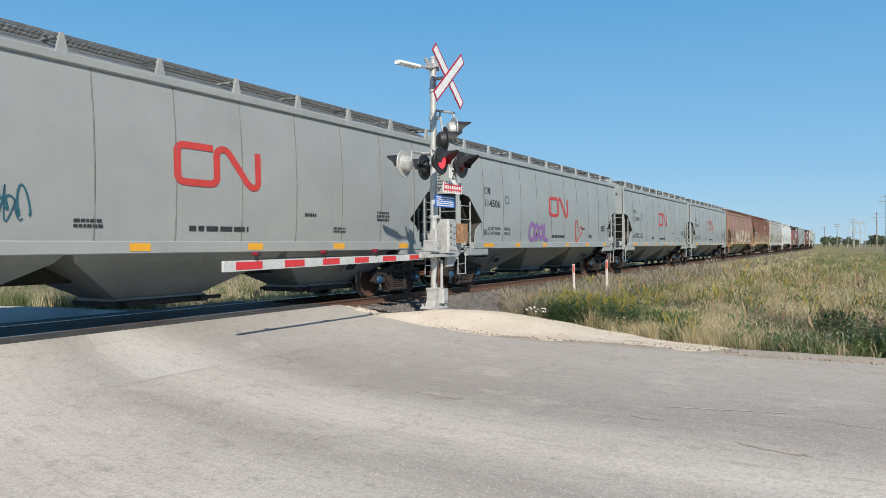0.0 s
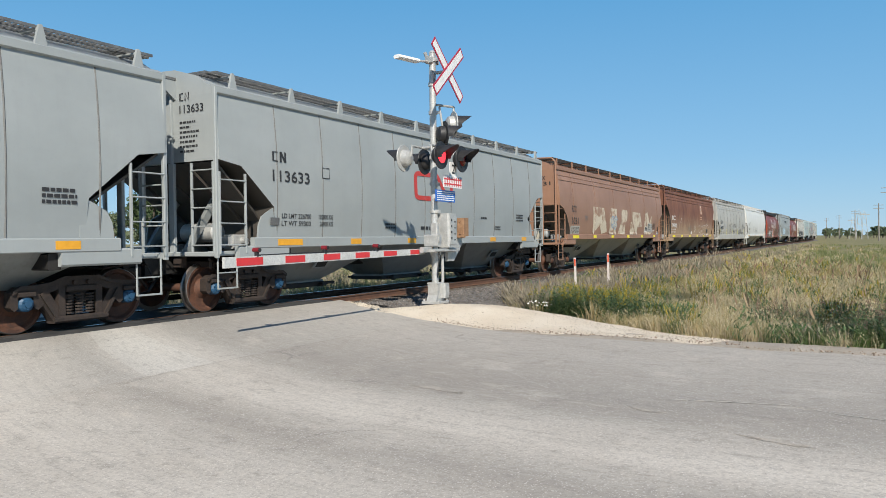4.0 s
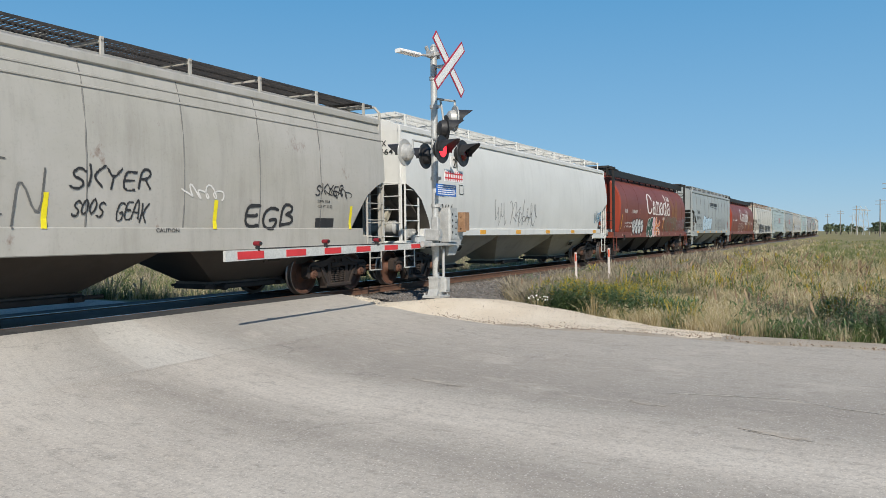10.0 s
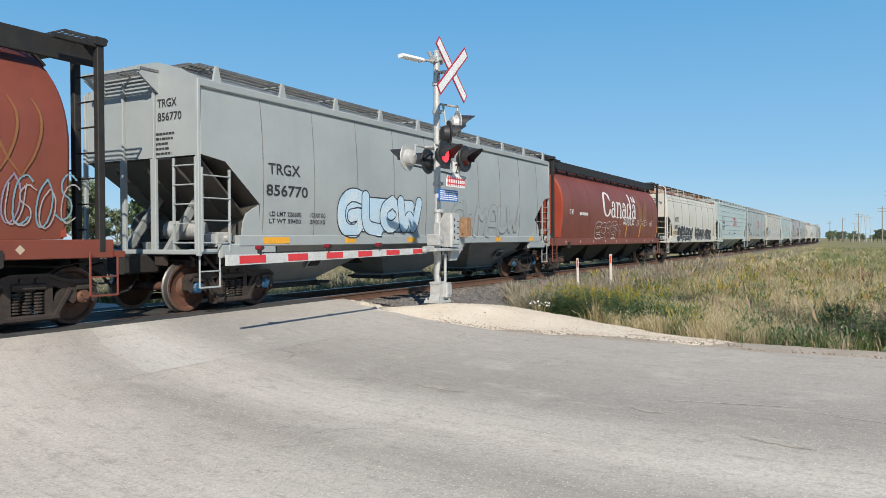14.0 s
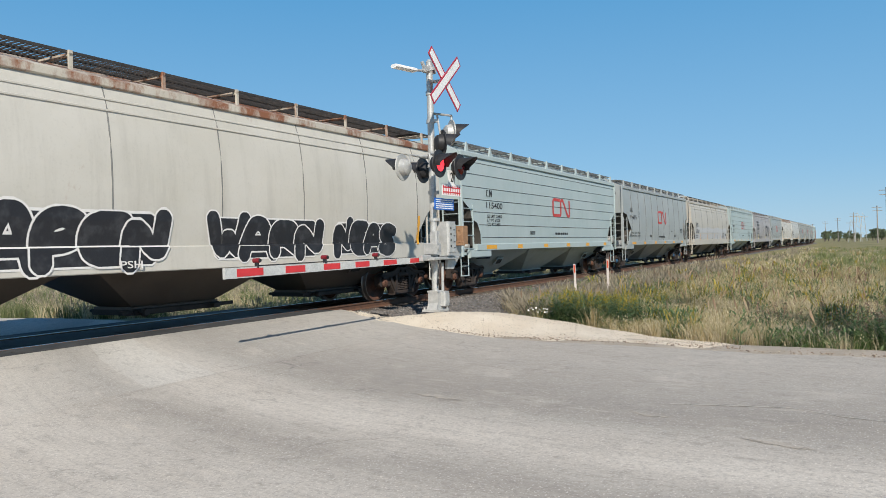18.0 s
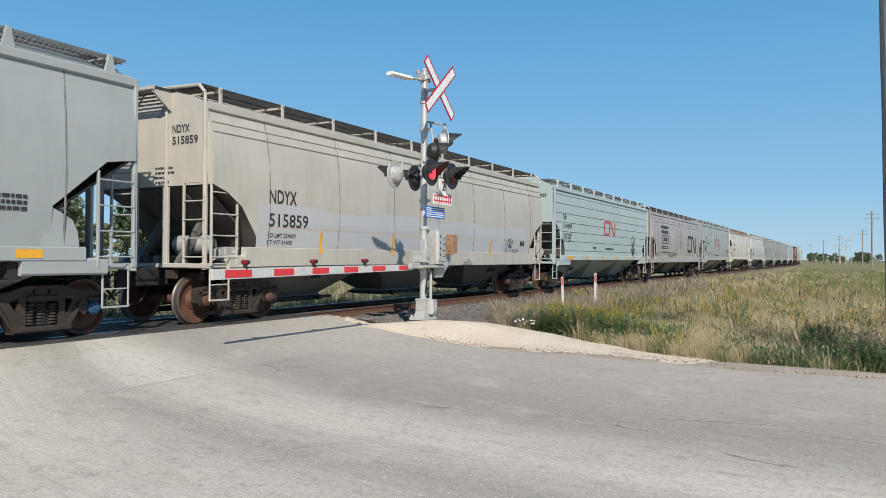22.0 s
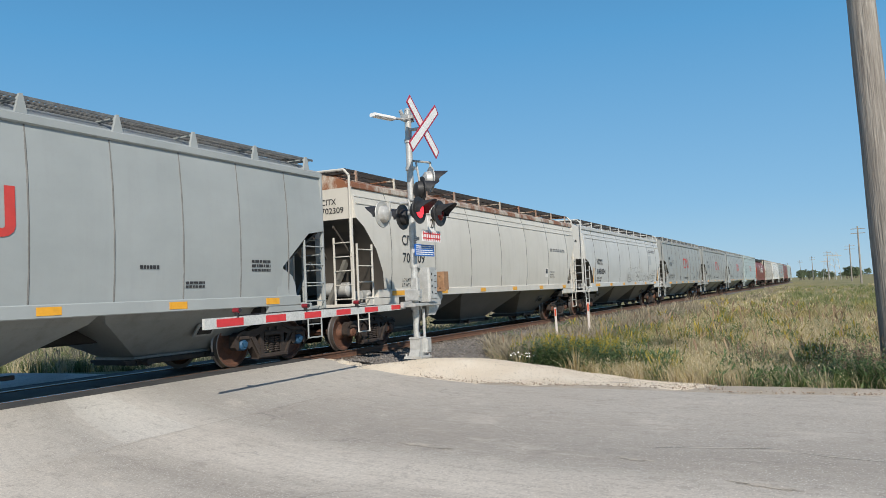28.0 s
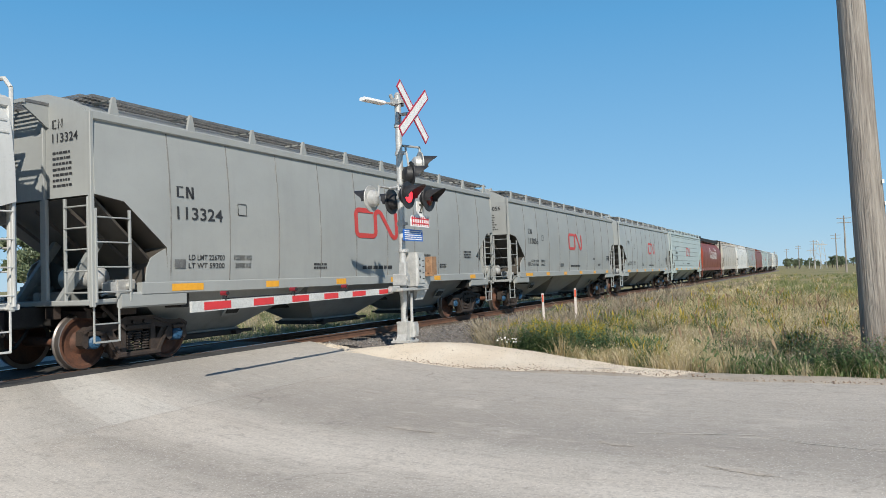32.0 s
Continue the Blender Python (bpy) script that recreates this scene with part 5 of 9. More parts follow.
def hopper_car(label, kind, cut, x0, x1, c0, c1, paint, seams=8, lines=0, roofpaint=None, board="bracket", bays=3, sill_strip=YELLOW, strips=6, gratemat=None, under=None, chord=True):
    """A covered hopper car, near side towards -y, as an Empty on the rails with all its parts. x0..x1: the body; c0..c1: between couplers."""
    lb, pitch = x1 - x0, c1 - c0
    car = tagged(new("hopper_car"), label, "rail car", group="cars of the train")
    key = (kind, cut, round(lb, 1), paint.name, sill_strip is None)
    prof, roof = PROFILES[kind], ROOFS[kind]
    base = prof[0][1]
    roofpaint = roofpaint or paint
    def body():
        c = CUTS[cut]
        st = [(-lb / 2 + d, max(z, base)) for d, z in c]
        st += [(x, base) for x in np.linspace(-lb / 2 + c[-1][0], lb / 2 - c[-1][0], 6)[1:-1]]
        st += [(lb / 2 - d, max(z, base)) for d, z in reversed(c)]
        # slot 1, the underside, takes the colour with shade painted in
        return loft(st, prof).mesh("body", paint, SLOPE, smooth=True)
    part("body", shared(("body",) + key, body), paint, car, "hopper body of welded sheets")
    def roofm():
        st = [(-lb / 2, 0), (-lb / 4, 0), (0, 0), (lb / 4, 0), (lb / 2, 0)]
        return loft(st, roof).mesh("roof", roofpaint, roofpaint, smooth=True)
    part("roof", shared(("roof",) + key + (roofpaint.name,), roofm), roofpaint, car)
    def hatch():
        s = Shape()
        zt = roof[-1][1]
        s.box(-lb / 2 + 0.9, lb / 2 - 0.9, -0.33, 0.33, zt - 0.05, zt + 0.12, 0.05)
        for k in range(8):
            s.box(-lb / 2 + 1.2 + k * (lb - 2.4) / 7.5, -lb / 2 + 1.3 + k * (lb - 2.4) / 7.5, -0.4, 0.4, zt - 0.02, zt + 0.15, 0.01)
        return s.mesh("roof_hatch", roofpaint)
    part("roof_hatch", shared(("hatch",) + key, hatch), roofpaint, car)
    ey, ez = prof[-1]
    if chord:
        def chordm():
            return Shape().prism([(-ey - 0.02, ez - 0.02), (-ey - 0.055, ez + 0.0), (-ey - 0.055, ez + 0.11), (-ey + 0.06, ez + 0.17), (-ey + 0.06, ez - 0.02)], "x", -lb / 2 - 0.02, lb / 2 + 0.02).mesh("top_chord", roofpaint)
        for sy in (0, 180):
            part("top_chord", shared(("chord",) + key, chordm), roofpaint, car, at=pose(0, 0, 0, 0, 0, sy))
    # side sills, with reflective strips on the near one
    sy0 = prof[0][0]
    def sill():
        s = Shape()
        s.box(-lb / 2 + 0.9, lb / 2 - 0.9, -sy0 - 0.045, -sy0 + 0.08, base - (0.36 if kind == "curved" and not sill_strip else 0.15), base + 0.06, 0.015)
        s.box(-lb / 2 + 0.5, -lb / 2 + 1.9, -sy0 - 0.03, -sy0 + 0.10, base - 0.36, base - 0.1, 0.03)
        s.box(lb / 2 - 1.9, lb / 2 - 0.5, -sy0 - 0.03, -sy0 + 0.10, base - 0.36, base - 0.1, 0.03)
        return s.mesh("side_sill", paint)
    for sy in (0, 180):
        part("side_sill", shared(("sill",) + key, sill), paint, car, at=pose(0, 0, 0, 0, 0, sy))
    if sill_strip:
        for k in range(strips):
            w = 0.75 if k == 0 else 0.40
            x = -lb / 2 + 1.55 + k * (lb - 3.6) / (strips - 1)
            if k == strips - 1:
                x = lb / 2 - 2.0
            part("reflective_strip", shared(("strip", w, sill_strip.name, base), lambda: Shape().box(0, w, -0.006, 0, base - 0.105, base + 0.02).mesh("reflective_strip", sill_strip)), sill_strip, car, at=pose(x, -sy0 - 0.045, 0))
    # weld seams: upright ones that follow the side, or long lines
    def seam():
        s = Shape()
        pts = [(side_y(kind, z), z) for z in np.linspace(base + 0.06, ez - 0.01, 8)]
        n = len(pts)
        for y, z in pts:
            s.v += [(-0.020, -(y - 0.004), z), (0, -(y + 0.014), z), (0.020, -(y - 0.004), z)]
        for i in range(n - 1):
            for j in range(2):
                s.f.append((3 * i + j, 3 * i + j + 1, 3 * i + j + 4, 3 * i + j + 3))
                s.m.append(0)
        return s.mesh("seam", BROWN_SEAM if paint is BROWN else SEAM)
    seam_mat = BROWN_SEAM if paint is BROWN else SEAM
    for k in range(seams):
        part("seam", shared(("seam", kind, seam_mat.name), seam), seam_mat, car, at=pose(-lb / 2 + (1.38 + k * 1.87 if kind == "curved" and seams == 8 else 1.55 + k * (lb - 2.8) / max(1, seams - 1)), 0, 0))
    def long_seam(z):
        y = side_y(kind, z)
        cutx = float(np.interp(z, [b for _, b in reversed(CUTS[cut])], [a for a, _ in reversed(CUTS[cut])])) + 0.08
        return Shape().prism([(-(y - 0.01), z - 0.014), (-(y + 0.016), z), (-(y - 0.01), z + 0.014)], "x", -lb / 2 + cutx, lb / 2 - cutx).mesh("long_seam", SEAM)
    for k in range(lines):
        z = FLAT_SEAMS[k]
        part("long_seam", shared(("line", k, lines) + key, lambda: long_seam(z)), SEAM, car)
    if kind == "curved" and paint is not WHITE:
        # pressed ribs under the eaves and a rail across each end
        def eave_rib(z):
            y = side_y(kind, z)
            return Shape().prism([(-(y - 0.02), z - 0.03), (-(y + 0.022), z - 0.012), (-(y + 0.022), z + 0.012), (-(y - 0.02), z + 0.03)], "x", -lb / 2 + 0.06, lb / 2 - 0.06).mesh("eave_rib", paint)
        for z in (3.62, 3.80):
            part("eave_rib", shared(("rib", z) + key, lambda: eave_rib(z)), paint, car)
        for sx in (-1, 1):
            def bent():
                return Shape().pipe([(0, -(ey + 0.03), 2.4), (0, -(ey + 0.03), ez + 0.28), (0, -(ey - 0.12), ez + 0.44), (0, -0.02, ez + 0.47)], 0.032, 7).mesh("end_rail", paint)
            for sy in (0, 180):
                part("end_rail", shared(("endrail", paint.name, ez), bent), paint, car, "bent pipe rail over the end", pose(sx * (lb / 2 + 0.05), 0, 0, 0, 0, sy))
    # hopper bays
    hl = (lb - 2.2) / (2 * bays)
    # default bay colours, with under-car shade mixed into the paint
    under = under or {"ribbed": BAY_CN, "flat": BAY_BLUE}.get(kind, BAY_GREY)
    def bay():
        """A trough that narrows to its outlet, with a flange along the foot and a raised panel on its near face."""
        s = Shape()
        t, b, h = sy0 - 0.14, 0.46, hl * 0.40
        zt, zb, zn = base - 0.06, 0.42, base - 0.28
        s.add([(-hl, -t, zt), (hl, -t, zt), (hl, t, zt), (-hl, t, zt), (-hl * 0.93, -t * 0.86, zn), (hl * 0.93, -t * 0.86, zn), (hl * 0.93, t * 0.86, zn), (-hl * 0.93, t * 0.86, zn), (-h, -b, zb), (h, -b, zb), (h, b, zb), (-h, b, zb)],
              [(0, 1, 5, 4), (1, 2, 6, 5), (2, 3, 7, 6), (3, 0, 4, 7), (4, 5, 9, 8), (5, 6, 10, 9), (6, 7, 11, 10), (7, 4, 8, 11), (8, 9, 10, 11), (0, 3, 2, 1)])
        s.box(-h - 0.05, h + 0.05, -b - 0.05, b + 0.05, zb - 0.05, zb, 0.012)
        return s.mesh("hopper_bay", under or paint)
    def gate():
        s = Shape()
        s.box(-hl * 0.42, hl * 0.42, -0.58, 0.58, 0.27, 0.38, 0.02)
        for q in (-1, 1):
            s.box(q * hl * 0.42 - 0.04, q * hl * 0.42 + 0.30 * q + 0.04, -0.60, -0.52, 0.30, 0.37, 0.012)
        s.tube((-hl * 0.38, -0.74, 0.33), (-hl * 0.38, 0.74, 0.33), 0.03, 8)
        s.lathe([(0.0, -0.80), (0.06, -0.80), (0.075, -0.77), (0.075, -0.70), (0.0, -0.70)], 8, "y", (-hl * 0.38, 0, 0.33))
        s.box(hl * 0.30, hl * 0.36, -0.72, -0.56, 0.28, 0.36, 0.01)
        return s.mesh("outlet_gate", BLACK_STEEL)
    def bay_plate():
        """A small framed plate welded on the sloping face."""
        n = Vector((0, -1, -0.75)).normalized()
        m = Matrix.Translation((0.25, -(sy0 - 0.14) * 0.86 + 0.20, base - 0.52)) @ n.to_track_quat("Z", "Y").to_matrix().to_4x4()
        s = Shape().box(-0.24, 0.24, -0.15, 0.15, 0.0, 0.03, 0.006)
        s.box(-0.17, 0.17, -0.085, 0.085, 0.03, 0.045, 0.0, 1)
        return s.moved(m).mesh("bay_plate", under or paint, UNDER)
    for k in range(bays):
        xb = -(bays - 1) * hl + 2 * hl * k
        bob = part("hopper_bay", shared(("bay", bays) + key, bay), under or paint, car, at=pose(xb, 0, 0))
        part("outlet_gate", shared(("gate", bays) + key, gate), BLACK_STEEL, bob)
        if k % 2 == 0:
            part("bay_plate", shared(("bayplate", under.name, kind), bay_plate), under, bob)
    if kind != "curved":
        part("center_sill", shared(("csill", round(lb, 1)), lambda: Shape().box(-lb / 2 - 0.1, lb / 2 + 0.1, -0.22, 0.22, 0.72, 1.06, 0.03).mesh("center_sill", UNDER)), UNDER, car)
    # walkways along the roof
    gm = gratemat or GRATE
    if board == "bracket":
        gz, g0, g1 = ez + 0.42, 1.02, 1.44
    else:
        gz, g0, g1 = ez + 0.47, 0.55, 1.28
    def walkway():
        return grating(-lb / 2 + 0.1, lb / 2 - 0.1, -g1, -g0, gz).mesh("walkway", gm)
    for sy in (0, 180):
        part("walkway", shared(("walk", board, round(lb, 1), gm.name, gz), walkway), gm, car, at=pose(0, 0, 0, 0, 0, sy))
    def cross():
        return grating(-0.32, 0.32, -1.25, 1.25, gz, 0.09).mesh("end_walkway", gm)
    for sx in (-1, 1):
        part("end_walkway", shared(("cross", board, gm.name, gz), cross), gm, car, at=pose(sx * (lb / 2 - 0.34), 0, 0.012))
    def bracket():
        s = Shape()
        if board == "bracket":
            s.prism([(-0.10, ez + 0.12), (0.10, ez + 0.12), (0.025, gz), (-0.025, gz)], "y", -ey - 0.02, -ey + 0.03)
            s.box(-0.025, 0.025, -ey + 0.0, -g0, gz - 0.075, gz - 0.04)
        else:
            s.box(-0.035, 0.035, -g1 - 0.05, -g1 - 0.01, ez + 0.10, gz, 0.005)
            s.box(-0.03, 0.03, -g1 - 0.05, -0.3, gz - 0.09, gz - 0.045)
        return s.mesh("walkway_bracket", roofpaint)
    nb = 10
    for k in range(nb):
        for sy in (0, 180):
            x = -lb / 2 + 0.45 + k * (lb - 0.9) / (nb - 1)
            part("walkway_bracket", shared(("bracket", board, kind, roofpaint.name), bracket), roofpaint, car, at=pose(x if sy == 0 else -x, 0, 0, 0, 0, sy))
    # corner posts and ladders
    def post():
        return Shape().box(-0.038, 0.038, -0.038, 0.038, 1.05, ez + (0.1 if kind != "curved" or paint is WHITE else 0.0), 0.012).mesh("corner_post", paint)
    for sx in (-1, 1):
        for sy in (-1, 1):
            part("corner_post", shared(("post", paint.name, ez, board), post), paint, car, at=pose(sx * (lb / 2 + 0.02), sy * (ey + 0.02), 0))
        part("side_ladder", shared(("lad", paint.name), lambda: ladder_mesh(1.12, 2.62, 0.66, 4, paint)), paint, car, at=pose(sx * (lb / 2 - 0.02) - (0.66 if sx > 0 else 0), -sy0 - 0.02, 0))
        part("end_ladder", shared(("elad", paint.name), lambda: ladder_mesh(1.12, 2.80, 0.55, 5, paint, "y")), paint, car, at=pose(sx * (lb / 2 + 0.05), -sy0 + 0.06, 0, 0, 0, 0))
    def mid_post():
        s = Shape().box(-0.035, 0.035, -0.07, 0.07, 1.1, CUTS[cut][0][1] - 0.02, 0.010)
        s.box(-0.03, 0.03, -0.025, 0.025, CUTS[cut][0][1] - 0.05, ez + 0.22, 0.008)
        return s.mesh("end_post", paint)
    for sx in (-1, 1):
        for sy in (-0.42, 0.42):
            part("end_post", shared(("endpost", paint.name, ez, cut), mid_post), paint, car, at=pose(sx * (lb / 2 + 0.03), sy, 0))
    def brace():
        s = Shape()
        for sy in (-1, 1):
            s.prism([(-0.02, 1.15), (0.12, 1.15), (1.0, 2.3), (0.92, 2.45)], "y", sy * 0.55 - 0.05, sy * 0.55 + 0.05)
        s.box(0.0, 1.2, -0.07, 0.07, 1.1, 1.3, 0.02)
        return s.mesh("end_brace", under or paint)
    for sx in (-1, 1):
        part("end_brace", shared(("brace", (under or paint).name), brace), under or paint, car, at=pose(sx * (lb / 2 - 0.1), 0, 0, 0, 0, 0 if sx < 0 else 180))
    # the end slope sheet runs down under the body to the first bay
    z0 = CUTS[cut][0][1] - 0.03
    def slope():
        s = Shape()
        rows = [(0.03, z0, ey - 0.06), (1.2, z0 - 0.86, 1.26), (2.35, 1.13, 0.92)]
        for d, z, w in rows:
            s.v += [(d, -w, z), (d, w, z), (d + 0.03, w, z + 0.03), (d + 0.03, -w, z + 0.03)]
        for i in range(2):
            o = 4 * i
            s.f += [(o + j, o + (j + 1) % 4, o + 4 + (j + 1) % 4, o + 4 + j) for j in range(4)]
            s.m += [0] * 4
        s.f += [(0, 1, 2, 3), (8, 9, 10, 11)]
        s.m += [0, 0]
        # stiffeners on its underside
        for y in (-0.8, 0.0, 0.8):
            s.prism([(0.10, z0 - 0.10), (2.2, 1.20), (2.2, 1.13), (0.10, z0 - 0.17)], "y", y - 0.02, y + 0.02)
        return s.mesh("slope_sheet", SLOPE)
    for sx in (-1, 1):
        part("slope_sheet", shared(("slope", cut), slope), SLOPE, car, "slope sheet under the end, coloured dark for shade", pose(sx * lb / 2, 0, 0, 0, 0, 0 if sx < 0 else 180))
    if cut == "ribbed":
        def gusset():
            return Shape().prism([(1.52, 2.03), (1.30, 1.93), (1.12, 1.83), (1.03, 1.66), (0.97, 1.24), (1.60, 1.24), (1.60, 2.03)], "y", -0.015, 0.015).mesh("end_gusset", paint)
        for sx in (-1, 1):
            for sy in (-1, 1):
                part("end_gusset", shared(("gusset", paint.name), gusset), paint, car, at=pose(sx * lb / 2, sy * (sy0 + 0.004), 0, 0, 0, 0 if sx < 0 else 180))
    # crossover platform that stands out from the end
    def crossover():
        s = grating(-0.10, 0.44, -0.52, 1.0, gz - 0.05, 0.07)
        return s.mesh("crossover_platform", gm)
    def cross_bracket():
        s = Shape()
        for y in (-0.50, 0.98):
            s.prism([(-0.02, gz - 0.10), (0.42, gz - 0.10), (0.42, gz - 0.16), (0.0, gz - 0.46), (-0.02, gz - 0.46)], "y", y - 0.02, y + 0.02)
        s.box(0.40, 0.45, -0.54, 1.02, gz - 0.12, gz - 0.05, 0.008)
        return s.mesh("crossover_bracket", roofpaint)
    for sx in (-1, 1):
        turn = 180 if sx < 0 else 0
        fl = Matrix.Diagonal((1, -1 if sx < 0 else 1, 1, 1))
        co = part("crossover_platform", shared(("xover", board, gm.name, gz), crossover), gm, car, at=pose(sx * (lb / 2 + 0.02), 0, 0, 0, 0, turn) @ fl)
        part("crossover_bracket", shared(("xbrack", roofpaint.name, gz), cross_bracket), roofpaint, co)
    running_gear(car, lb, BLUE_CAP if kind == "ribbed" else WHEEL_RUST)
    end_gear(car, lb, pitch, paint)
    return car, lb


def tank_car(label, x0, x1, c0, c1):
    """A cylindrical covered hopper: a round tank with saddle hoppers and black end frames."""
    lb, pitch = x1 - x0, c1 - c0
    car = tagged(new("hopper_car"), label, "rail car", group="cars of the train")
    tl = lb / 2 - 0.95
    half = [(side_y("tank", z), z) for z in np.linspace(SILL_TOP + 0.002, TANK_Z, 9)]
    half += [(RADIUS * math.cos(q), TANK_Z + RADIUS * math.sin(q)) for q in np.linspace(0.0, math.pi / 2, 15)[1:]]
    def tank():
        return loft([(-tl, 0), (-tl / 2, 0), (0, 0), (tl / 2, 0), (tl, 0)], half).mesh("tank", RED, RED, smooth=True)
    part("tank", shared(("tank", round(lb, 1)), tank), RED, car, "round oxide-red tank body")
    def weld():
        s = Shape()
        for y, z in half[:-1]:
            s.v += [(-0.03, -(y - 0.004), z), (0, -(y + 0.008), z), (0.03, -(y - 0.004), z)]
        for i in range(len(half) - 2):
            for j in range(2):
                s.f.append((3 * i + j, 3 * i + j + 1, 3 * i + j + 4, 3 * i + j + 3))
                s.m.append(0)
        return s.mesh("weld_band", RED_DARK)
    for q in range(7):
        part("weld_band", shared("weldband", weld), RED_DARK, car, at=pose(-tl + (q + 0.5) * 2 * tl / 7, 0, 0))
    def head():
        s = Shape()
        ring = [(-y, z) for y, z in half] + [(y, z) for y, z in reversed(half[:-1])]
        n = len(ring)
        for k, x in ((1.0, 0.0), (0.97, 0.06), (0.5, 0.13), (0.02, 0.16)):
            s.v += [(x, y * k, TANK_Z - 0.3 + (z - TANK_Z + 0.3) * k) for y, z in ring]
        for j in range(3):
            for i in range(n):
                s.f.append((j * n + i, j * n + (i + 1) % n, (j + 1) * n + (i + 1) % n, (j + 1) * n + i))
                s.m.append(0)
        return s.mesh("tank_head", RED_END, smooth=True)
    def stiff():
        s = Shape()
        for y in (-0.9, -0.45, 0.45, 0.9):
            h = math.sqrt(RADIUS ** 2 - y * y)
            s.box(0.05, 0.17, y - 0.03, y + 0.03, 1.45, TANK_Z + h - 0.35, 0.01)
        return s.mesh("head_stiffener", RED_END)
    def bulk():
        s = Shape()
        s.prism([(-1.5, 1.38), (1.5, 1.38), (1.42, 2.0), (-1.42, 2.0)], "x", -0.06, 0.02)
        return s.mesh("saddle_plate", RED_END)
    def end_frame():
        s = Shape()
        for y in (-1.42, -0.85, 0.85, 1.42):
            s.box(0.60, 0.72, y - 0.055, y + 0.055, 1.15, 4.46, 0.012)
        s.box(0.55, 0.75, -1.5, 1.5, 4.34, 4.46, 0.012)
        for y in (-1.42, 1.42):
            s.box(-0.1, 0.72, y - 0.04, y + 0.04, 4.30, 4.38, 0.01)
        for z in (1.5, 1.9, 2.3, 2.7, 3.1, 3.5, 3.9):
            s.tube((0.66, -1.42, z), (0.66, -0.85, z), 0.014, 6)
        for z in (1.5, 1.9, 2.3):
            s.tube((0.66, 1.42, z), (0.66, 0.85, z), 0.014, 6)
        s.tube((0.68, -0.85, 2.45), (0.68, 0.85, 2.45), 0.016, 6)
        return s.mesh("end_frame", BLACK_STEEL)
    for sx, turn in ((-1, 180), (1, 0)):
        part("tank_head", shared("tankhead", head), RED_END, car, at=pose(sx * tl, 0, 0, 0, 0, turn))
        part("head_stiffener", shared("stiff", stiff), RED_END, car, at=pose(sx * tl, 0, 0, 0, 0, turn))
        part("saddle_plate", shared("saddle", bulk), RED_END, car, at=pose(sx * (tl + 0.02), 0, 0, 0, 0, turn))
        part("end_frame", shared("endframe", end_frame), BLACK_STEEL, car, "black end frame with ladder rungs", pose(sx * tl, 0, 0, 0, 0, turn))
        part("end_walkway", shared("tankcross", lambda: grating(0.2, 0.95, -1.25, 1.25, 4.52).mesh("end_walkway", GRATE_DARK)), GRATE_DARK, car, at=pose(sx * tl, 0, 0, 0, 0, turn))
    def board():
        return grating(-tl, tl, -1.13, -0.50, 4.395).mesh("walkway", GRATE_DARK)
    def rim():
        s = Shape()
        s.box(-tl - 0.9, tl + 0.9, -1.20, -1.14, 4.06, 4.40, 0.01)
        for k in range(13):
            x = -tl + 0.3 + k * (2 * tl - 0.6) / 12
            s.beam((x, 4.12), (x + 0.24, 3.92), 0.035, 0.05, -1.19)
            s.box(x - 0.03, x + 0.03, -1.15, -0.55, 4.29, 4.345)
        return s.mesh("walkway_rim", BLACK_STEEL)
    for sy in (0, 180):
        part("walkway", shared(("tankwalk", round(lb, 1)), board), GRATE_DARK, car, at=pose(0, 0, 0, 0, 0, sy))
        part("walkway_rim", shared(("tankrim", round(lb, 1)), rim), BLACK_STEEL, car, at=pose(0, 0, 0, 0, 0, sy))
    def hat():
        s = Shape()
        s.box(-tl + 0.6, tl - 0.6, -0.3, 0.3, TANK_Z + RADIUS - 0.08, TANK_Z + RADIUS + 0.10, 0.04)
        return s.mesh("roof_hatch", RED)
    part("roof_hatch", shared(("tankhatch", round(lb, 1)), hat), RED, car)
    def sill():
        s = Shape()
        s.box(-lb / 2 + 0.1, lb / 2 - 0.1, -1.472, -1.20, 1.06, SILL_TOP, 0.012)
        for k in range(9):
            x = -lb / 2 + 1.6 + k * (lb - 3.2) / 8
            s.prism([(x - 0.07, 1.2), (x, 1.13), (x + 0.07, 1.2), (x, 1.27)], "y", -1.476, -1.46, 1)
        return s.mesh("side_sill", RED, SILL_DIAMOND)
    for sy in (0, 180):
        part("side_sill", shared(("tanksill", round(lb, 1)), sill), RED, car, at=pose(0, 0, 0, 0, 0, sy))
    hl = (lb - 4.4) / 8
    def bay():
        s = Shape()
        t, b, h = 1.15, 0.55, hl * 0.42
        zt, zb = 1.40, 0.38
        s.add([(-hl, -t, zt), (hl, -t, zt), (hl, t, zt), (-hl, t, zt), (-hl, -t, 1.1), (hl, -t, 1.1), (hl, t, 1.1), (-hl, t, 1.1), (-h, -b, zb), (h, -b, zb), (h, b, zb), (-h, b, zb)],
              [(0, 1, 5, 4), (2, 3, 7, 6), (1, 2, 6, 5), (3, 0, 4, 7), (4, 5, 9, 8), (5, 6, 10, 9), (6, 7, 11, 10), (7, 4, 8, 11), (8, 9, 10, 11), (0, 3, 2, 1)])
        return s.mesh("hopper_bay", BLACK_STEEL)
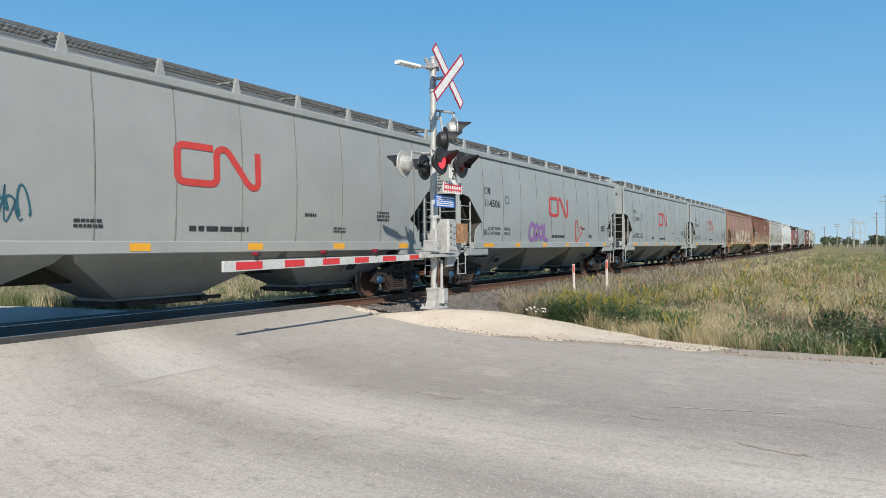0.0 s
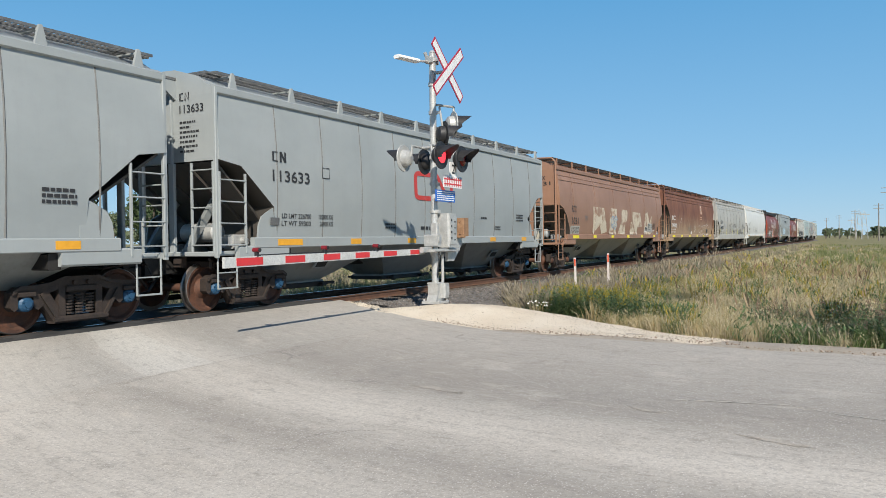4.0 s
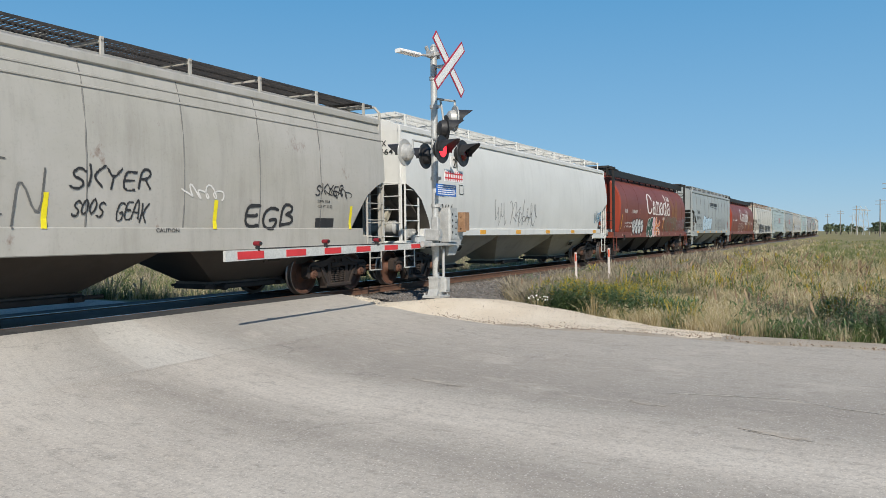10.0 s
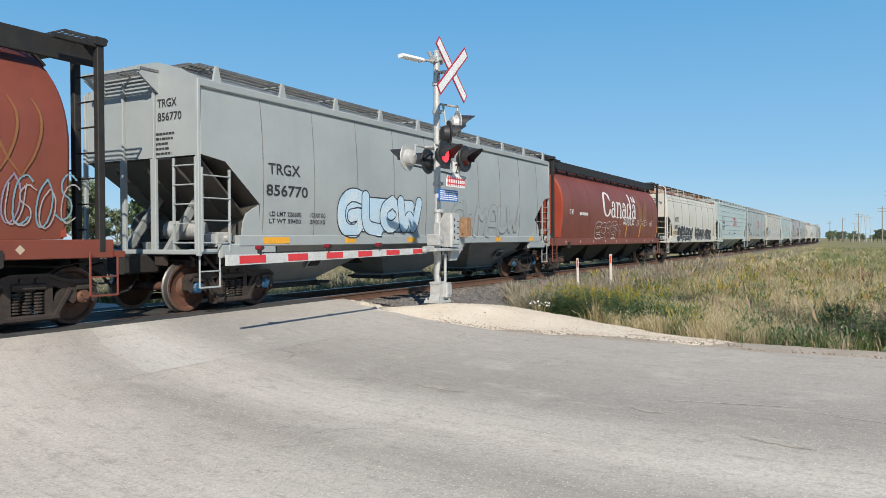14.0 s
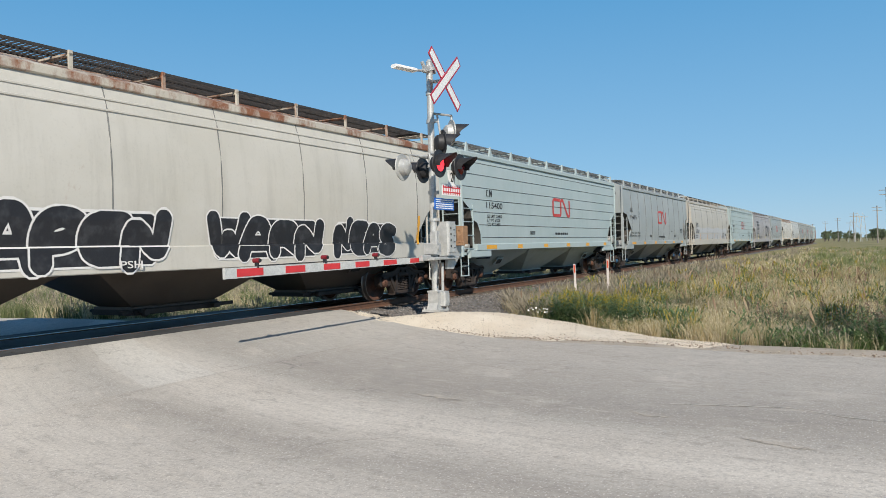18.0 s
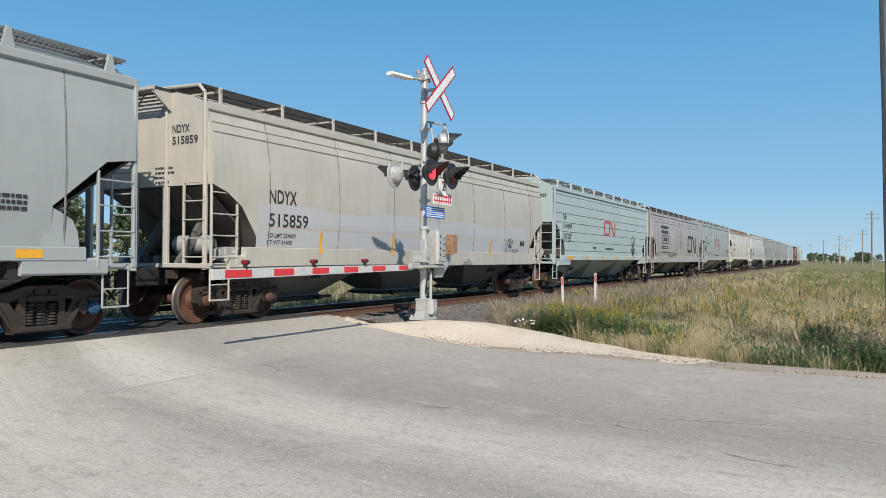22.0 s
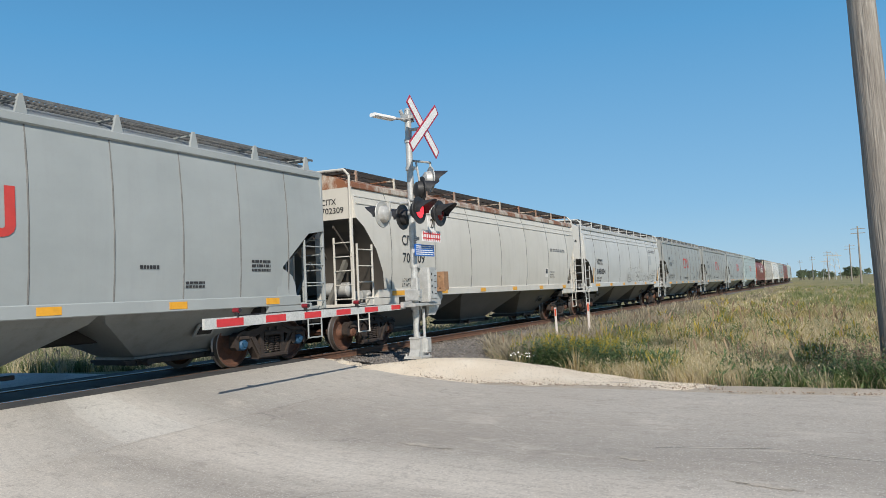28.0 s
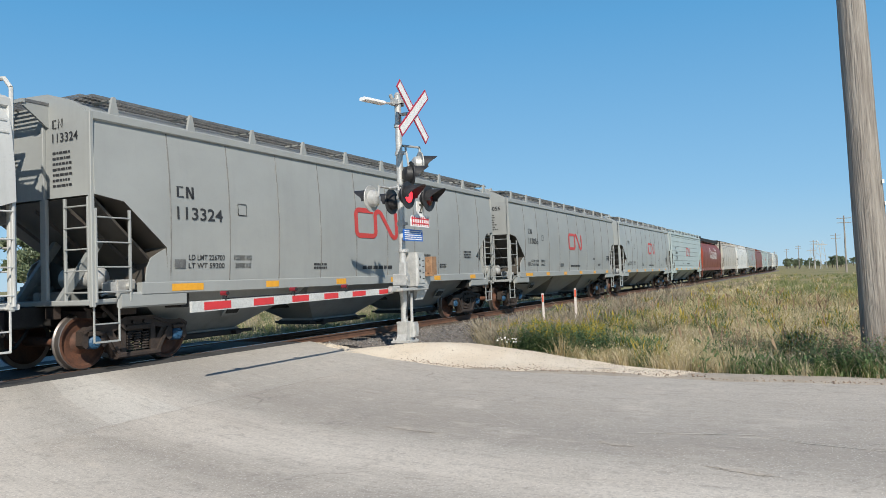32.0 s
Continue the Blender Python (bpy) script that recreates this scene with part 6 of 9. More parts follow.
    def gate():
        s = Shape()
        s.box(-hl * 0.40, hl * 0.40, -0.56, 0.56, 0.28, 0.39, 0.02)
        s.box(-hl * 0.40 - 0.62, -hl * 0.40, -0.62, -0.54, 0.31, 0.38, 0.012)
        s.box(-hl * 0.40 - 0.66, -hl * 0.40 - 0.54, -0.66, -0.50, 0.27, 0.42, 0.012)
        s.box(-hl * 0.40 - 0.2, -hl * 0.40 - 0.12, -0.66, -0.50, 0.27, 0.44, 0.012)
        s.tube((0, -0.8, 0.34), (0, 0.8, 0.34), 0.035, 8)
        s.lathe([(0.0, -0.84), (0.06, -0.84), (0.075, -0.80), (0.075, -0.74), (0.0, -0.74)], 8, "y", (0, 0, 0.34))
        return s.mesh("outlet_gate", BLACK_STEEL)
    for k in range(4):
        bob = part("hopper_bay", shared(("tankbay", round(lb, 1)), bay), BLACK_STEEL, car, at=pose(-3 * hl + 2 * hl * k, 0, 0))
        part("outlet_gate", shared(("tankgate", round(lb, 1)), gate), BLACK_STEEL, bob)
    running_gear(car, lb)
    end_gear(car, lb, pitch, RED, True)
    return car, lb


# ---- the crossing signal ----
MAST = (13.04, 7.42)


def crossing_signal():
    mx, my = MAST
    top = tagged(new("crossing_signal"), "silver level-crossing mast with red flashing lamps and crossbuck", "crossing signal")
    top.matrix_basis = pose(mx, my, 0.03)
    s = Shape()
    s.box(-0.20, 0.20, -0.20, 0.20, 0.03, 0.08, 0.01)
    s.prism([(-0.17, 0.08), (0.17, 0.08), (0.105, 0.20), (0.105, 0.44), (-0.105, 0.44), (-0.105, 0.20)], "y", -0.11, 0.11)
    s.box(-0.12, 0.12, -0.12, 0.12, 0.41, 0.45, 0.015)
    s.box(0.02, 0.22, -0.20, -0.08, 0.14, 0.43, 0.02)
    s.box(0.05, 0.19, -0.215, -0.20, 0.18, 0.39, 0.0)
    for ax in (-0.165, 0.165):
        for ay in (-0.165, 0.165):
            s.tube((ax, ay, 0.07), (ax, ay, 0.12), 0.018, 6)
    part("junction_base", s, ALU, top, "cast aluminium junction box base")
    s = Shape()
    s.tube((0, 0, 0.4), (0, 0, 5.0), 0.068, 16)
    s.tube((0, 0, 5.0), (0, 0, 5.05), 0.074, 16, 0.04)
    part("mast", s, SILVER, top, smooth=True)
    clamp = Shape().lathe([(0.07, -0.035), (0.088, -0.035), (0.088, 0.035), (0.07, 0.035)], 16, "z").box(-0.03, 0.03, -0.13, -0.08, -0.03, 0.03).mesh("mast_clamp", ALU)
    for z in (1.02, 1.86, 2.4, 2.93, 3.82, 4.38, 4.86):
        part("mast_clamp", clamp, ALU, top, at=pose(0, 0, z))
    s = Shape()
    s.tube((0.13, -0.10, 0.44), (0.13, -0.10, 1.0), 0.03, 10)
    part("conduit", s, ALU, top)
    s = Shape()
    s.pipe([(-0.05, -0.12, 1.15), (-0.14, -0.18, 0.95), (-0.16, -0.16, 0.72), (-0.07, -0.1, 0.55)], 0.012)
    part("cable", s, SIGNAL_BLACK, top)

    # crossbuck: two crossed boards with a border
    cb = part("crossbuck", Shape().box(-0.06, 0.06, -0.36, -0.07, 4.58, 4.62).mesh("crossbuck", ALU), ALU, top, "white crossbuck boards with a dark red border")
    for k, a in enumerate((-50, 50)):
        m = pose(-0.10, -0.40 - 0.02 * k, 4.58, 0, a, 0)
        part("board_border", Shape().box(-0.11, 0.11, -0.006, 0.006, -0.74, 0.74), CROSS_RED, cb, at=m)
        part("board_face", Shape().box(-0.075, 0.075, -0.0095, -0.0045, -0.705, 0.705), SIGN_WHITE, cb, at=m)

    def lamp(x, y, z, face, lit, tone=SIGNAL_BLACK):
        """A flashing lamp: round background, housing, lens and hood; face: degrees from -y."""
        m = pose(x, y, z, 0, 0, face)
        b = part("lamp_housing", Shape().lathe([(0.0, 0.17), (0.09, 0.165), (0.15, 0.12), (0.17, 0.05), (0.17, -0.02), (0.0, -0.02)], 24).mesh("lamp_housing", tone, smooth=True), tone, top, "signal lamp housing", m)
        part("background_disc", Shape().lathe([(0.15, 0.012), (0.262, 0.012), (0.268, 0.0), (0.262, -0.012), (0.15, -0.012)], 28), tone if tone is not ALU else ALU, b)
        part("lens", Shape().lathe([(0.0, -0.05), (0.08, -0.045), (0.135, -0.03), (0.152, -0.018), (0.152, 0.0)], 24).mesh("lens", LIT_RED if lit else DARK_RED, smooth=True), LIT_RED if lit else DARK_RED, b, "glowing red lens" if lit else "dark unlit red lens")
        s = Shape()
        n = 16
        for i in range(n + 1):
            a = radians(-18 + 216 * i / n)
            top_out = 0.12 + 0.26 * max(0.0, math.sin(a))
            for r in (0.172, 0.180):
                s.v += [(r * math.cos(a), -0.01, r * math.sin(a)), (r * math.cos(a) * 1.02, -top_out, r * math.sin(a) * 1.02)]
        for i in range(n):
            o = 4 * i
            s.f += [(o, o + 1, o + 5, o + 4), (o + 2, o + 6, o + 7, o + 3), (o + 1, o + 3, o + 7, o + 5)]
            s.m += [0, 0, 0]
        part("hood", s, SIGNAL_BLACK, b, smooth=True)

    # pair towards the road, pair the other way, pair for the side road
    lamp(-0.45, -0.42, 2.91, 0, True)
    lamp(0.41, -0.42, 2.91, 0, False)
    lamp(-0.39, 0.45, 2.91, 180, False, ALU)
    lamp(0.41, 0.45, 2.91, 180, False)
    lamp(0.45, -0.22, 3.63, 47, False, ALU)
    lamp(0.06, -0.22, 3.38, 47, False)
    s = Shape()
    s.tube((-0.46, -0.2, 3.12), (0.42, -0.2, 3.12), 0.028, 10)
    s.tube((0, -0.07, 3.12), (0, -0.22, 3.12), 0.03, 10)
    for x in (-0.45, 0.41):
        s.tube((x, -0.2, 3.12), (x, -0.24, 2.98), 0.024, 8)
        s.tube((x, -0.24, 2.98), (x, -0.30, 2.95), 0.03, 8)
    part("lamp_arm", s, ALU, top, "crossarm that carries the lamps")
    s = Shape()
    s.tube((-0.41, 0.26, 3.14), (0.43, 0.26, 3.14), 0.022, 10)
    s.tube((0, 0.07, 3.14), (0, 0.28, 3.14), 0.026, 10)
    for x in (-0.39, 0.41):
        s.tube((x, 0.26, 3.14), (x, 0.28, 2.95), 0.022, 8)
        s.tube((x, 0.28, 2.95), (x, 0.32, 2.93), 0.03, 8)
    part("lamp_arm", s, ALU, top, "crossarm that carries the lamps")
    s = Shape()
    s.pipe([(0.05, -0.05, 3.98), (0.47, -0.22, 3.98), (0.47, -0.20, 3.66)], 0.024, 8)
    s.pipe([(0.12, -0.08, 3.95), (0.10, -0.18, 3.42)], 0.022, 8)
    part("lamp_arm", s, ALU, top, "bent bracket that carries the lamps")
    # small floodlight at the top
    fl = part("floodlight", Shape().box(-0.08, 0.08, 0.42, 0.98, 4.74, 4.81, 0.02).mesh("floodlight", SIGN_WHITE), SIGN_WHITE, top, "small white floodlight on a bracket", pose(0, 0, 0, 0, 0, 76))
    s = Shape()
    s.tube((0, 0.05, 4.82), (0, 0.46, 4.78), 0.025, 8)
    s.box(-0.07, 0.07, -0.12, 0.14, 4.78, 4.92, 0.02)
    s.tube((0, -0.05, 4.9), (0.0, -0.05, 5.02), 0.05, 10)
    s.tube((0.05, 0.1, 4.9), (0.05, 0.16, 5.0), 0.035, 8)
    part("floodlight_bracket", s, ALU, fl)
    # signs below the lamps
    s = Shape()
    s.box(0.12, 0.40, -0.30, -0.285, 2.50, 2.84)
    pl = part("tracks_sign", s, SIGN_WHITE, top, "white plate with a red track symbol")
    part("sign_plate", Shape().box(-0.15, 0.62, -0.305, -0.29, 2.33, 2.56, 0.0), SIGN_WHITE, pl)
    s = Shape()
    s.box(-0.13, 0.60, -0.309, -0.306, 2.385, 2.41)
    s.box(-0.13, 0.60, -0.309, -0.306, 2.48, 2.505)
    for k in range(8):
        s.box(-0.11 + k * 0.095, -0.085 + k * 0.095, -0.3095, -0.3065, 2.35, 2.535)
    part("track_symbol", s, SIGN_RED, pl)
    v, f = letters("2")
    s = Shape().add([(0.20 + a * 0.12, -0.3035, 2.61 + b * 0.19) for a, b in v], f)
    part("numeral", s, STENCIL, pl, "black numeral 2")
    bl = part("notice_plate", Shape().box(-0.26, 0.53, -0.19, -0.175, 2.05, 2.28, 0.0), SIGN_BLUE, top, "blue notice plate with white lines of text")
    for k in range(5):
        s = Shape()
        u = -0.22
        while u < 0.44:
            w = random.uniform(0.05, 0.14)
            s.box(u, min(0.50, u + w), -0.1935, -0.1905, 2.075 + k * 0.04, 2.095 + k * 0.04)
            u += w + 0.014
        part("text_line", s, SIGN_WHITE, bl)
    # gate machine
    gm = part("gate_machine", Shape().box(0.08, 0.42, -0.28, 0.12, 1.14, 1.82, 0.03).mesh("gate_machine", ALU), ALU, top, "cast gate machine housing bolted to the mast")
    part("machine_door", Shape().box(0.12, 0.38, -0.296, -0.278, 1.20, 1.76, 0.0), SILVER, gm)
    for k in range(4):
        part("label_bar", Shape().box(0.15, 0.19, -0.302, -0.294, 1.30 + k * 0.12, 1.35 + k * 0.12), STENCIL, gm)
        part("label_bar", Shape().box(0.28, 0.35, -0.300, -0.294, 1.28 + k * 0.12, 1.30 + k * 0.12), STENCIL, gm)
    s = Shape()
    s.prism([(0.34, 0.86), (0.62, 0.86), (0.98, 1.20), (0.98, 1.60), (0.80, 1.60), (0.74, 1.30), (0.40, 1.18)], "y", -0.10, -0.04)
    part("counterweight_arm", s, ALU, gm, "grey counterweight arm plate")
    s = Shape()
    s.box(0.72, 0.95, -0.28, -0.12, 1.36, 1.74, 0.012)
    s.box(0.70, 0.76, -0.30, -0.10, 1.33, 1.42, 0.01)
    s.tube((0.70, -0.2, 1.40), (1.02, -0.2, 1.40), 0.02, 8)
    s.tube((0.70, -0.2, 1.66), (1.0, -0.2, 1.66), 0.015, 8)
    part("counterweight", s, WOOD_BLOCK, gm, "stacked brown counterweights")
    s = Shape()
    s.box(-0.42, 0.62, -0.24, 0.20, 1.06, 1.12, 0.01)
    s.box(-0.62, -0.30, -0.10, -0.02, 1.05, 1.16, 0.01)
    part("machine_bracket", s, ALU, gm)
    s = Shape()
    s.box(-0.24, -0.08, -0.20, 0.10, 1.16, 1.40, 0.02)
    s.box(-0.22, -0.10, -0.18, -0.02, 1.40, 1.62, 0.02)
    s.tube((-0.16, -0.22, 1.3), (-0.16, -0.16, 1.3), 0.06, 10)
    part("arm_adapter", s, ALU, gm)
    # the lowered arm across the road, tapered, striped red and white
    x0, x1 = -0.35, -5.64
    def zc(x):
        return 1.072 + 0.0095 * (x - x0)
    def hh(x):
        return 0.054 + 0.020 * (x - x0) / (x1 - x0)
    arm = part("gate_arm", Shape().prism([(x0, zc(x0) - hh(x0)), (x1, zc(x1) - hh(x1)), (x1, zc(x1) + hh(x1)), (x0, zc(x0) + hh(x0))], "y", 0.03, 0.075).mesh("gate_arm", ARM_WHITE), ARM_WHITE, top, "lowered white gate arm with red stripes")
    for a, b in ((-5.42, -4.90), (-4.42, -3.97), (-3.51, -3.08), (-2.65, -2.24), (-1.79, -1.36), (-0.88, -0.56)):
        part("red_stripe", Shape().prism([(a, zc(a) - hh(a) * 0.74), (b, zc(b) - hh(b) * 0.74), (b, zc(b) + hh(b) * 0.74), (a, zc(a) + hh(a) * 0.74)], "y", 0.025, 0.032), SIGN_RED, arm)
    for x in (-5.0, -3.45, -2.0):
        s = Shape()
        s.tube((0, -0.03, 0.085), (0, 0.08, 0.085), 0.034, 12)
        s.tube((0, -0.045, 0.085), (0, -0.03, 0.085), 0.026, 12, slot=1)
        s.box(-0.018, 0.018, 0.0, 0.05, -0.02, 0.06, 0.0, 1)
        s.box(0.0, 0.07, 0.01, 0.04, -0.01, 0.015, 0.0, 1)
        part("arm_lamp", s, (LAMP_RED, SIGNAL_BLACK), arm, "small red lamp on the gate arm", pose(x, 0.03, zc(x) + hh(x)))
    s = Shape()
    s.pipe([(-5.0, 0.06, zc(-5.0) + hh(-5.0) + 0.012), (-3.5, 0.06, zc(-3.5) + hh(-3.5) + 0.016), (-2.0, 0.06, zc(-2) + hh(-2) + 0.012), (-0.4, 0.06, zc(-0.4) + 0.05)], 0.009)
    part("lamp_cable", s, SIGNAL_BLACK, arm)
    return top


def utility_pole(x, y, h, r, lean=0.0, arms=0, tip=0.0, label="tall weathered wooden utility pole"):
    z = ground_z(x, y) - 0.3
    p = tagged(new("utility_pole"), label, "utility pole", group="poles along the line" if arms else "")
    p.matrix_basis = pose(x, y, z, tip, lean, 0)
    s = Shape()
    n = 20 if not arms else 7
    prof = []
    for k in range(13):
        t = k / 12
        prof.append((r * (1 - 0.35 * t) * (1 + 0.02 * math.sin(k * 2.3)), t * (h + 0.3)))
    prof.append((0.0, h + 0.3))
    s.lathe(prof, n, "z")
    part("shaft", s, POLE_WOOD, p, smooth=True)
    for k in range(arms):
        zz = h - 0.3 - 0.9 * k
        part("crossarm", Shape().box(-0.06, 0.06, -1.3, 1.3, zz, zz + 0.13, 0.01), POLE_WOOD, p)
    return p


POST_WHITE = mottled("weathered_white_stake", (0.62, 0.56, 0.52), (0.50, 0.44, 0.40), rough=0.7, scale=4.0)


def marker_post(x, y, h, label):
    z = ground_z(x, y) - 0.2
    p = tagged(new("marker_post"), label, "marker post", group="marker posts by the track")
    p.matrix_basis = pose(x, y, z, 0, random.uniform(-1.5, 1.5), -72)
    part("stake", Shape().box(-0.036, 0.036, -0.014, 0.014, 0, h + 0.2, 0.006), POST_WHITE, p)
    part("orange_band", Shape().box(-0.024, 0.024, -0.019, -0.0145, h - 0.06, h + 0.16), plain("orange_reflector", (0.55, 0.07, 0.025), 0.5), p)


crossing_signal()
tele = utility_pole(13.9, -0.86, 10.5, 0.26, -2.2, tip=-1.6)
for z, a in ((3.4, -2.0), (3.05, -1.85), (2.2, -2.2), (1.3, -1.9)):
    part("tag_plate", Shape().box(0.25 * math.cos(a) - 0.03, 0.25 * math.cos(a) + 0.03, 0.25 * math.sin(a) - 0.02, 0.25 * math.sin(a) + 0.01, z, z + 0.06), SIGN_WHITE, tele, "small pale tag nailed to the pole")
for x, y, h in ((172, -4.9, 11.5), (244, -4.6, 10.5), (318, 1.6, 11.0), (390, 8.4, 11.0), (460, 16.0, 11.0), (540, 26.0, 11.0)):
    utility_pole(x, y, h, 0.2, random.uniform(-1.0, 1.0), 2, 0.0, "far wooden utility pole with crossarms")
marker_post(22.0, 7.58, 1.28, "white marker stake with an orange reflector band in the weeds")
marker_post(22.0, 6.58, 1.42, "white marker stake with an orange reflector band in the weeds")


# ---- the cars, from the one that passes first ----
SPEED = 11.05
TRAIN = []
GREEN_FILL = plain("dark_green_spray", (0.012, 0.07, 0.05), 0.5)
PINK_FILL = plain("pink_spray", (0.72, 0.40, 0.42), 0.5)
ORANGE_FILL = plain("orange_spray", (0.70, 0.22, 0.06), 0.5)
PALE_FILL = plain("pale_spray", (0.66, 0.66, 0.64), 0.5)
BLACK_FILL = plain("black_spray", (0.022, 0.022, 0.026), 0.5)
BLUE_FILL = plain("blue_spray", (0.08, 0.34, 0.58), 0.5)
PURPLE_FILL = plain("purple_spray", (0.26, 0.12, 0.36), 0.5)
GREY_LINE = plain("thin_grey_spray", (0.20, 0.20, 0.20), 0.6)
TEAL_LINE = plain("teal_spray", (0.02, 0.10, 0.14), 0.6)
PEACH = plain("faded_orange_paint", (0.62, 0.36, 0.22), 0.6)
SEED_GREY = plain("dull_grey_spray", (0.36, 0.33, 0.33), 0.6)
CYAN_DULL = plain("dull_blue_spray", (0.16, 0.30, 0.36), 0.6)
PALE_STREAK = mottled("streaky_pale_spray", (0.66, 0.66, 0.65), (0.36, 0.36, 0.37), rough=0.5, scale=4.0, lo=0.45, hi=0.8, stretch=(0.6, 0.6, 3.0))
ICE_STREAK = mottled("streaky_ice_blue_spray", (0.44, 0.62, 0.76), (0.62, 0.70, 0.74), rough=0.5, scale=2.0)
LILAC_FILL = plain("violet_grey_spray", (0.26, 0.22, 0.30), 0.5)
BLACK_STREAK = mottled("streaky_black_spray", (0.018, 0.018, 0.021), (0.07, 0.07, 0.075), rough=0.5, scale=5.0, lo=0.5, hi=0.8)
OLIVE_FILL = plain("olive_spray", (0.16, 0.10, 0.06), 0.6)
FADED_PATCH = mottled("faded_cream_patch", (0.60, 0.53, 0.41), (0.30, 0.175, 0.115), rough=0.6, scale=2.4, lo=0.48, hi=0.62, third=(0.42, 0.30, 0.20))


def enrol(made, x0, x1, c0, c1, ref=None):
    """Adds a car to the train; its marks are placed from ref, or from its end."""
    car, lb = made
    TRAIN.append((car, (x0 + x1) / 2))
    return car, -lb / 2 + (0.0 if ref is None else ref - x0)


def block_mark(car, kind, x, z, mat=STENCIL, w=0.42, h=0.21):
    """Two heavy initials of the owner as plain blocks."""
    va, fa = stroke([(0.40, 0.92), (0.08, 0.92), (0.08, 0.08), (0.40, 0.08)], 0.13)
    vb, fb = [(0.54, 0), (0.67, 0), (0.67, 1), (0.54, 1), (0.87, 0), (1.0, 0), (1.0, 1), (0.87, 1), (0.54, 1), (0.69, 1), (1.0, 0), (0.85, 0)], [(0, 1, 2, 3), (4, 5, 6, 7), (8, 11, 10, 9)]
    v, f = va + vb, fa + [tuple(i + len(va) for i in q) for q in fb]
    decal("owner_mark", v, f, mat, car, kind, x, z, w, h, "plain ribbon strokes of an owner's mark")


def end_block(car, lb, y0, z, w=0.26, h=0.15):
    """The owner's two heavy initials on the leading end, as plain strokes."""
    v, f = stroke([(0.40, 0.92), (0.08, 0.92), (0.08, 0.08), (0.40, 0.08)], 0.15)
    v2, f2 = stroke([(0.60, 0.0), (0.60, 1.0), (0.94, 0.0), (0.94, 1.0)], 0.13)
    s = Shape().add([(-lb / 2 - 0.012, y0 - a * w, z + b * h) for a, b in v], f)
    s.add([(-lb / 2 - 0.013, y0 - a * w, z + b * h) for a, b in v2], f2)
    part("owner_mark", s, STENCIL, car, "small end mark of the owner")


def grey_car(x0, x1, c0, c1, number, paint=CN_GREY, mark_x=7.75, shift=0.0):
    car, e = enrol(hopper_car("grey covered hopper car with a red ribbon mark and ribbed sides", "ribbed", "ribbed", x0, x1, c0, c1, paint, seams=10, bays=3), x0, x1, c0, c1, x0 + shift)
    k = "ribbed"
    end_bars(STENCIL, car, x1 - x0, -0.62, 3.56, 0.50, 7)
    end_block(car, x1 - x0, -0.62, 3.98)
    block_mark(car, k, e + 1.85, 2.92)
    if number:
        end_lettering(number, STENCIL, car, x1 - x0, -0.62, 3.75, 0.62, 0.15)
        lettering(number, STENCIL, car, k, e + 1.85, 2.53, 1.14, 0.23)
    lettering("LD LMT 226700", STENCIL, car, k, e + 2.12, 1.80, 0.92, 0.10)
    lettering("LT WT 59300", STENCIL, car, k, e + 2.12, 1.65, 0.92, 0.10)
    lettering("102800 KG", STENCIL, car, k, e + 3.30, 1.80, 0.50, 0.10)
    lettering("26900 KG", STENCIL, car, k, e + 3.34, 1.65, 0.46, 0.10)
    decal("route_card_holder", *SQUARE, GRATE, car, k, e + 1.78, 1.66, 0.26, 0.15, "small steel card holder", 0, 0.02)
    fr = stroke([(0.04, 0.04), (0.96, 0.04), (0.96, 0.96), (0.04, 0.96), (0.04, 0.02)], 0.08)
    decal("plate_outline", *fr, STENCIL, car, k, e + 3.42, 2.68, 0.26, 0.24, "small stencilled square")
    ribbon_mark(LOGO_RED, car, k, e + mark_x, 2.38, 2.15, 0.76)
    bars(STENCIL, car, k, e + mark_x + 0.35, 1.60, 1.45, 0.14, 1, "line of black stencilled address")
    bars(STENCIL, car, k, e + 5.9, 1.62, 0.5, 0.16)
    bars(STENCIL, car, k, e + 12.2, 1.62, 0.45, 0.14)
    bars(STENCIL, car, k, e + 13.9, 1.92, 0.55, 0.26, 3)
    bars(STENCIL, car, k, e + 11.2, 1.95, 0.4, 0.1, 1)
    return car, e


def pale_blue_car(x0, x1, c0, c1, number, mark_x=7.2, text_x=1.65):
    car, e = enrol(hopper_car("pale blue-grey covered hopper car with long seams and a red mark", "flat", "flat", x0, x1, c0, c1, CN_BLUE, seams=0, lines=7, bays=3), x0, x1, c0, c1)
    k = "flat"
    block_mark(car, k, e + text_x, 2.90)
    end_lettering(number, STENCIL, car, -2 * e, -0.62, 3.75, 0.62, 0.15)
    end_bars(STENCIL, car, -2 * e, -0.2, 3.1, 0.5, 4)
    lettering(number, STENCIL, car, k, e + text_x, 2.53, 1.2, 0.20)
    lettering("LD LMT 224800", STENCIL, car, k, e + text_x + 0.05, 2.24, 1.1, 0.10)
    lettering("LT WT 61200", STENCIL, car, k, e + text_x + 0.05, 2.11, 0.95, 0.10)
    lettering("CU FT 5459", STENCIL, car, k, e + text_x + 0.05, 1.98, 0.95, 0.10)
    ribbon_mark(LOGO_RED, car, k, e + mark_x, 2.40, 2.0, 0.72)
    bars(STENCIL, car, k, e + mark_x + 0.25, 1.72, 1.4, 0.13, 1, "line of black stencilled address")
    bars(STENCIL, car, k, e + 5.2, 1.72, 0.45, 0.14)
    return car, e


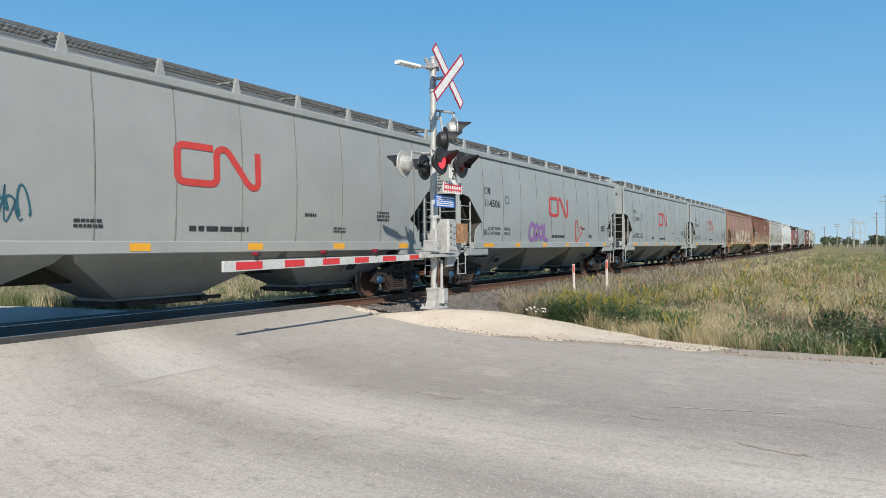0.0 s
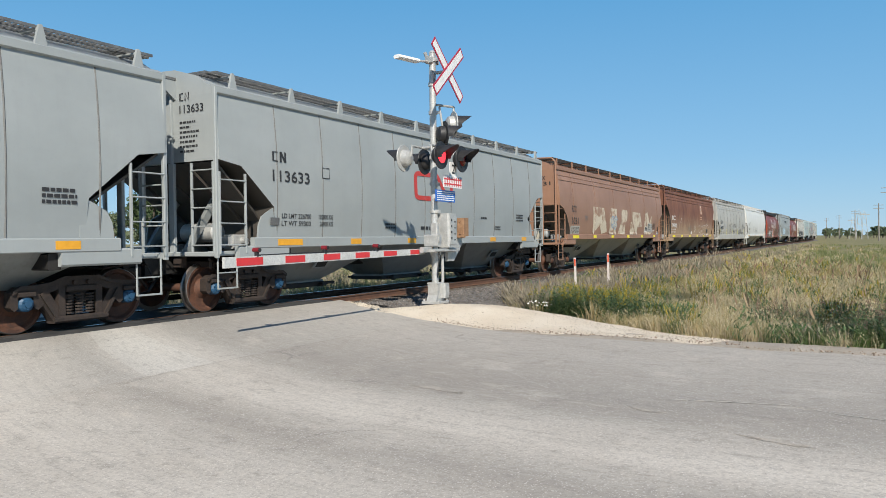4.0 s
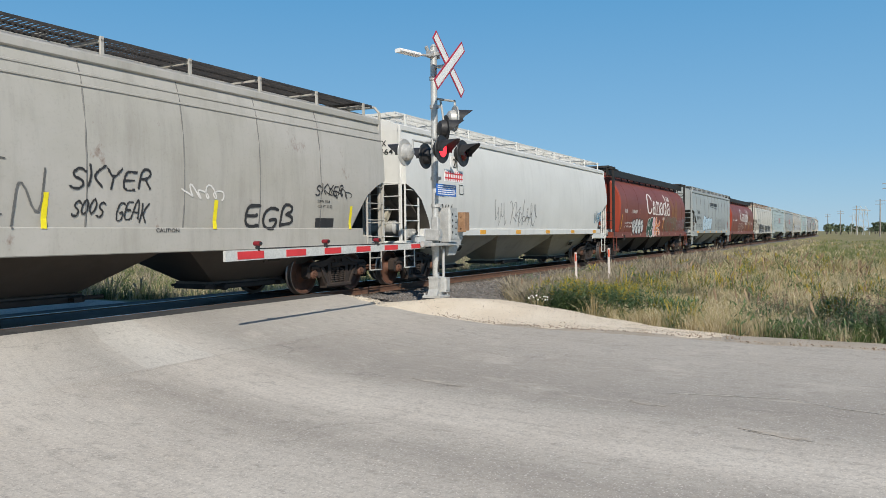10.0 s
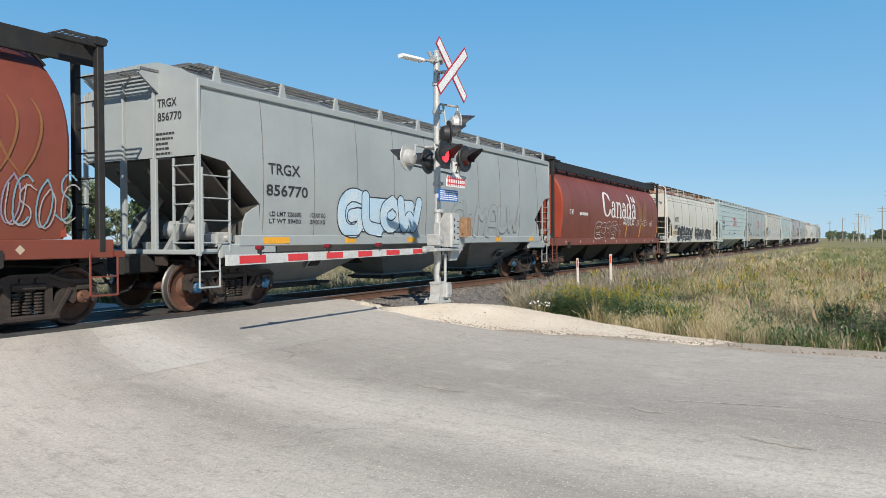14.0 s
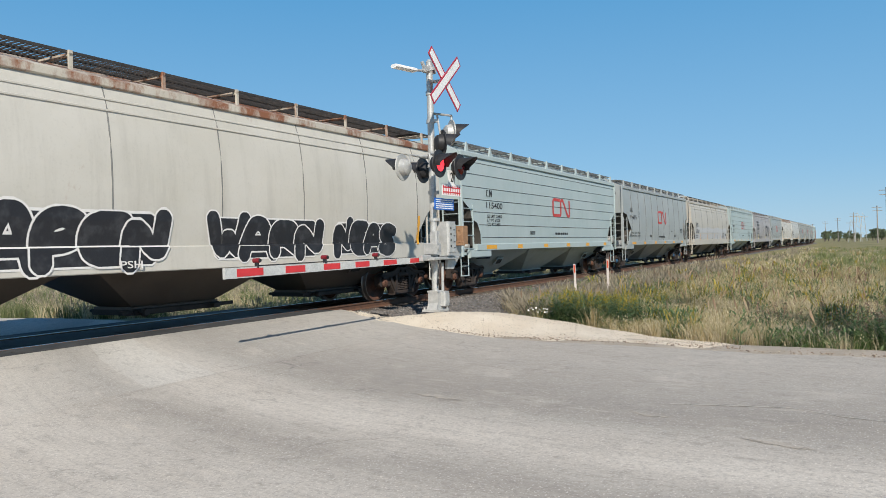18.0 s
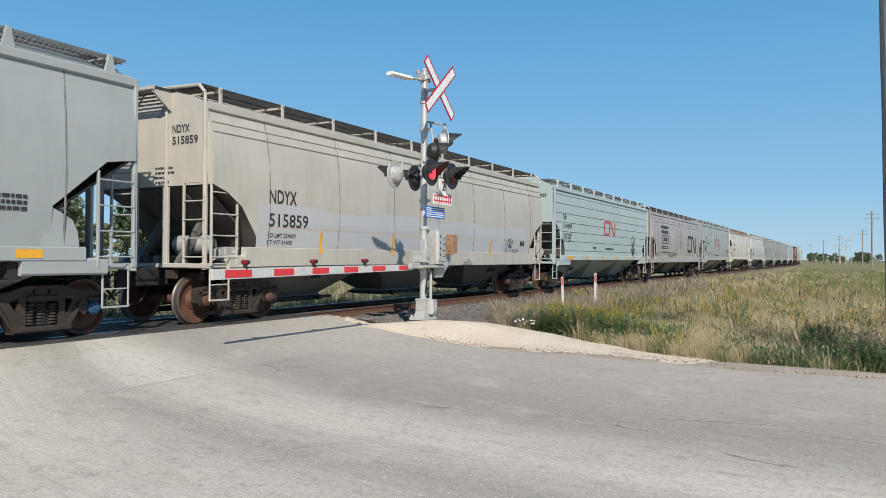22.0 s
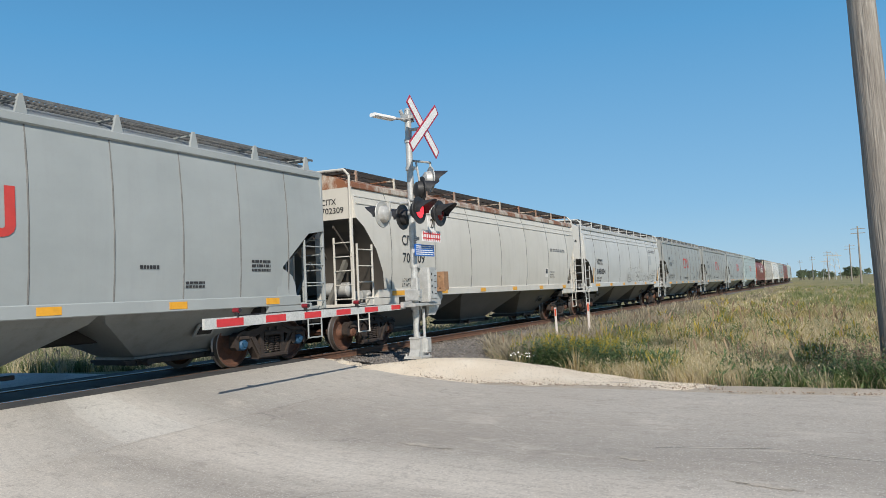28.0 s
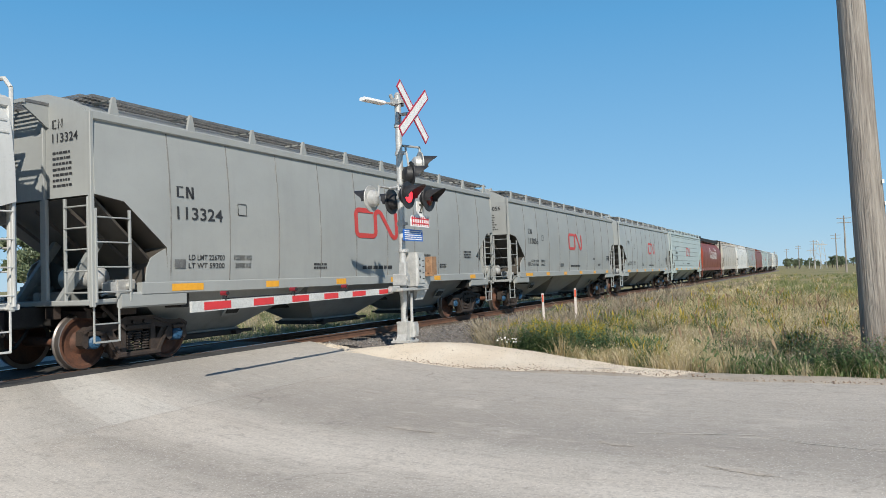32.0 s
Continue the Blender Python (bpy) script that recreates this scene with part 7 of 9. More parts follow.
def curved_car(x0, x1, c0, c1, label, paint, mark, number, sizes=(1.72, 1.45), seams=7, roofpaint=None, mat=STENCIL, cut="curved", strip=None, board="stanchion", gratemat=GRATE_DARK, under=None, limits=True, bays=3, ref=None, rise=0.0):
    car, e = enrol(hopper_car(label, "curved", cut, x0, x1, c0, c1, paint, seams=seams, roofpaint=roofpaint, board=board, bays=bays, sill_strip=strip, gratemat=gratemat, under=under), x0, x1, c0, c1, ref)
    k = "curved"
    x, w = e + sizes[0], sizes[1]
    if mark:
        lettering(mark, mat, car, k, x, 2.37 + rise, w * 0.68, 0.28)
    if number:
        lettering(number, mat, car, k, x, 1.90 + rise if mark else 2.42, w, 0.27)
    if mark and number:
        end_lettering(mark, mat, car, x1 - x0, -0.55, 3.62, 0.45, 0.15)
        end_lettering(number, mat, car, x1 - x0, -0.55, 3.40, 0.66, 0.15)
        end_bars(mat, car, x1 - x0, -0.1, 2.95, 0.5, 4)
    if limits:
        lettering("LD LMT 224600", mat, car, k, x, 1.68, 0.86, 0.09)
        lettering("LT WT 61400", mat, car, k, x, 1.54, 0.76, 0.09)
    return car, e


def bar_strip(car, k, e, xs, mat, z=1.5, h=0.5, w=0.09):
    for x in xs:
        decal("reflective_strip", *SQUARE, mat, car, k, e + x, z, w, h, "upright reflective strip", 0.06)


def wheat(car, e):
    """Two painted heads of wheat: one in broad gold leaves, one in thin stems."""
    for j, lines in enumerate((
            [[(1.05, 0.95, 0.02), (0.55, 1.15, 0.20), (0.22, 1.50, 0.14), (0.08, 1.80, 0.02)]],
            [[(1.15, 0.95, 0.02), (1.65, 1.20, 0.20), (1.95, 1.55, 0.13), (2.02, 1.85, 0.02)]],
            [[(1.05, 0.75, 0.02), (0.62, 0.75, 0.26), (0.42, 0.95, 0.10)], [(1.0, 0.05, 0.10), (0.65, 0.45, 0.30)]],
            [[(1.15, 0.75, 0.02), (1.62, 0.75, 0.26), (1.85, 0.95, 0.10)], [(1.2, 0.05, 0.10), (1.58, 0.45, 0.30)]])):
        spray_fill("wheat_leaf", [[(a, b * 0.95, q) for a, b, q in p] for p in lines], 0.1, GOLD, car, "tank", e + 11.75, 1.72, "gold painted wheat leaf", 0.009 + 0.0008 * j)
    thin = [[(1.1, 0.6, 0.012), (1.1, 1.4, 0.02), (0.85, 2.05, 0.035)], [(1.1, 1.5, 0.01), (1.3, 1.95, 0.02)]]
    for c in (2.9, 3.25, 3.6):
        thin += [softened([(c, 0.5, 0.01), (c - 0.28, 0.85, 0.02), (c - 0.42, 1.35, 0.02), (c - 0.30, 1.60, 0.01)]), softened([(c, 0.5, 0.01), (c + 0.22, 0.85, 0.02), (c + 0.34, 1.35, 0.02), (c + 0.22, 1.62, 0.01)])]
    for j, p in enumerate(thin):
        spray_fill("wheat_stem", [p], 0.02, GOLD, car, "tank", e + 11.75, 1.72, "thin painted wheat stem", 0.012 + 0.0006 * j)


def on(s):
    """A place on the newest car from its place along the whole train."""
    return s - TRAIN[-1][1]


# two grey cars and two more like them
car, e = grey_car(1.2, 18.1, 0.3, 18.8, "", PLAIN_GREY)
scrawl(TEAL_LINE, car, "ribbed", e + 4.42, 1.65, 0.8, 0.6, 3, 0.03, 5)
scrawl(TEAL_LINE, car, "ribbed", e + 4.5, 1.55, 0.6, 0.7, 4, 0.02, 4, lift=0.014)
car, e = grey_car(19.45, 35.5, 18.8, 36.3, "114506", CN_GREY, 7.39, -0.24)
throw_up(car, "ribbed", e + 5.42, 1.42, 1.8, 0.72, "COOL", [PURPLE_FILL], LILAC_FILL, 0.06, 0.03, "faded purple sprayed shape")
decal("sprayed_arrow", *stroke([(0.04, 1.0), (0.30, 0.97), (0.42, 0.48), (0.78, 0.78), (0.98, 0.62), (0.86, 0.42), (0.20, 0.02), (0.10, 0.10), (0.04, 1.0)], 0.07), LOGO_RED, car, "ribbed", e + 10.39, 1.42, 0.95, 0.88, "sprayed red arrow outline")
car, e = grey_car(37.1, 53.0, 36.3, 53.6, "113309", CN_GREY, 7.44, -0.2)
car, e = grey_car(54.2, 70.1, 53.6, 71.0, "113633", CN_GREY, 7.25, -0.45)
# brown car with big faded letters
car, e = curved_car(71.95, 89.1, 71.0, 89.8, "weathered brown covered hopper car with faded cream graffiti", BROWN, "FCTX", "1031", (0.72, 0.80), 6, strip=LEMON, limits=False, under=BAY_TAN, bays=3, ref=72.6)
decal("stencil_panel", *SQUARE, PALE, car, "curved", e + 0.58, 1.50, 1.12, 0.33, "grey patch behind the weights", 0, 0.008)
lettering("LD LMT 224100", STENCIL, car, "curved", e + 0.66, 1.68, 0.96, 0.10)
lettering("LT WT 61900", STENCIL, car, "curved", e + 0.66, 1.54, 0.96, 0.10)
for pts, x, w in (([(0, 0), (0, 1), (0.75, 0.98), (1, 0.1), (0.62, 0.02), (0.45, 0.35)], 3.5, 2.1), ([(0, 0), (0.08, 1), (1, 1), (0.95, 0.0)], 5.9, 1.2), ([(0, 0.02), (0.3, 0.55), (0.32, 1), (0.95, 0.98), (0.9, 0.6), (0.7, 0.45), (0.75, 0)], 7.4, 1.7), ([(0, 0), (0.05, 0.5), (0.2, 0.55), (0.15, 0.95), (0.8, 0.92), (1, 0.35), (0.6, 0.3), (0.6, 0)], 9.5, 2.4), ([(0, 0), (0.1, 0.9), (0.4, 1), (0.6, 0.5), (0.85, 0.85), (1, 0.1), (0.7, 0)], 12.3, 1.9)):
    decal("faded_letter", pts, [tuple(range(len(pts)))], FADED_PATCH, car, "curved", e + x, 1.47, w, 1.22, "large faded cream sprayed letter", 0, 0.007)
throw_up(car, "curved", e + 6.15, 1.72, 0.9, 0.66, "OS", [FADED_PATCH], BLUE_FILL, 0.045, 0.03)
scrawl(GREY_LINE, car, "curved", e + 2.3, 1.95, 0.45, 0.42, 8, 0.02, 4)
decal("stencil_panel", *SQUARE, PALE, car, "curved", e + 13.09, 1.63, 1.05, 0.44, "grey patch behind the sizes", 0, 0.009)
lettering("EXW 10-8", STENCIL, car, "curved", e + 13.16, 1.95, 0.42, 0.075)
lettering("EW 8-6", STENCIL, car, "curved", e + 13.16, 1.83, 0.36, 0.075)
lettering("CU FT 5161", STENCIL, car, "curved", e + 13.16, 1.71, 0.5, 0.075)
lettering("H 9-8", STENCIL, car, "curved", e + 13.8, 1.95, 0.24, 0.075)
lettering("H 15-0", STENCIL, car, "curved", e + 13.8, 1.83, 0.27, 0.075)
decal("placard", *SQUARE, STENCIL_WHITE, car, "curved", e + 12.48, 1.58, 0.52, 0.32, "small black and white placard", 0, 0.010)
decal("placard_patch", *SQUARE, STENCIL, car, "curved", e + 12.52, 1.68, 0.20, 0.18, "black field of the placard")
decal("placard_patch", *SQUARE, STENCIL, car, "curved", e + 12.76, 1.68, 0.20, 0.18, "black field of the placard")
scrawl(STENCIL, car, "curved", e + 14.15, 1.62, 0.6, 0.55, 18, 0.02, 6)
scrawl(STENCIL_WHITE, car, "curved", e + 14.0, 1.48, 0.7, 0.3, 19, 0.03, 5)
# rusted brown car
car, e = curved_car(90.5, 107.2, 89.8, 108.1, "heavily rusted dark brown covered hopper car", RUSTY, "IC", "799806", (1.25, 1.48), 0, mat=STENCIL_WHITE, cut="scoop", strip=LEMON, limits=False, under=BAY_GREY)
for j in range(8):
    v0, v1 = -0.92 + 0.24 * j, -0.92 + 0.24 * j + 0.15
    u0, u1 = math.sqrt(1 - v0 * v0), math.sqrt(max(0.0, 1 - v1 * v1))
    decal("emblem_stripe", [(0.5 - u0 / 2, 0.5 + v0 / 2), (0.5 + u0 / 2, 0.5 + v0 / 2), (0.5 + u1 / 2, 0.5 + v1 / 2), (0.5 - u1 / 2, 0.5 + v1 / 2)], [(0, 1, 2, 3)], PEACH, car, "curved", e + 10.66, 2.88, 0.74, 0.68, "stripe of a faded round emblem")
decal("emblem_stem", [(0.3, 0.0), (0.7, 0.0), (0.7, 0.1), (0.6, 0.14), (0.6, 0.62), (0.36, 0.62), (0.36, 0.54), (0.44, 0.52), (0.44, 0.14), (0.3, 0.1)], [tuple(range(10))], FADED_WHITE, car, "curved", e + 10.66, 3.0, 0.74, 0.56, "pale upright stroke of the emblem", 0, 0.016)
decal("emblem_dot", [(0.5 + 0.5 * math.cos(i * 0.52), 0.5 + 0.5 * math.sin(i * 0.52)) for i in range(12)], [tuple(range(12))], FADED_WHITE, car, "curved", e + 10.93, 3.40, 0.2, 0.19, "pale dot of the emblem", 0, 0.016)
bars(PEACH, car, "curved", e + 10.69, 2.52, 0.70, 0.26, 2, "two faded lines of lettering")
throw_up(car, "curved", on(100.6), 1.34, 3.6, 0.82, "DOATS", [RUSTY], FADED_WHITE, 0.13, 0.016, "rusty sprayed shape outlined in white")
lettering("LD LMT 224000", STENCIL_WHITE, car, "curved", e + 1.25, 1.74, 1.22, 0.09)
lettering("LT WT 62000", STENCIL_WHITE, car, "curved", e + 1.25, 1.58, 1.20, 0.09)
decal("placard", *SQUARE, STENCIL, car, "curved", on(103.55), 1.60, 0.5, 0.27, "small dark placard", 0, 0.03)
tag_text(car, "curved", on(96.35), 1.70, 1.5, 0.42, "URLD", SEAM, 0.009)
tag_text(car, "curved", on(98.9), 1.52, 0.5, 0.5, "LW", STENCIL_WHITE, 0.014)
scrawl(GREY_LINE, car, "curved", e + 6.4, 1.6, 1.1, 0.5, 21, 0.025, 5)
decal("placard", *SQUARE, STENCIL_WHITE, car, "curved", e + 7.35, 1.50, 0.36, 0.18, "small white placard")
decal("plate_outline", *stroke([(0.04, 0.04), (0.96, 0.04), (0.96, 0.96), (0.04, 0.96), (0.04, 0.02)], 0.1), FADED_WHITE, car, "curved", e + 3.86, 2.25, 0.25, 0.25, "small painted square")
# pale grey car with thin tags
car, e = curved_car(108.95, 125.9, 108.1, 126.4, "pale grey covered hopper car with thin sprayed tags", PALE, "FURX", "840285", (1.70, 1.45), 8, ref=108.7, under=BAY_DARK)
bar_strip(car, "curved", e, (1.40, 4.9, 8.38, 11.63, 15.74), LEMON, 1.46, 0.52)
tag_text(car, "curved", on(117.5), 2.08, 1.5, 0.32, "SKYER", STENCIL, 0.018)
tag_text(car, "curved", on(117.55), 1.66, 0.55, 0.24, "SOOS", STENCIL, 0.014)
tag_text(car, "curved", on(118.3), 1.60, 0.6, 0.30, "GEAK", STENCIL, 0.014)
tag_text(car, "curved", on(123.2), 2.20, 1.0, 0.22, "SKYER", STENCIL, 0.014)
tag_text(car, "curved", e + 6.2, 1.55, 2.3, 0.85, "GPEN", SEAM, 0.016)
for dx_, w_ in ((0.0, 0.36), (0.42, 0.30)):
    decal("placard", *SQUARE, STENCIL, car, "curved", on(123.25) + dx_ * 0.8, 1.50, w_, 0.20, "dark stencilled panel")
lettering("EXW 10-8", STENCIL, car, "curved", on(123.3), 2.03, 0.42, 0.06)
lettering("CU FT 5150", STENCIL, car, "curved", on(123.3), 1.92, 0.5, 0.06)
lettering("CAUTION", STENCIL, car, "curved", e + 10.38, 1.40, 0.48, 0.07)
tag_text(car, "curved", e + 12.39, 1.50, 1.5, 0.42, "EGB", STENCIL, 0.03)
scrawl(STENCIL_WHITE, car, "curved", e + 10.96, 1.92, 0.91, 0.35, 33, 0.03, 5)
scrawl(STENCIL, car, "curved", e + 14.9, 2.1, 0.9, 0.3, 34, 0.02, 5)
# clean white car
car, e = curved_car(126.9, 144.25, 126.4, 144.9, "clean white covered hopper car with an open roof rail", WHITE, "CEFX", "13464", (1.38, 0.80), 0, strip=YELLOW, gratemat=WHITE, under=BAY_TAN, ref=127.2)
scrawl(GREY_LINE, car, "curved", e + 5.0, 1.5, 0.85, 1.0, 41, 0.022, 4)
scrawl(GREY_LINE, car, "curved", e + 6.15, 1.5, 2.4, 1.1, 42, 0.022, 7)
scrawl(GREY_LINE, car, "curved", e + 6.5, 1.5, 1.6, 0.6, 43, 0.018, 6, lift=0.014)
tag_text(car, "curved", on(142.35), 1.78, 0.95, 0.42, "LUGER", TEAL_LINE, 0.016)
tag_text(car, "curved", on(142.37), 1.80, 0.95, 0.42, "LUGER", BLUE_FILL, 0.008, lift=0.014)
fr = stroke([(0.04, 0.04), (0.96, 0.04), (0.96, 0.96), (0.04, 0.96), (0.04, 0.02)], 0.08)
decal("plate_outline", *fr, STENCIL, car, "curved", e + 2.58, 2.47, 0.26, 0.28, "small stencilled square")
# the first round red car
car, e = enrol(tank_car("oxide-red cylindrical hopper car with large white lettering and graffiti", 145.6, 162.6, 144.9, 163.5), 145.6, 162.6, 144.9, 163.5)
k = "tank"
serif_word(FADED_WHITE, car, k, e + 6.0, 2.30, 1.11)
block_mark(car, k, e + 1.68, 2.30, STENCIL_WHITE, 0.42, 0.20)
lettering("110663", STENCIL_WHITE, car, k, e + 2.92, 2.30, 1.08, 0.19)
lettering("LD LMT 224500", STENCIL_WHITE, car, k, e + 1.8, 1.76, 1.3, 0.09)
lettering("LT WT 61500", STENCIL_WHITE, car, k, e + 1.75, 1.58, 1.25, 0.09)
wheat(car, e)
for j, (bx_, bz_, br_) in enumerate(((149.0, 1.72, 0.22), (149.55, 1.78, 0.22), (150.1, 1.78, 0.22), (150.6, 1.74, 0.22), (149.15, 1.46, 0.19), (149.7, 1.46, 0.20), (150.25, 1.46, 0.20), (150.78, 1.54, 0.20))):
    spray_fill("graffiti_outline", [blob(0, 0, br_ + 0.05), [(0.02, 0.02, br_ + 0.04), (0.06, 0.12, br_ * 0.8)]], 0.2, BLACK_FILL, car, k, on(bx_), bz_, "outline of a sprayed graffiti shape", 0.010 + 0.0024 * j)
    spray_fill("graffiti_fill", [blob(0, 0, br_), [(0.02, 0.02, br_ - 0.01), (0.06, 0.12, br_ * 0.8 - 0.05)]], 0.2, PALE_STREAK, car, k, on(bx_), bz_, "pale sprayed bubble shape", 0.0112 + 0.0024 * j)
throw_up(car, k, on(151.85), 1.06, 1.62, 1.08, "PEA", [GREEN_FILL], STENCIL_WHITE, 0.165, 0.04, "dark green sprayed bubble shape", 0.04)
spray_fill("graffiti_line", [softened([(0.12, 0.55), (0.18, 0.80), (0.26, 0.72), (0.14, 0.52)])], 0.018, STENCIL_WHITE, car, k, on(151.98), 1.12, "white line drawn inside the graffiti", 0.022)
spray_fill("graffiti_line", [softened([(0.02, 0.72), (0.12, 0.74), (0.06, 0.62), (0.14, 0.56), (0.02, 0.52)]), [(0.0, 0.40), (0.2, 0.40)]], 0.016, STENCIL_WHITE, car, k, on(152.92), 1.12, "white line drawn inside the graffiti", 0.024)
for j, (mat_, lines_) in enumerate(((PINK_FILL, [blob(0.20, 0.82, 0.22)]), (PINK_FILL, [[(0.34, 0.30, 0.20), (0.40, 0.50, 0.22)], [(0.34, 0.16, 0.15), (0.36, 0.30, 0.18)]]),
                                  (ORANGE_FILL, [[(0.60, 0.62, 0.10), (0.72, 0.92, 0.15)]]), (ORANGE_FILL, [softened([(0.68, 0.16, 0.11), (0.66, 0.42, 0.12), (0.90, 0.66, 0.14), (1.05, 0.55, 0.12)])]),
                                  (ORANGE_FILL, [[(0.98, 0.16, 0.12), (1.10, 0.36, 0.14)]]), (ORANGE_FILL, [[(1.28, 0.58, 0.05), (1.50, 0.74, 0.15)]]), (ORANGE_FILL, [[(1.36, 0.38, 0.04), (1.66, 0.22, 0.14)]]))):
    spray_fill("graffiti_outline", [[(a, b, q + 0.036) for a, b, q in p] for p in lines_], 0.2, STENCIL_WHITE, car, k, on(153.05), 1.08, "white outline of a sprayed graffiti shape", 0.020 + 0.0024 * j)
    spray_fill("graffiti_fill", lines_, 0.2, mat_, car, k, on(153.05), 1.08, "pink or orange sprayed bubble shape", 0.0212 + 0.0024 * j)
throw_up(car, k, on(155.8), 1.36, 3.1, 0.92, "KITA", [OLIVE_FILL], GREY_LINE, 0.125, 0.02, "olive sprayed letter with grey edges", 0.10)
for j, (tx_, tw_) in enumerate((("SOL", 1.0), ("UBO", 1.1), ("COS", 1.0))):
    tag_text(car, k, on(159.0 + 0.9 * j), 1.38 + 0.08 * j, tw_, 0.72, tx_, (SEED_GREY, LILAC_FILL, CYAN_DULL)[j], 0.013, "pale scribbled tag", lift=0.012 + 0.002 * j)
    tag_text(car, k, on(159.05 + 0.9 * j), 1.42 + 0.05 * j, tw_, 0.60, tx_[::-1], (GREY_LINE, SEED_GREY, SEED_GREY)[j], 0.010, "pale scribbled tag", lift=0.017 + 0.002 * j)
bar_strip(car, k, e, (1.15, 9.9, 12.9), YELLOW, 1.5, 0.7)
fr = stroke([(0.04, 0.04), (0.96, 0.04), (0.96, 0.96), (0.04, 0.96), (0.04, 0.02)], 0.06)
decal("plate_outline", *fr, ORANGE_FILL, car, k, e + 4.45, 2.28, 0.24, 0.24, "small painted square")
scrawl(FADED_WHITE, car, k, e + 9.6, 2.0, 0.7, 0.24, 16, 0.02, 5)
scrawl(GREY_LINE, car, k, e + 3.1, 1.6, 0.6, 0.5, 17, 0.02, 5)
# grey car with an outlined blue tag
car, e = enrol(hopper_car("pale grey covered hopper car with a blue and white tag", "ribbed", "ribbed", 164.2, 181.0, 163.5, 181.2, CN_GREY, seams=10, bays=3), 164.2, 181.0, 163.5, 181.2)
end_lettering("TRGX", STENCIL, car, 16.8, -0.5, 3.75, 0.5, 0.15)
end_lettering("856770", STENCIL, car, 16.8, -0.5, 3.5, 0.62, 0.15)
end_bars(STENCIL, car, 16.8, -0.45, 3.25, 0.5, 6)
lettering("TRGX", STENCIL, car, "ribbed", e + 1.68, 2.62, 0.95, 0.22)
lettering("856770", STENCIL, car, "ribbed", e + 1.62, 2.20, 1.25, 0.22)
bars(STENCIL, car, "ribbed", on(171.06), 3.30, 3.15, 0.40, 1, "row of dark blocks of a company name")
decal("name_underline", [(0, 1), (0.3, 0.75), (0.6, 0.5), (1.0, 0.0), (1.0, 0.35), (0.6, 0.85), (0.3, 1.0), (0, 1.35)], [(0, 1, 6, 7), (1, 2, 5, 6), (2, 3, 4, 5)], STENCIL, car, "ribbed", on(171.06), 3.10, 3.2, 0.13, "dark sweeping bar under the name")
throw_up(car, "ribbed", on(168.05), 1.38, 3.3, 1.1, "GLOW", [ICE_STREAK], BLACK_FILL, 0.14, 0.028, "pale blue sprayed letter with a black outline", 0.05, backed=True)
throw_up(car, "ribbed", on(173.2), 1.40, 4.6, 1.05, "SWMAUW", [CN_GREY], GREY_LINE, 0.085, 0.016, "grey sprayed letter in dark outline", 0.1)
tag_text(car, "ribbed", on(171.3), 1.98, 0.35, 0.16, "RKC", STENCIL, 0.008)
scrawl(GREY_LINE, car, "ribbed", e + 6.95, 1.55, 0.5, 0.5, 53, 0.02, 4)
lettering("102300 KG", STENCIL, car, "ribbed", e + 2.97, 1.80, 0.5, 0.09)
lettering("27400 KG", STENCIL, car, "ribbed", e + 2.97, 1.66, 0.5, 0.09)
lettering("LD LMT 226600", STENCIL, car, "ribbed", e + 1.72, 1.80, 0.95, 0.09)
lettering("LT WT 59400", STENCIL, car, "ribbed", e + 1.72, 1.66, 0.95, 0.09)
# the second round red car
car, e = enrol(tank_car("oxide-red cylindrical hopper car with large white word and faded tags", 181.5, 198.65, 181.2, 199.6), 181.5, 198.65, 181.2, 199.6)
serif_word(STENCIL_WHITE, car, k, e + 6.05, 2.30, 1.11)
bar_strip(car, k, e, (9.95, 12.5, 16.15), YELLOW, 1.40, 0.6, 0.12)
block_mark(car, k, e + 1.68, 2.30, STENCIL_WHITE, 0.42, 0.20)
bars(STENCIL_WHITE, car, k, e + 2.9, 2.30, 1.1, 0.19, 1)
throw_up(car, k, e + 5.0, 1.32, 3.8, 0.80, "ECPEM", [RED_DARK], FADED_WHITE, 0.09, 0.016, "rust-red sprayed letter with faded outline")
tag_text(car, k, on(190.85), 2.0, 2.0, 0.34, "ADDLE", PALE_FILL, 0.030, "pale looping tag")
tag_text(car, k, on(193.3), 2.02, 2.3, 0.30, "BIKEI", PALE_FILL, 0.014, "thin pale tag")
tag_text(car, k, on(191.9), 1.55, 0.9, 0.26, "PESO", SEAM, 0.012, "thin dark tag")
tag_text(car, k, on(195.95), 2.0, 0.5, 0.24, "EMS", STENCIL_WHITE, 0.014, "small white tag")
tag_text(car, k, on(195.2), 1.52, 0.8, 0.2, "MOUSY", SEAM, 0.010, "small dark tag")
wheat(car, e)
# cream car with black and white graffiti and a rusting roof edge
car, e = curved_car(200.5, 217.2, 199.6, 217.9, "cream covered hopper car with black bubble graffiti and rusty eaves", PALE_WARM, "NDYX", "840576", (1.75, 1.5), 7, roofpaint=CREAM_RUSTY, under=BAY_DARK)
throw_up(car, "curved", on(202.95), 1.07, 4.6, 1.08, "SEAPEN", [BLACK_STREAK], STENCIL_WHITE, 0.165, 0.034, "black sprayed letter edged in white", 0.05, backed=True)
tag_text(car, "curved", on(203.75), 1.12, 0.5, 0.12, "TTT", STENCIL_WHITE, 0.012, lift=0.03)
lettering("PSH", STENCIL_WHITE, car, "curved", on(206.75), 1.13, 0.42, 0.12, lift=0.08)
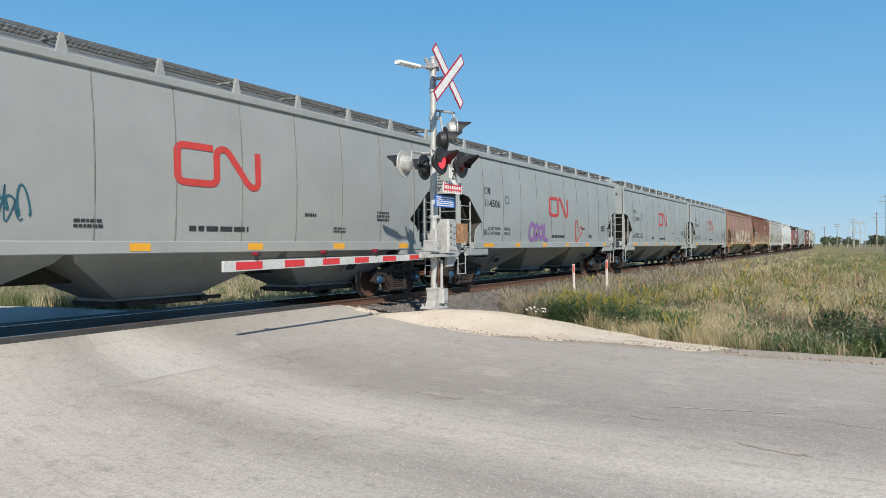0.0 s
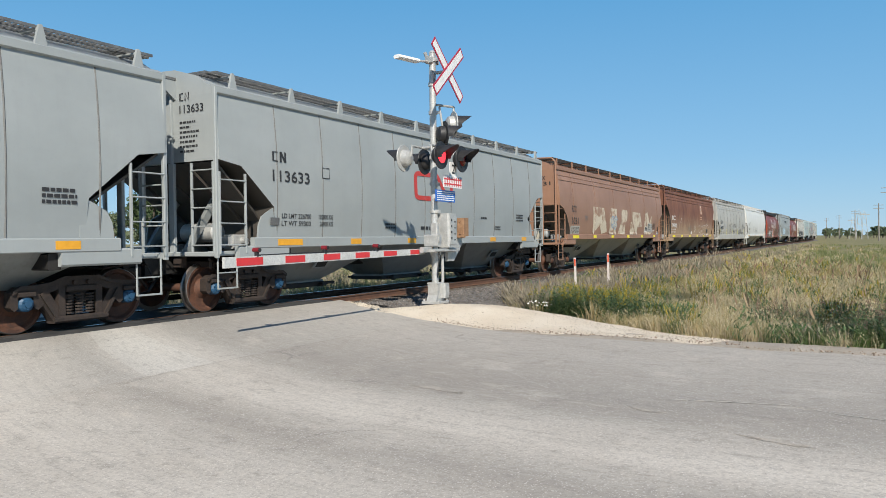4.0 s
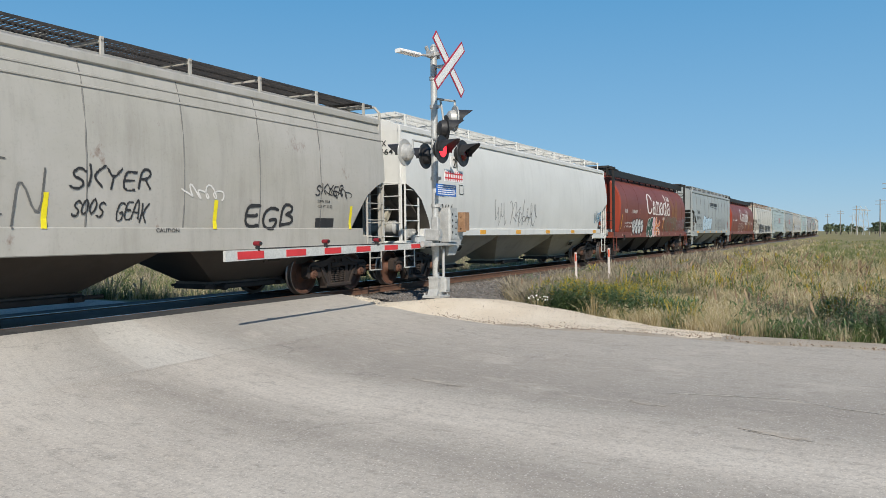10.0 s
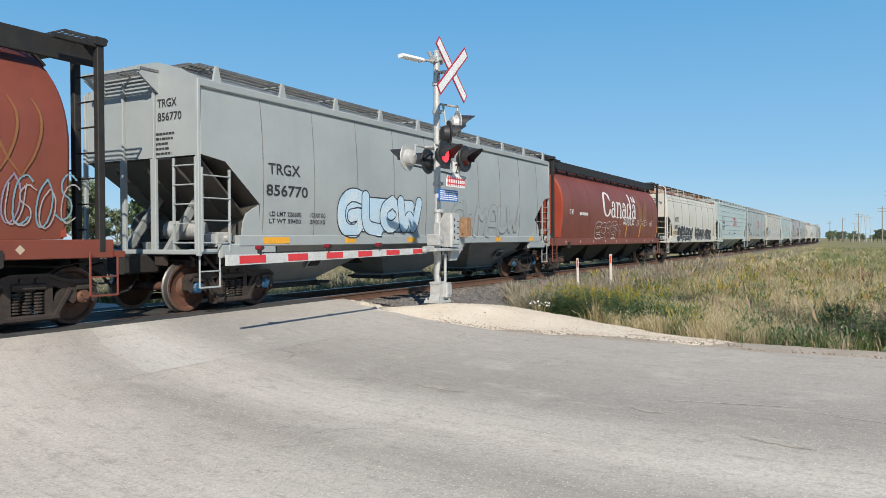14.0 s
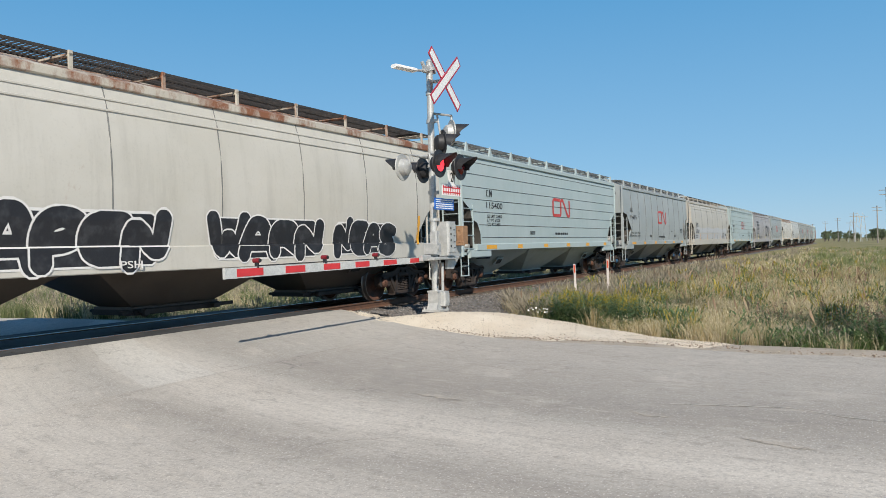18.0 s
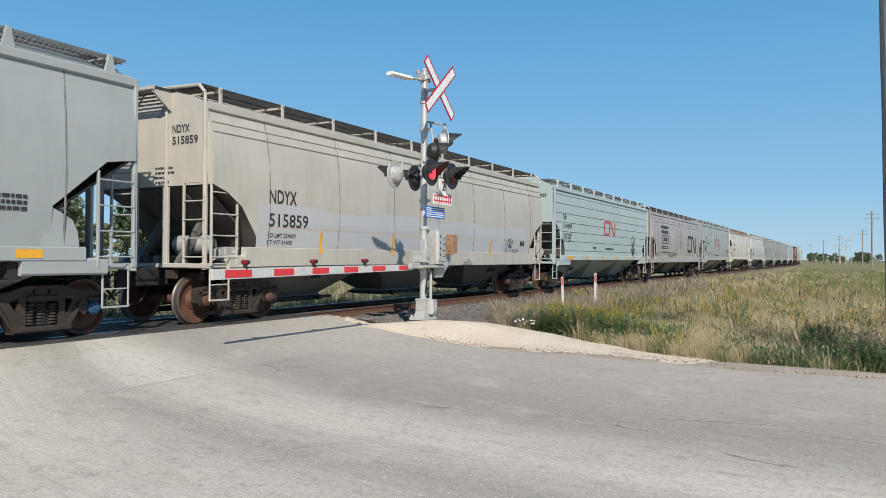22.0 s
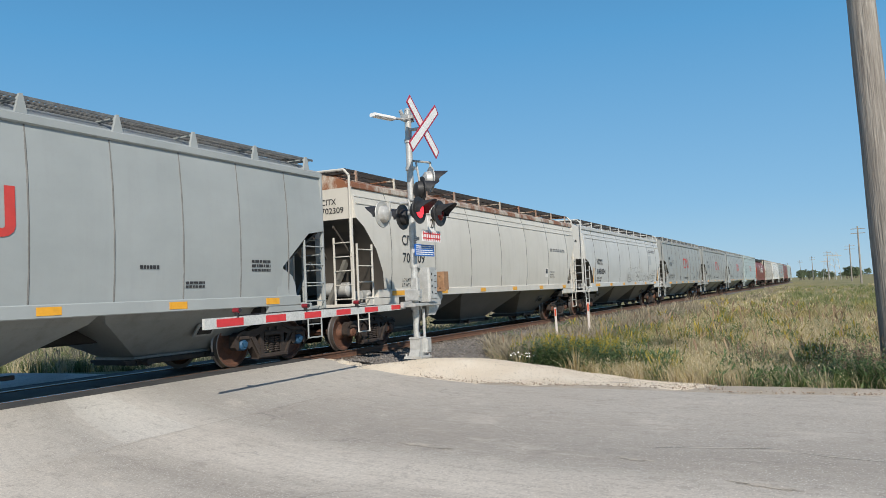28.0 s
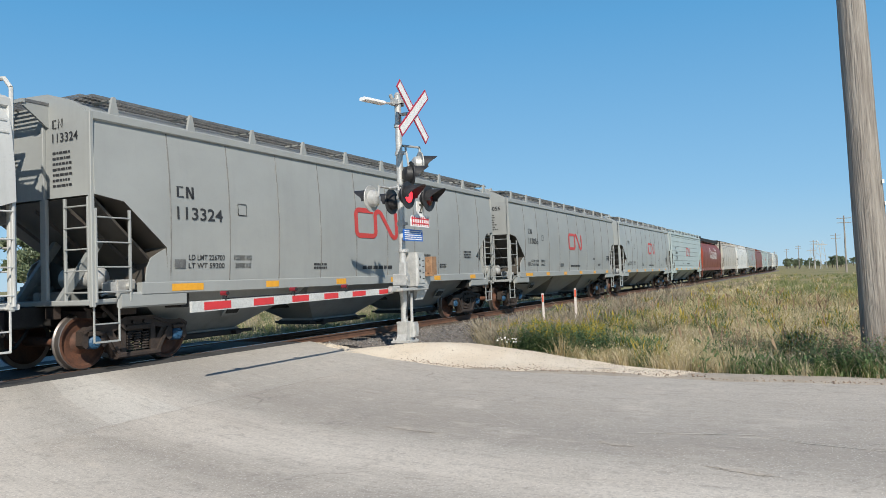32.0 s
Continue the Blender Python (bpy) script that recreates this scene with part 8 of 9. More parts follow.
throw_up(car, "curved", on(208.65), 1.14, 3.1, 0.94, "WARN", [BLACK_STREAK], STENCIL_WHITE, 0.15, 0.030, "black sprayed letter edged in white", backed=True)
throw_up(car, "curved", on(212.3), 1.16, 2.4, 0.90, "NEAS", [BLACK_STREAK], STENCIL_WHITE, 0.135, 0.026, "black sprayed letter edged in white", backed=True)
bar_strip(car, "curved", e, (1.7, 15.4), YELLOW, 1.44, 0.75, 0.12)
# pale blue car, grey car
car, e = pale_blue_car(218.5, 234.3, 217.9, 235.3, "115400", 7.45)
car, e = grey_car(235.8, 251.5, 235.3, 252.4, "114693", CN_GREY, 7.8, -0.6)
# cream car
car, e = curved_car(253.2, 270.2, 252.4, 270.9, "cream covered hopper car with a pale band along its lower side", CREAM, "NDYX", "515859", (1.22, 1.25), 7, ref=253.5)
PALE_BLUE_PATCH = mottled("dull_repaint_patch", (0.40, 0.42, 0.43), (0.44, 0.46, 0.46), rough=0.6, scale=2.0)
LILAC_BAND = mottled("faded_lilac_white_paint", (0.455, 0.462, 0.480), (0.425, 0.425, 0.43), rough=0.6, scale=0.9, lo=0.4, hi=0.7, third=(0.42, 0.42, 0.43), bump=0.05)
wave_ = [(u / 24, 0.93 + 0.06 * math.sin(u * 0.9) + 0.03 * math.sin(u * 2.7)) for u in range(25)]
decal("faded_band", [(1.0, 0.0), *reversed(wave_), (0.0, 0.0)], [tuple(range(27))], LILAC_BAND, car, "curved", e + 0.9, 1.485, 14.3, 0.90, "pale faded band along the lower side", 0, 0.006)
for text_, s_, z_ in (("CLOSES HOPPER GATES", 261.12, 1.19), ("AND ROOF HATCHES", 261.16, 1.125), ("BEFORE MOVING CAR", 261.14, 1.06), ("CAUTION", 263.72, 1.19), ("OPEN-HATCH COVERS", 263.50, 1.125), ("BEFORE UNLOADING CAR", 263.45, 1.06)):
    lettering(text_, STENCIL, car, "curved", on(s_), z_, 0.034 * len(text_), 0.045)
bar_strip(car, "curved", e, (2.9, 5.9, 8.92, 11.92), YELLOW, 1.36, 0.48)
tag_text(car, "curved", e + 13.15, 1.52, 0.62, 0.42, "LEWP", BLACK_FILL, 0.016)
scrawl(BLACK_FILL, car, "curved", e + 13.75, 1.45, 0.6, 0.2, 81, 0.02, 5)
for dx in (0.0, 0.22):
    decal("placard", *SQUARE, STENCIL, car, "curved", e + 14.5 + dx, 1.72, 0.17, 0.17, "small black placard square")
# pale blue car, then the grimy grey one
car, e = pale_blue_car(271.6, 287.5, 270.9, 288.4, "114909", 6.98, 0.95)
BULB = ([(0.36, 0.44), (0.14, 0.58), (0.06, 0.74), (0.16, 0.92), (0.44, 1.0), (0.76, 0.93), (0.88, 0.74), (0.78, 0.57), (0.58, 0.44)], [(0.42, 0.40), (0.24, 0.56), (0.22, 0.68), (0.34, 0.62), (0.42, 0.44)], [(0.48, 0.40), (0.56, 0.70), (0.62, 0.82), (0.60, 0.62), (0.50, 0.44)],
        [(0.0, 0.38), (0.30, 0.34), (0.70, 0.35), (0.92, 0.40)], [(0.05, 0.36), (0.2, 0.24), (0.75, 0.25), (0.90, 0.36)], [(0.22, 0.18), (0.70, 0.18)], [(0.30, 0.0), (0.45, 0.16), (0.62, 0.12), (0.72, 0.0)])
for j, pts in enumerate(BULB):
    spray_fill("sprayed_line", [softened([(0.86 * u, 1.14 * v) for u, v in pts])], 0.020 if j < 3 else 0.028, BLACK_FILL, car, "flat", on(283.72), 1.38, "line of a sprayed light bulb", 0.020 + 0.001 * j)
car, e = curved_car(289.0, 306.2, 288.4, 306.8, "grimy grey covered hopper car with a large black ribbon mark", DIRTY, "", "388813", (3.15, 1.5), 5, limits=False)
bars(STENCIL, car, "curved", e + 2.47, 2.92, 2.2, 0.62, 2, "two heavy lines of a company name")
bars(STENCIL, car, "curved", e + 2.47, 1.95, 2.1, 0.22, 2)
decal("rule_line", *SQUARE, STENCIL, car, "curved", e + 2.45, 2.76, 2.2, 0.05)
decal("rule_line", *SQUARE, STENCIL, car, "curved", e + 2.45, 2.28, 2.2, 0.05)
decal("rule_line", *SQUARE, STENCIL, car, "curved", e + 2.4, 1.70, 2.2, 0.05)
block_mark(car, "curved", e + 2.5, 2.40, STENCIL, 0.46, 0.27)
ribbon_mark(STENCIL, car, "curved", e + 11.4, 1.75, 3.6, 1.25, 0.17, "large winding ribbon mark in black paint")
bar_strip(car, "curved", e, (0.95, 3.85, 7.6, 11.2, 14.9), LEMON, 1.36, 0.55)
tag_text(car, "curved", e + 7.3, 2.0, 2.9, 1.0, "EGAK", GREY_LINE, 0.014)
tag_text(car, "curved", e + 4.7, 1.42, 3.1, 0.30, "KEGSANDO", BLACK_FILL, 0.018)
scrawl(BLACK_FILL, car, "curved", e + 1.4, 1.45, 0.7, 0.26, 85, 0.015, 6)
scrawl(STENCIL_WHITE, car, "curved", e + 0.95, 2.45, 0.4, 0.3, 86, 0.03, 3)
# grey, cream with rusty eaves, white with outlined tags
car, e = grey_car(307.4, 323.2, 306.8, 323.9, "114716", CN_GREY, 6.95, -0.5)
car, e = curved_car(324.6, 342.02, 323.9, 342.4, "cream covered hopper car with rust along its eaves", CREAM_PALE, "CITX", "702309", (2.1, 1.2), 7, roofpaint=CREAM_RUSTY, strip=YELLOW, cut="scoop", rise=0.28)
bars(GREY_LINE, car, "curved", e + 13.95, 2.82, 1.85, 0.14, 2, "two lines of black stencilled writing")
lettering("EXW 10-8", STENCIL, car, "curved", e + 13.88, 1.95, 0.5, 0.06)
lettering("EW 8-6", STENCIL, car, "curved", e + 13.88, 1.84, 0.42, 0.06)
lettering("CU FT 5200", STENCIL, car, "curved", e + 13.88, 1.74, 0.5, 0.06)
decal("placard", *SQUARE, STENCIL_WHITE, car, "curved", e + 13.3, 1.78, 0.3, 0.36, "small black and white placard", 0, 0.010)
decal("placard_patch", *SQUARE, STENCIL, car, "curved", e + 13.34, 1.92, 0.2, 0.18, "black field of the placard")
car, e = curved_car(343.5, 360.4, 342.4, 361.0, "off-white covered hopper car with bubble tags in black outline", OFF_WHITE, "NDYX", "848884", (2.1, 1.5), 7, strip=YELLOW, ref=343.2)
bar_strip(car, "curved", e, (1.45, 16.2), YELLOW, 1.46, 0.75, 0.11)
throw_up(car, "curved", on(351.4), 1.46, 3.6, 0.86, "BECSO", [OFF_WHITE], BLACK_FILL, 0.12, 0.012, "white sprayed bubble shape in thin black outline")
throw_up(car, "curved", on(355.2), 1.46, 3.2, 0.52, "ROMES", [OFF_WHITE], BLACK_FILL, 0.06, 0.011, "white sprayed bubble shape in thin black outline")
decal("plate_outline", *stroke([(0.01, 0.04), (0.99, 0.04), (0.99, 0.96), (0.01, 0.96), (0.01, 0.02)], 0.03), BLACK_FILL, car, "curved", on(351.5), 1.62, 0.95, 0.26, "black outlined panel", 0, 0.03)
decal("repaint_patch", *SQUARE, PALE_BLUE_PATCH, car, "curved", on(356.85), 2.5, 0.85, 0.88, "duller repainted square", 0, 0.006)
scrawl(BLACK_FILL, car, "curved", e + 14.8, 1.95, 1.0, 0.3, 95, 0.015, 6)
bars(GREY_LINE, car, "curved", e + 14.0, 3.25, 1.6, 0.2, 2)
# the rest of the train
car, e = grey_car(361.7, 377.9, 361.0, 378.7, "113324", PLAIN_GREY, 7.58, -0.165)
car, e = grey_car(379.6, 395.4, 378.7, 396.2, "113056", PLAIN_GREY, 7.15, 0.05)
car, e = grey_car(396.9, 412.6, 396.2, 413.1, "")
car, e = pale_blue_car(413.7, 429.6, 413.1, 430.2, "114820")
car, e = enrol(tank_car("far oxide-red cylindrical hopper car with a white word", 430.6, 447.4, 430.2, 447.8), 430.6, 447.4, 430.2, 447.8)
serif_word(STENCIL_WHITE, car, k, e + 6.05, 2.30, 1.11)
c = 447.8
for j in range(11):
    kind = ("cream", "white", "grey", "brown", "blue", "grey", "white", "grey", "cream", "blue", "grey")[j]
    a, b = c + 0.7, c + 16.9
    if kind == "grey":
        grey_car(a, b, c, c + 17.6, "")
    elif kind == "blue":
        pale_blue_car(a, b, c, c + 17.6, "114830")
    else:
        p = {"cream": CREAM, "white": WHITE, "brown": RED}[kind]
        curved_car(a, b, c, c + 17.6, "far " + kind + " covered hopper car", p, "", "", limits=False)
    c += 17.6


# ---- grass, weeds and trees ----
def raw_mesh(name, mat, v, quads, tris, k):
    """One mesh of many small like pieces: v holds k vertices a piece."""
    n = len(v)
    base = (np.arange(n) * k)[:, None]
    loops = np.concatenate([np.concatenate([np.asarray(q)[None] + base for q in quads], 1), np.concatenate([np.asarray(q)[None] + base for q in tris], 1)], 1).ravel()
    sizes = np.tile([4] * len(quads) + [3] * len(tris), n)
    me = bpy.data.meshes.new(name)
    me.vertices.add(n * k)
    me.vertices.foreach_set("co", v.astype(np.float32).ravel())
    me.loops.add(len(loops))
    me.loops.foreach_set("vertex_index", loops.astype(np.int32))
    me.polygons.add(len(sizes))
    me.polygons.foreach_set("loop_start", np.r_[0, np.cumsum(sizes)[:-1]].astype(np.int32))
    me.materials.append(mat)
    me.update(calc_edges=True)
    return me


def blades_mesh(name, mat, xyz, h, w, lean, seed, head=0.0):
    """Upright blades as narrow bent leaves; with head each ends in a fuller tip."""
    rnd = np.random.RandomState(seed)
    n = len(xyz)
    a = rnd.uniform(0, 2 * np.pi, n)
    d = rnd.uniform(0, 2 * np.pi, n)
    side = np.stack([np.cos(a), np.sin(a), 0 * a], -1) * (w / 2)[:, None]
    bend = np.stack([np.cos(d), np.sin(d), 0 * d], -1) * (h * lean * rnd.uniform(0.2, 1.0, n))[:, None]
    up = np.array([0, 0, 1.0]) * h[:, None]
    if head > 0:
        v = np.stack([xyz - side * 0.35, xyz + side * 0.35, xyz + 0.62 * up + 0.35 * bend - side * 0.35, xyz + 0.62 * up + 0.35 * bend + side * 0.35,
                      xyz + 0.80 * up + 0.7 * bend - side * head, xyz + 0.80 * up + 0.7 * bend + side * head, xyz + up + bend], 1)
        quads, tris, k = [(0, 1, 3, 2), (2, 3, 5, 4)], [(4, 5, 6)], 7
    else:
        v = np.stack([xyz - side, xyz + side, xyz + 0.55 * up + 0.3 * bend - side * 0.8, xyz + 0.55 * up + 0.3 * bend + side * 0.8, xyz + up + bend], 1)
        quads, tris, k = [(0, 1, 3, 2)], [(2, 3, 4)], 5
    return raw_mesh(name, mat, v, quads, tris, k)


def tuft_mesh(name, mat, cx, cy, cz, r, h, per, spread, lean, width, seed, head=0.0):
    """Tufts: blades that fan out from their own centres."""
    rnd = np.random.RandomState(seed)
    n = len(cx)
    c = np.repeat(np.stack([cx, cy, cz], -1), per, 0)
    hh = np.repeat(h, per) * rnd.uniform(0.55, 1.15, n * per)
    rr = np.repeat(r, per)
    a = rnd.uniform(0, 2 * np.pi, n * per)
    o = np.abs(rnd.normal(0, 1, n * per))
    out = np.stack([np.cos(a), np.sin(a), 0 * a], -1)
    base = c + out * (o * spread * np.maximum(1.0, rr / 30))[:, None]
    bend = out * (hh * lean * o * 0.8)[:, None] + rnd.normal(0, 0.12, (n * per, 3)) * hh[:, None] * [1, 1, 0]
    w = np.maximum(width, rr * 0.00062) * rnd.uniform(0.6, 1.4, n * per)
    f = rnd.uniform(0, 2 * np.pi, n * per)
    side = np.stack([np.cos(f), np.sin(f), 0 * f], -1) * (w / 2)[:, None]
    up = np.array([0, 0, 1.0]) * hh[:, None]
    top, mid = 1.0 if head == 0 else 0.0, 0.8 if head == 0 else 0.3
    if head > 0:
        v = np.stack([base - side * 0.3, base + side * 0.3, base + 0.66 * up + 0.4 * bend - side * 0.4, base + 0.66 * up + 0.4 * bend + side * 0.4,
                      base + 0.84 * up + 0.75 * bend - side * head, base + 0.84 * up + 0.75 * bend + side * head, base + up + bend], 1)
        quads, tris, k = [(0, 1, 3, 2), (2, 3, 5, 4)], [(4, 5, 6)], 7
    else:
        v = np.stack([base - side, base + side, base + 0.55 * up + 0.3 * bend - side * 0.8, base + 0.55 * up + 0.3 * bend + side * 0.8, base + 0.95 * up + bend], 1)
        quads, tris, k = [(0, 1, 3, 2)], [(2, 3, 4)], 5
    return raw_mesh(name, mat, v, quads, tris, k)


def zone(x, y):
    return noise.noise((x * 0.30, y * 0.42, 7.0)), noise.noise((x * 0.09, y * 0.14, 3.0))


def allowed(x, y):
    front = float(np.interp(y, (-10, -0.3, 1.1, 1.8, 2.5, 4.26, 5.5, 6.5, 7.5, 9.1), (11.2, 11.35, 11.6, 12.1, 12.9, 13.9, 14.4, 15.6, 17.0, 20.2))) + 0.35 * noise.noise((y * 0.7, 4.0, 0)) + 0.3 * noise.noise((y * 3.1, 2.0, x))
    return x > front and y < track_y(x) - 2.75


kinds = {k: [] for k in ("dry", "green", "seed", "gold", "weed", "tan", "lime", "lush", "field")}
rf = np.random.RandomState(11)
NT = 34000
u_ = rf.rand(NT)
r_ = np.where(rf.rand(NT) < 0.45, 11 + 34 * rf.rand(NT), 1.0 / (1 / 11.0 + u_ * (1 / 150.0 - 1 / 11.0)))
a_ = np.radians(rf.uniform(-16, 33, NT))
for r, a, q in zip(r_.tolist(), a_.tolist(), rf.rand(NT).tolist()):
    x, y = r * math.cos(a), r * math.sin(a)
    if not allowed(x, y):
        continue
    n1, n2 = zone(x, y)
    z = ground_z(x, y) - 0.03
    tall = 0.80 + 0.55 * noise.noise((x * 0.5, y * 0.7, 1.0)) + 0.25 * noise.noise((x * 1.9, y * 2.1, 2.0))
    row = (x, y, z, r, max(0.35, tall))
    by_track = y - (track_y(x) - 5.6)
    n3 = noise.noise((x * 0.75, y * 0.95, 12.0))
    big = (x, y, z, r, 1.2 * max(0.5, tall))
    if r < 24 and ((x - 15.6) / 1.5) ** 2 + ((y - 5.0) / 1.15) ** 2 < 1.0 + 0.5 * n1:
        (kinds["green" if q < 0.2 else "tan"].append((x, y, z, r, 0.45)) if q < 0.3 else None)
    elif x < 14.6 and y < 1.2 + 0.5 * n1:
        kinds["weed" if q < 0.25 else ("lush" if q < 0.60 else ("seed" if q < 0.68 else ("tan" if q < 0.9 else "lime")))].append((x, y, z, r, 0.62 * max(0.5, tall)))
    elif n3 > 0.34 and r < 60:
        kinds["weed" if q < 0.55 else ("green" if q < 0.85 else "gold")].append(big)
    elif by_track > 0.8 * n1 and r > 16:
        if n1 > 0.3:
            kinds["lime" if q < 0.35 else ("green" if q < 0.6 else "seed")].append(row)
        else:
            kinds["seed" if q < 0.66 else ("tan" if q < 0.82 else ("dry" if q < 0.92 else "green"))].append(row)
    elif r > 42 and y < 2.5 + 0.02 * x:
        kinds["field" if q < 0.66 + 0.5 * n2 else ("lime" if q < 0.85 else ("tan" if q < 0.95 else "dry"))].append(row)
    elif r > 34:
        kinds["tan" if q < 0.50 + 0.8 * n1 else ("dry" if q < 0.62 else ("lime" if q < 0.88 else "field"))].append(row)
    elif y < 3.9 + 1.8 * n1 + 0.10 * (x - 15):
        kinds["tan" if q < 0.72 else ("dry" if q < 0.88 else "lime")].append(row)
    elif n1 > 0.0:
        kinds["lime" if q < 0.62 else ("green" if q < 0.80 else ("gold" if q < 0.86 else "tan"))].append(row)
    else:
        kinds["tan" if q < 0.42 else ("dry" if q < 0.62 else ("lime" if q < 0.84 else "green"))].append(row)
# thin dry tufts on the gravel edge
for _ in range(170):
    y = rf.uniform(0.9, 4.6)
    x = float(np.interp(y, (0.9, 2.15, 4.6), (11.7, 13.0, 14.0))) + 1.3 * rf.rand()
    kinds["tan" if rf.rand() < 0.7 else "green"].append((x, y, bare_z(x, y) + 0.01, 14.0, 0.32 + 0.2 * rf.rand()))
# the strip beyond the track
for x, y, q in zip(rf.uniform(9.5, 60, 7000).tolist(), (15.4 + 26 * rf.rand(7000) ** 1.6).tolist(), rf.rand(7000).tolist()):
    if x < 10.9 + 0.4 * noise.noise((y * 0.5, 9, 0)):
        continue
    n1, n2 = zone(x, y)
    kinds["green" if q < 0.5 + 0.5 * n1 else ("seed" if q > 0.85 else "tan")].append((x, y, ground_z(x, y) - 0.03, 24.0, 0.9 + 0.5 * n1))

DRY_MAT = islands("dry_grass_blades", [(0.400, 0.310, 0.150), (0.500, 0.400, 0.215), (0.330, 0.260, 0.120), (0.440, 0.345, 0.170)], 0.7, 0.35)
TAN_MAT = islands("bleached_grass_blades", [(0.560, 0.480, 0.315), (0.660, 0.580, 0.400), (0.450, 0.370, 0.220), (0.600, 0.510, 0.340)], 0.7, 0.35)
GREEN_MAT = islands("green_grass_blades", [(0.095, 0.130, 0.050), (0.150, 0.185, 0.075), (0.225, 0.240, 0.110), (0.120, 0.155, 0.060)], 0.6, 0.4)
LIME_MAT = islands("yellow_green_blades", [(0.260, 0.260, 0.095), (0.350, 0.330, 0.120), (0.210, 0.225, 0.080), (0.420, 0.375, 0.165)], 0.6, 0.4)
LUSH_MAT = islands("lush_green_blades", [(0.075, 0.125, 0.045), (0.125, 0.190, 0.060), (0.190, 0.255, 0.095), (0.095, 0.155, 0.055)], 0.55, 0.4)
FIELD_MAT = islands("mid_green_field_grass", [(0.160, 0.200, 0.080), (0.210, 0.240, 0.100), (0.260, 0.270, 0.120), (0.180, 0.215, 0.090)], 0.7, 0.35)
SEED_MAT = islands("seeding_grass_heads", [(0.310, 0.270, 0.200), (0.380, 0.330, 0.250), (0.240, 0.205, 0.155), (0.340, 0.305, 0.215)], 0.85, 0.3, 0.1)
GOLD_MAT = islands("goldenrod_tops", [(0.330, 0.270, 0.040), (0.460, 0.350, 0.055), (0.230, 0.220, 0.050), (0.520, 0.390, 0.070)], 0.7, 0.35)
WEED_MAT = islands("green_weed_leaves", [(0.060, 0.110, 0.045), (0.105, 0.170, 0.070), (0.180, 0.235, 0.105), (0.085, 0.140, 0.058)], 0.6, 0.35)
SPEC = {"dry": ("dry_grass", DRY_MAT, 0.55, 15, 0.10, 0.45, 0.0055, 0.0, "tall dry tan grass in the trackside field", "grass"),
        "tan": ("bleached_grass", TAN_MAT, 0.48, 17, 0.12, 0.55, 0.005, 0.0, "bleached straw-coloured grass in tufts", "grass"),
        "green": ("green_grass", GREEN_MAT, 0.46, 16, 0.10, 0.50, 0.006, 0.0, "green grass among the dry growth", "grass"),
        "lime": ("yellow_green_grass", LIME_MAT, 0.50, 15, 0.10, 0.48, 0.006, 0.0, "yellow-green grass tufts", "grass"),
        "seed": ("seeding_grass", SEED_MAT, 0.66, 11, 0.13, 0.40, 0.008, 1.8, "grey-tan seeding grass heads on thin stalks", "grass"),
        "gold": ("goldenrod", GOLD_MAT, 0.62, 9, 0.09, 0.30, 0.009, 2.0, "yellow-green goldenrod clump beside the gravel", "weeds"),
        "lush": ("lush_grass", LUSH_MAT, 0.52, 18, 0.08, 0.5, 0.0065, 0.0, "lush green grass at the field's near corner", "grass"),
        "field": ("field_grass", FIELD_MAT, 0.42, 14, 0.10, 0.55, 0.007, 0.0, "even green grass out in the field", "grass"),
        "weed": ("leafy_weeds", WEED_MAT, 0.45, 9, 0.08, 0.45, 0.008, 0.0, "green leafy weeds at the field edge", "weeds")}
for i, (kname, rows) in enumerate(kinds.items()):
    nm_, mat_, hm, per_, spread_, lean_, wid_, head_, lab_, cat_ = SPEC[kname]
    P_ = np.array(rows)
    tagged(new(nm_, tuft_mesh(nm_, mat_, P_[:, 0], P_[:, 1], P_[:, 2], P_[:, 3], hm * P_[:, 4], per_, spread_, lean_, wid_, 20 + i, head_)), lab_, cat_, kind="stuff")
# leaves on the weeds
base_ = np.array([q for q in kinds["weed"] + kinds["gold"] + kinds["green"][::6] if q[3] < 40])
rr = np.random.RandomState(8)
P_ = np.repeat(base_, 16, 0)
P_[:, 2] += rr.uniform(0.05, 0.55, len(P_)) * P_[:, 4]
P_[:, :2] += rr.normal(0, 0.09, (len(P_), 2))
h_ = rr.uniform(0.035, 0.085, len(P_))
tagged(new("weed_leaves", blades_mesh("weed_leaves", WEED_MAT, P_[:, :3], h_, h_ * 0.42, 1.6, 4)), "small leaves on the green weeds", "weeds", kind="stuff")
for nm_, mat_, src, cat_, lab_ in (("lime_leaves", LIME_MAT, "lime", "grass", "small yellow-green leaves among the grass"), ("straw_bits", TAN_MAT, "tan", "grass", "broken bits of bleached straw"), ("seed_fluff", SEED_MAT, "seed", "grass", "fluffy grey-tan seed heads")):
    base_ = np.array([q for q in kinds[src] if q[3] < 45])[::2]
    P_ = np.repeat(base_, 9, 0)
    lo_ = 0.35 if src == "seed" else 0.02
    P_[:, 2] += rr.uniform(lo_, 0.62, len(P_)) * P_[:, 4]
    P_[:, :2] += rr.normal(0, 0.13, (len(P_), 2))
    h_ = rr.uniform(0.018, 0.045, len(P_))
    tagged(new(nm_, blades_mesh(nm_, mat_, P_[:, :3], h_, h_ * 0.35, 1.8, 14)), lab_, cat_, kind="stuff")
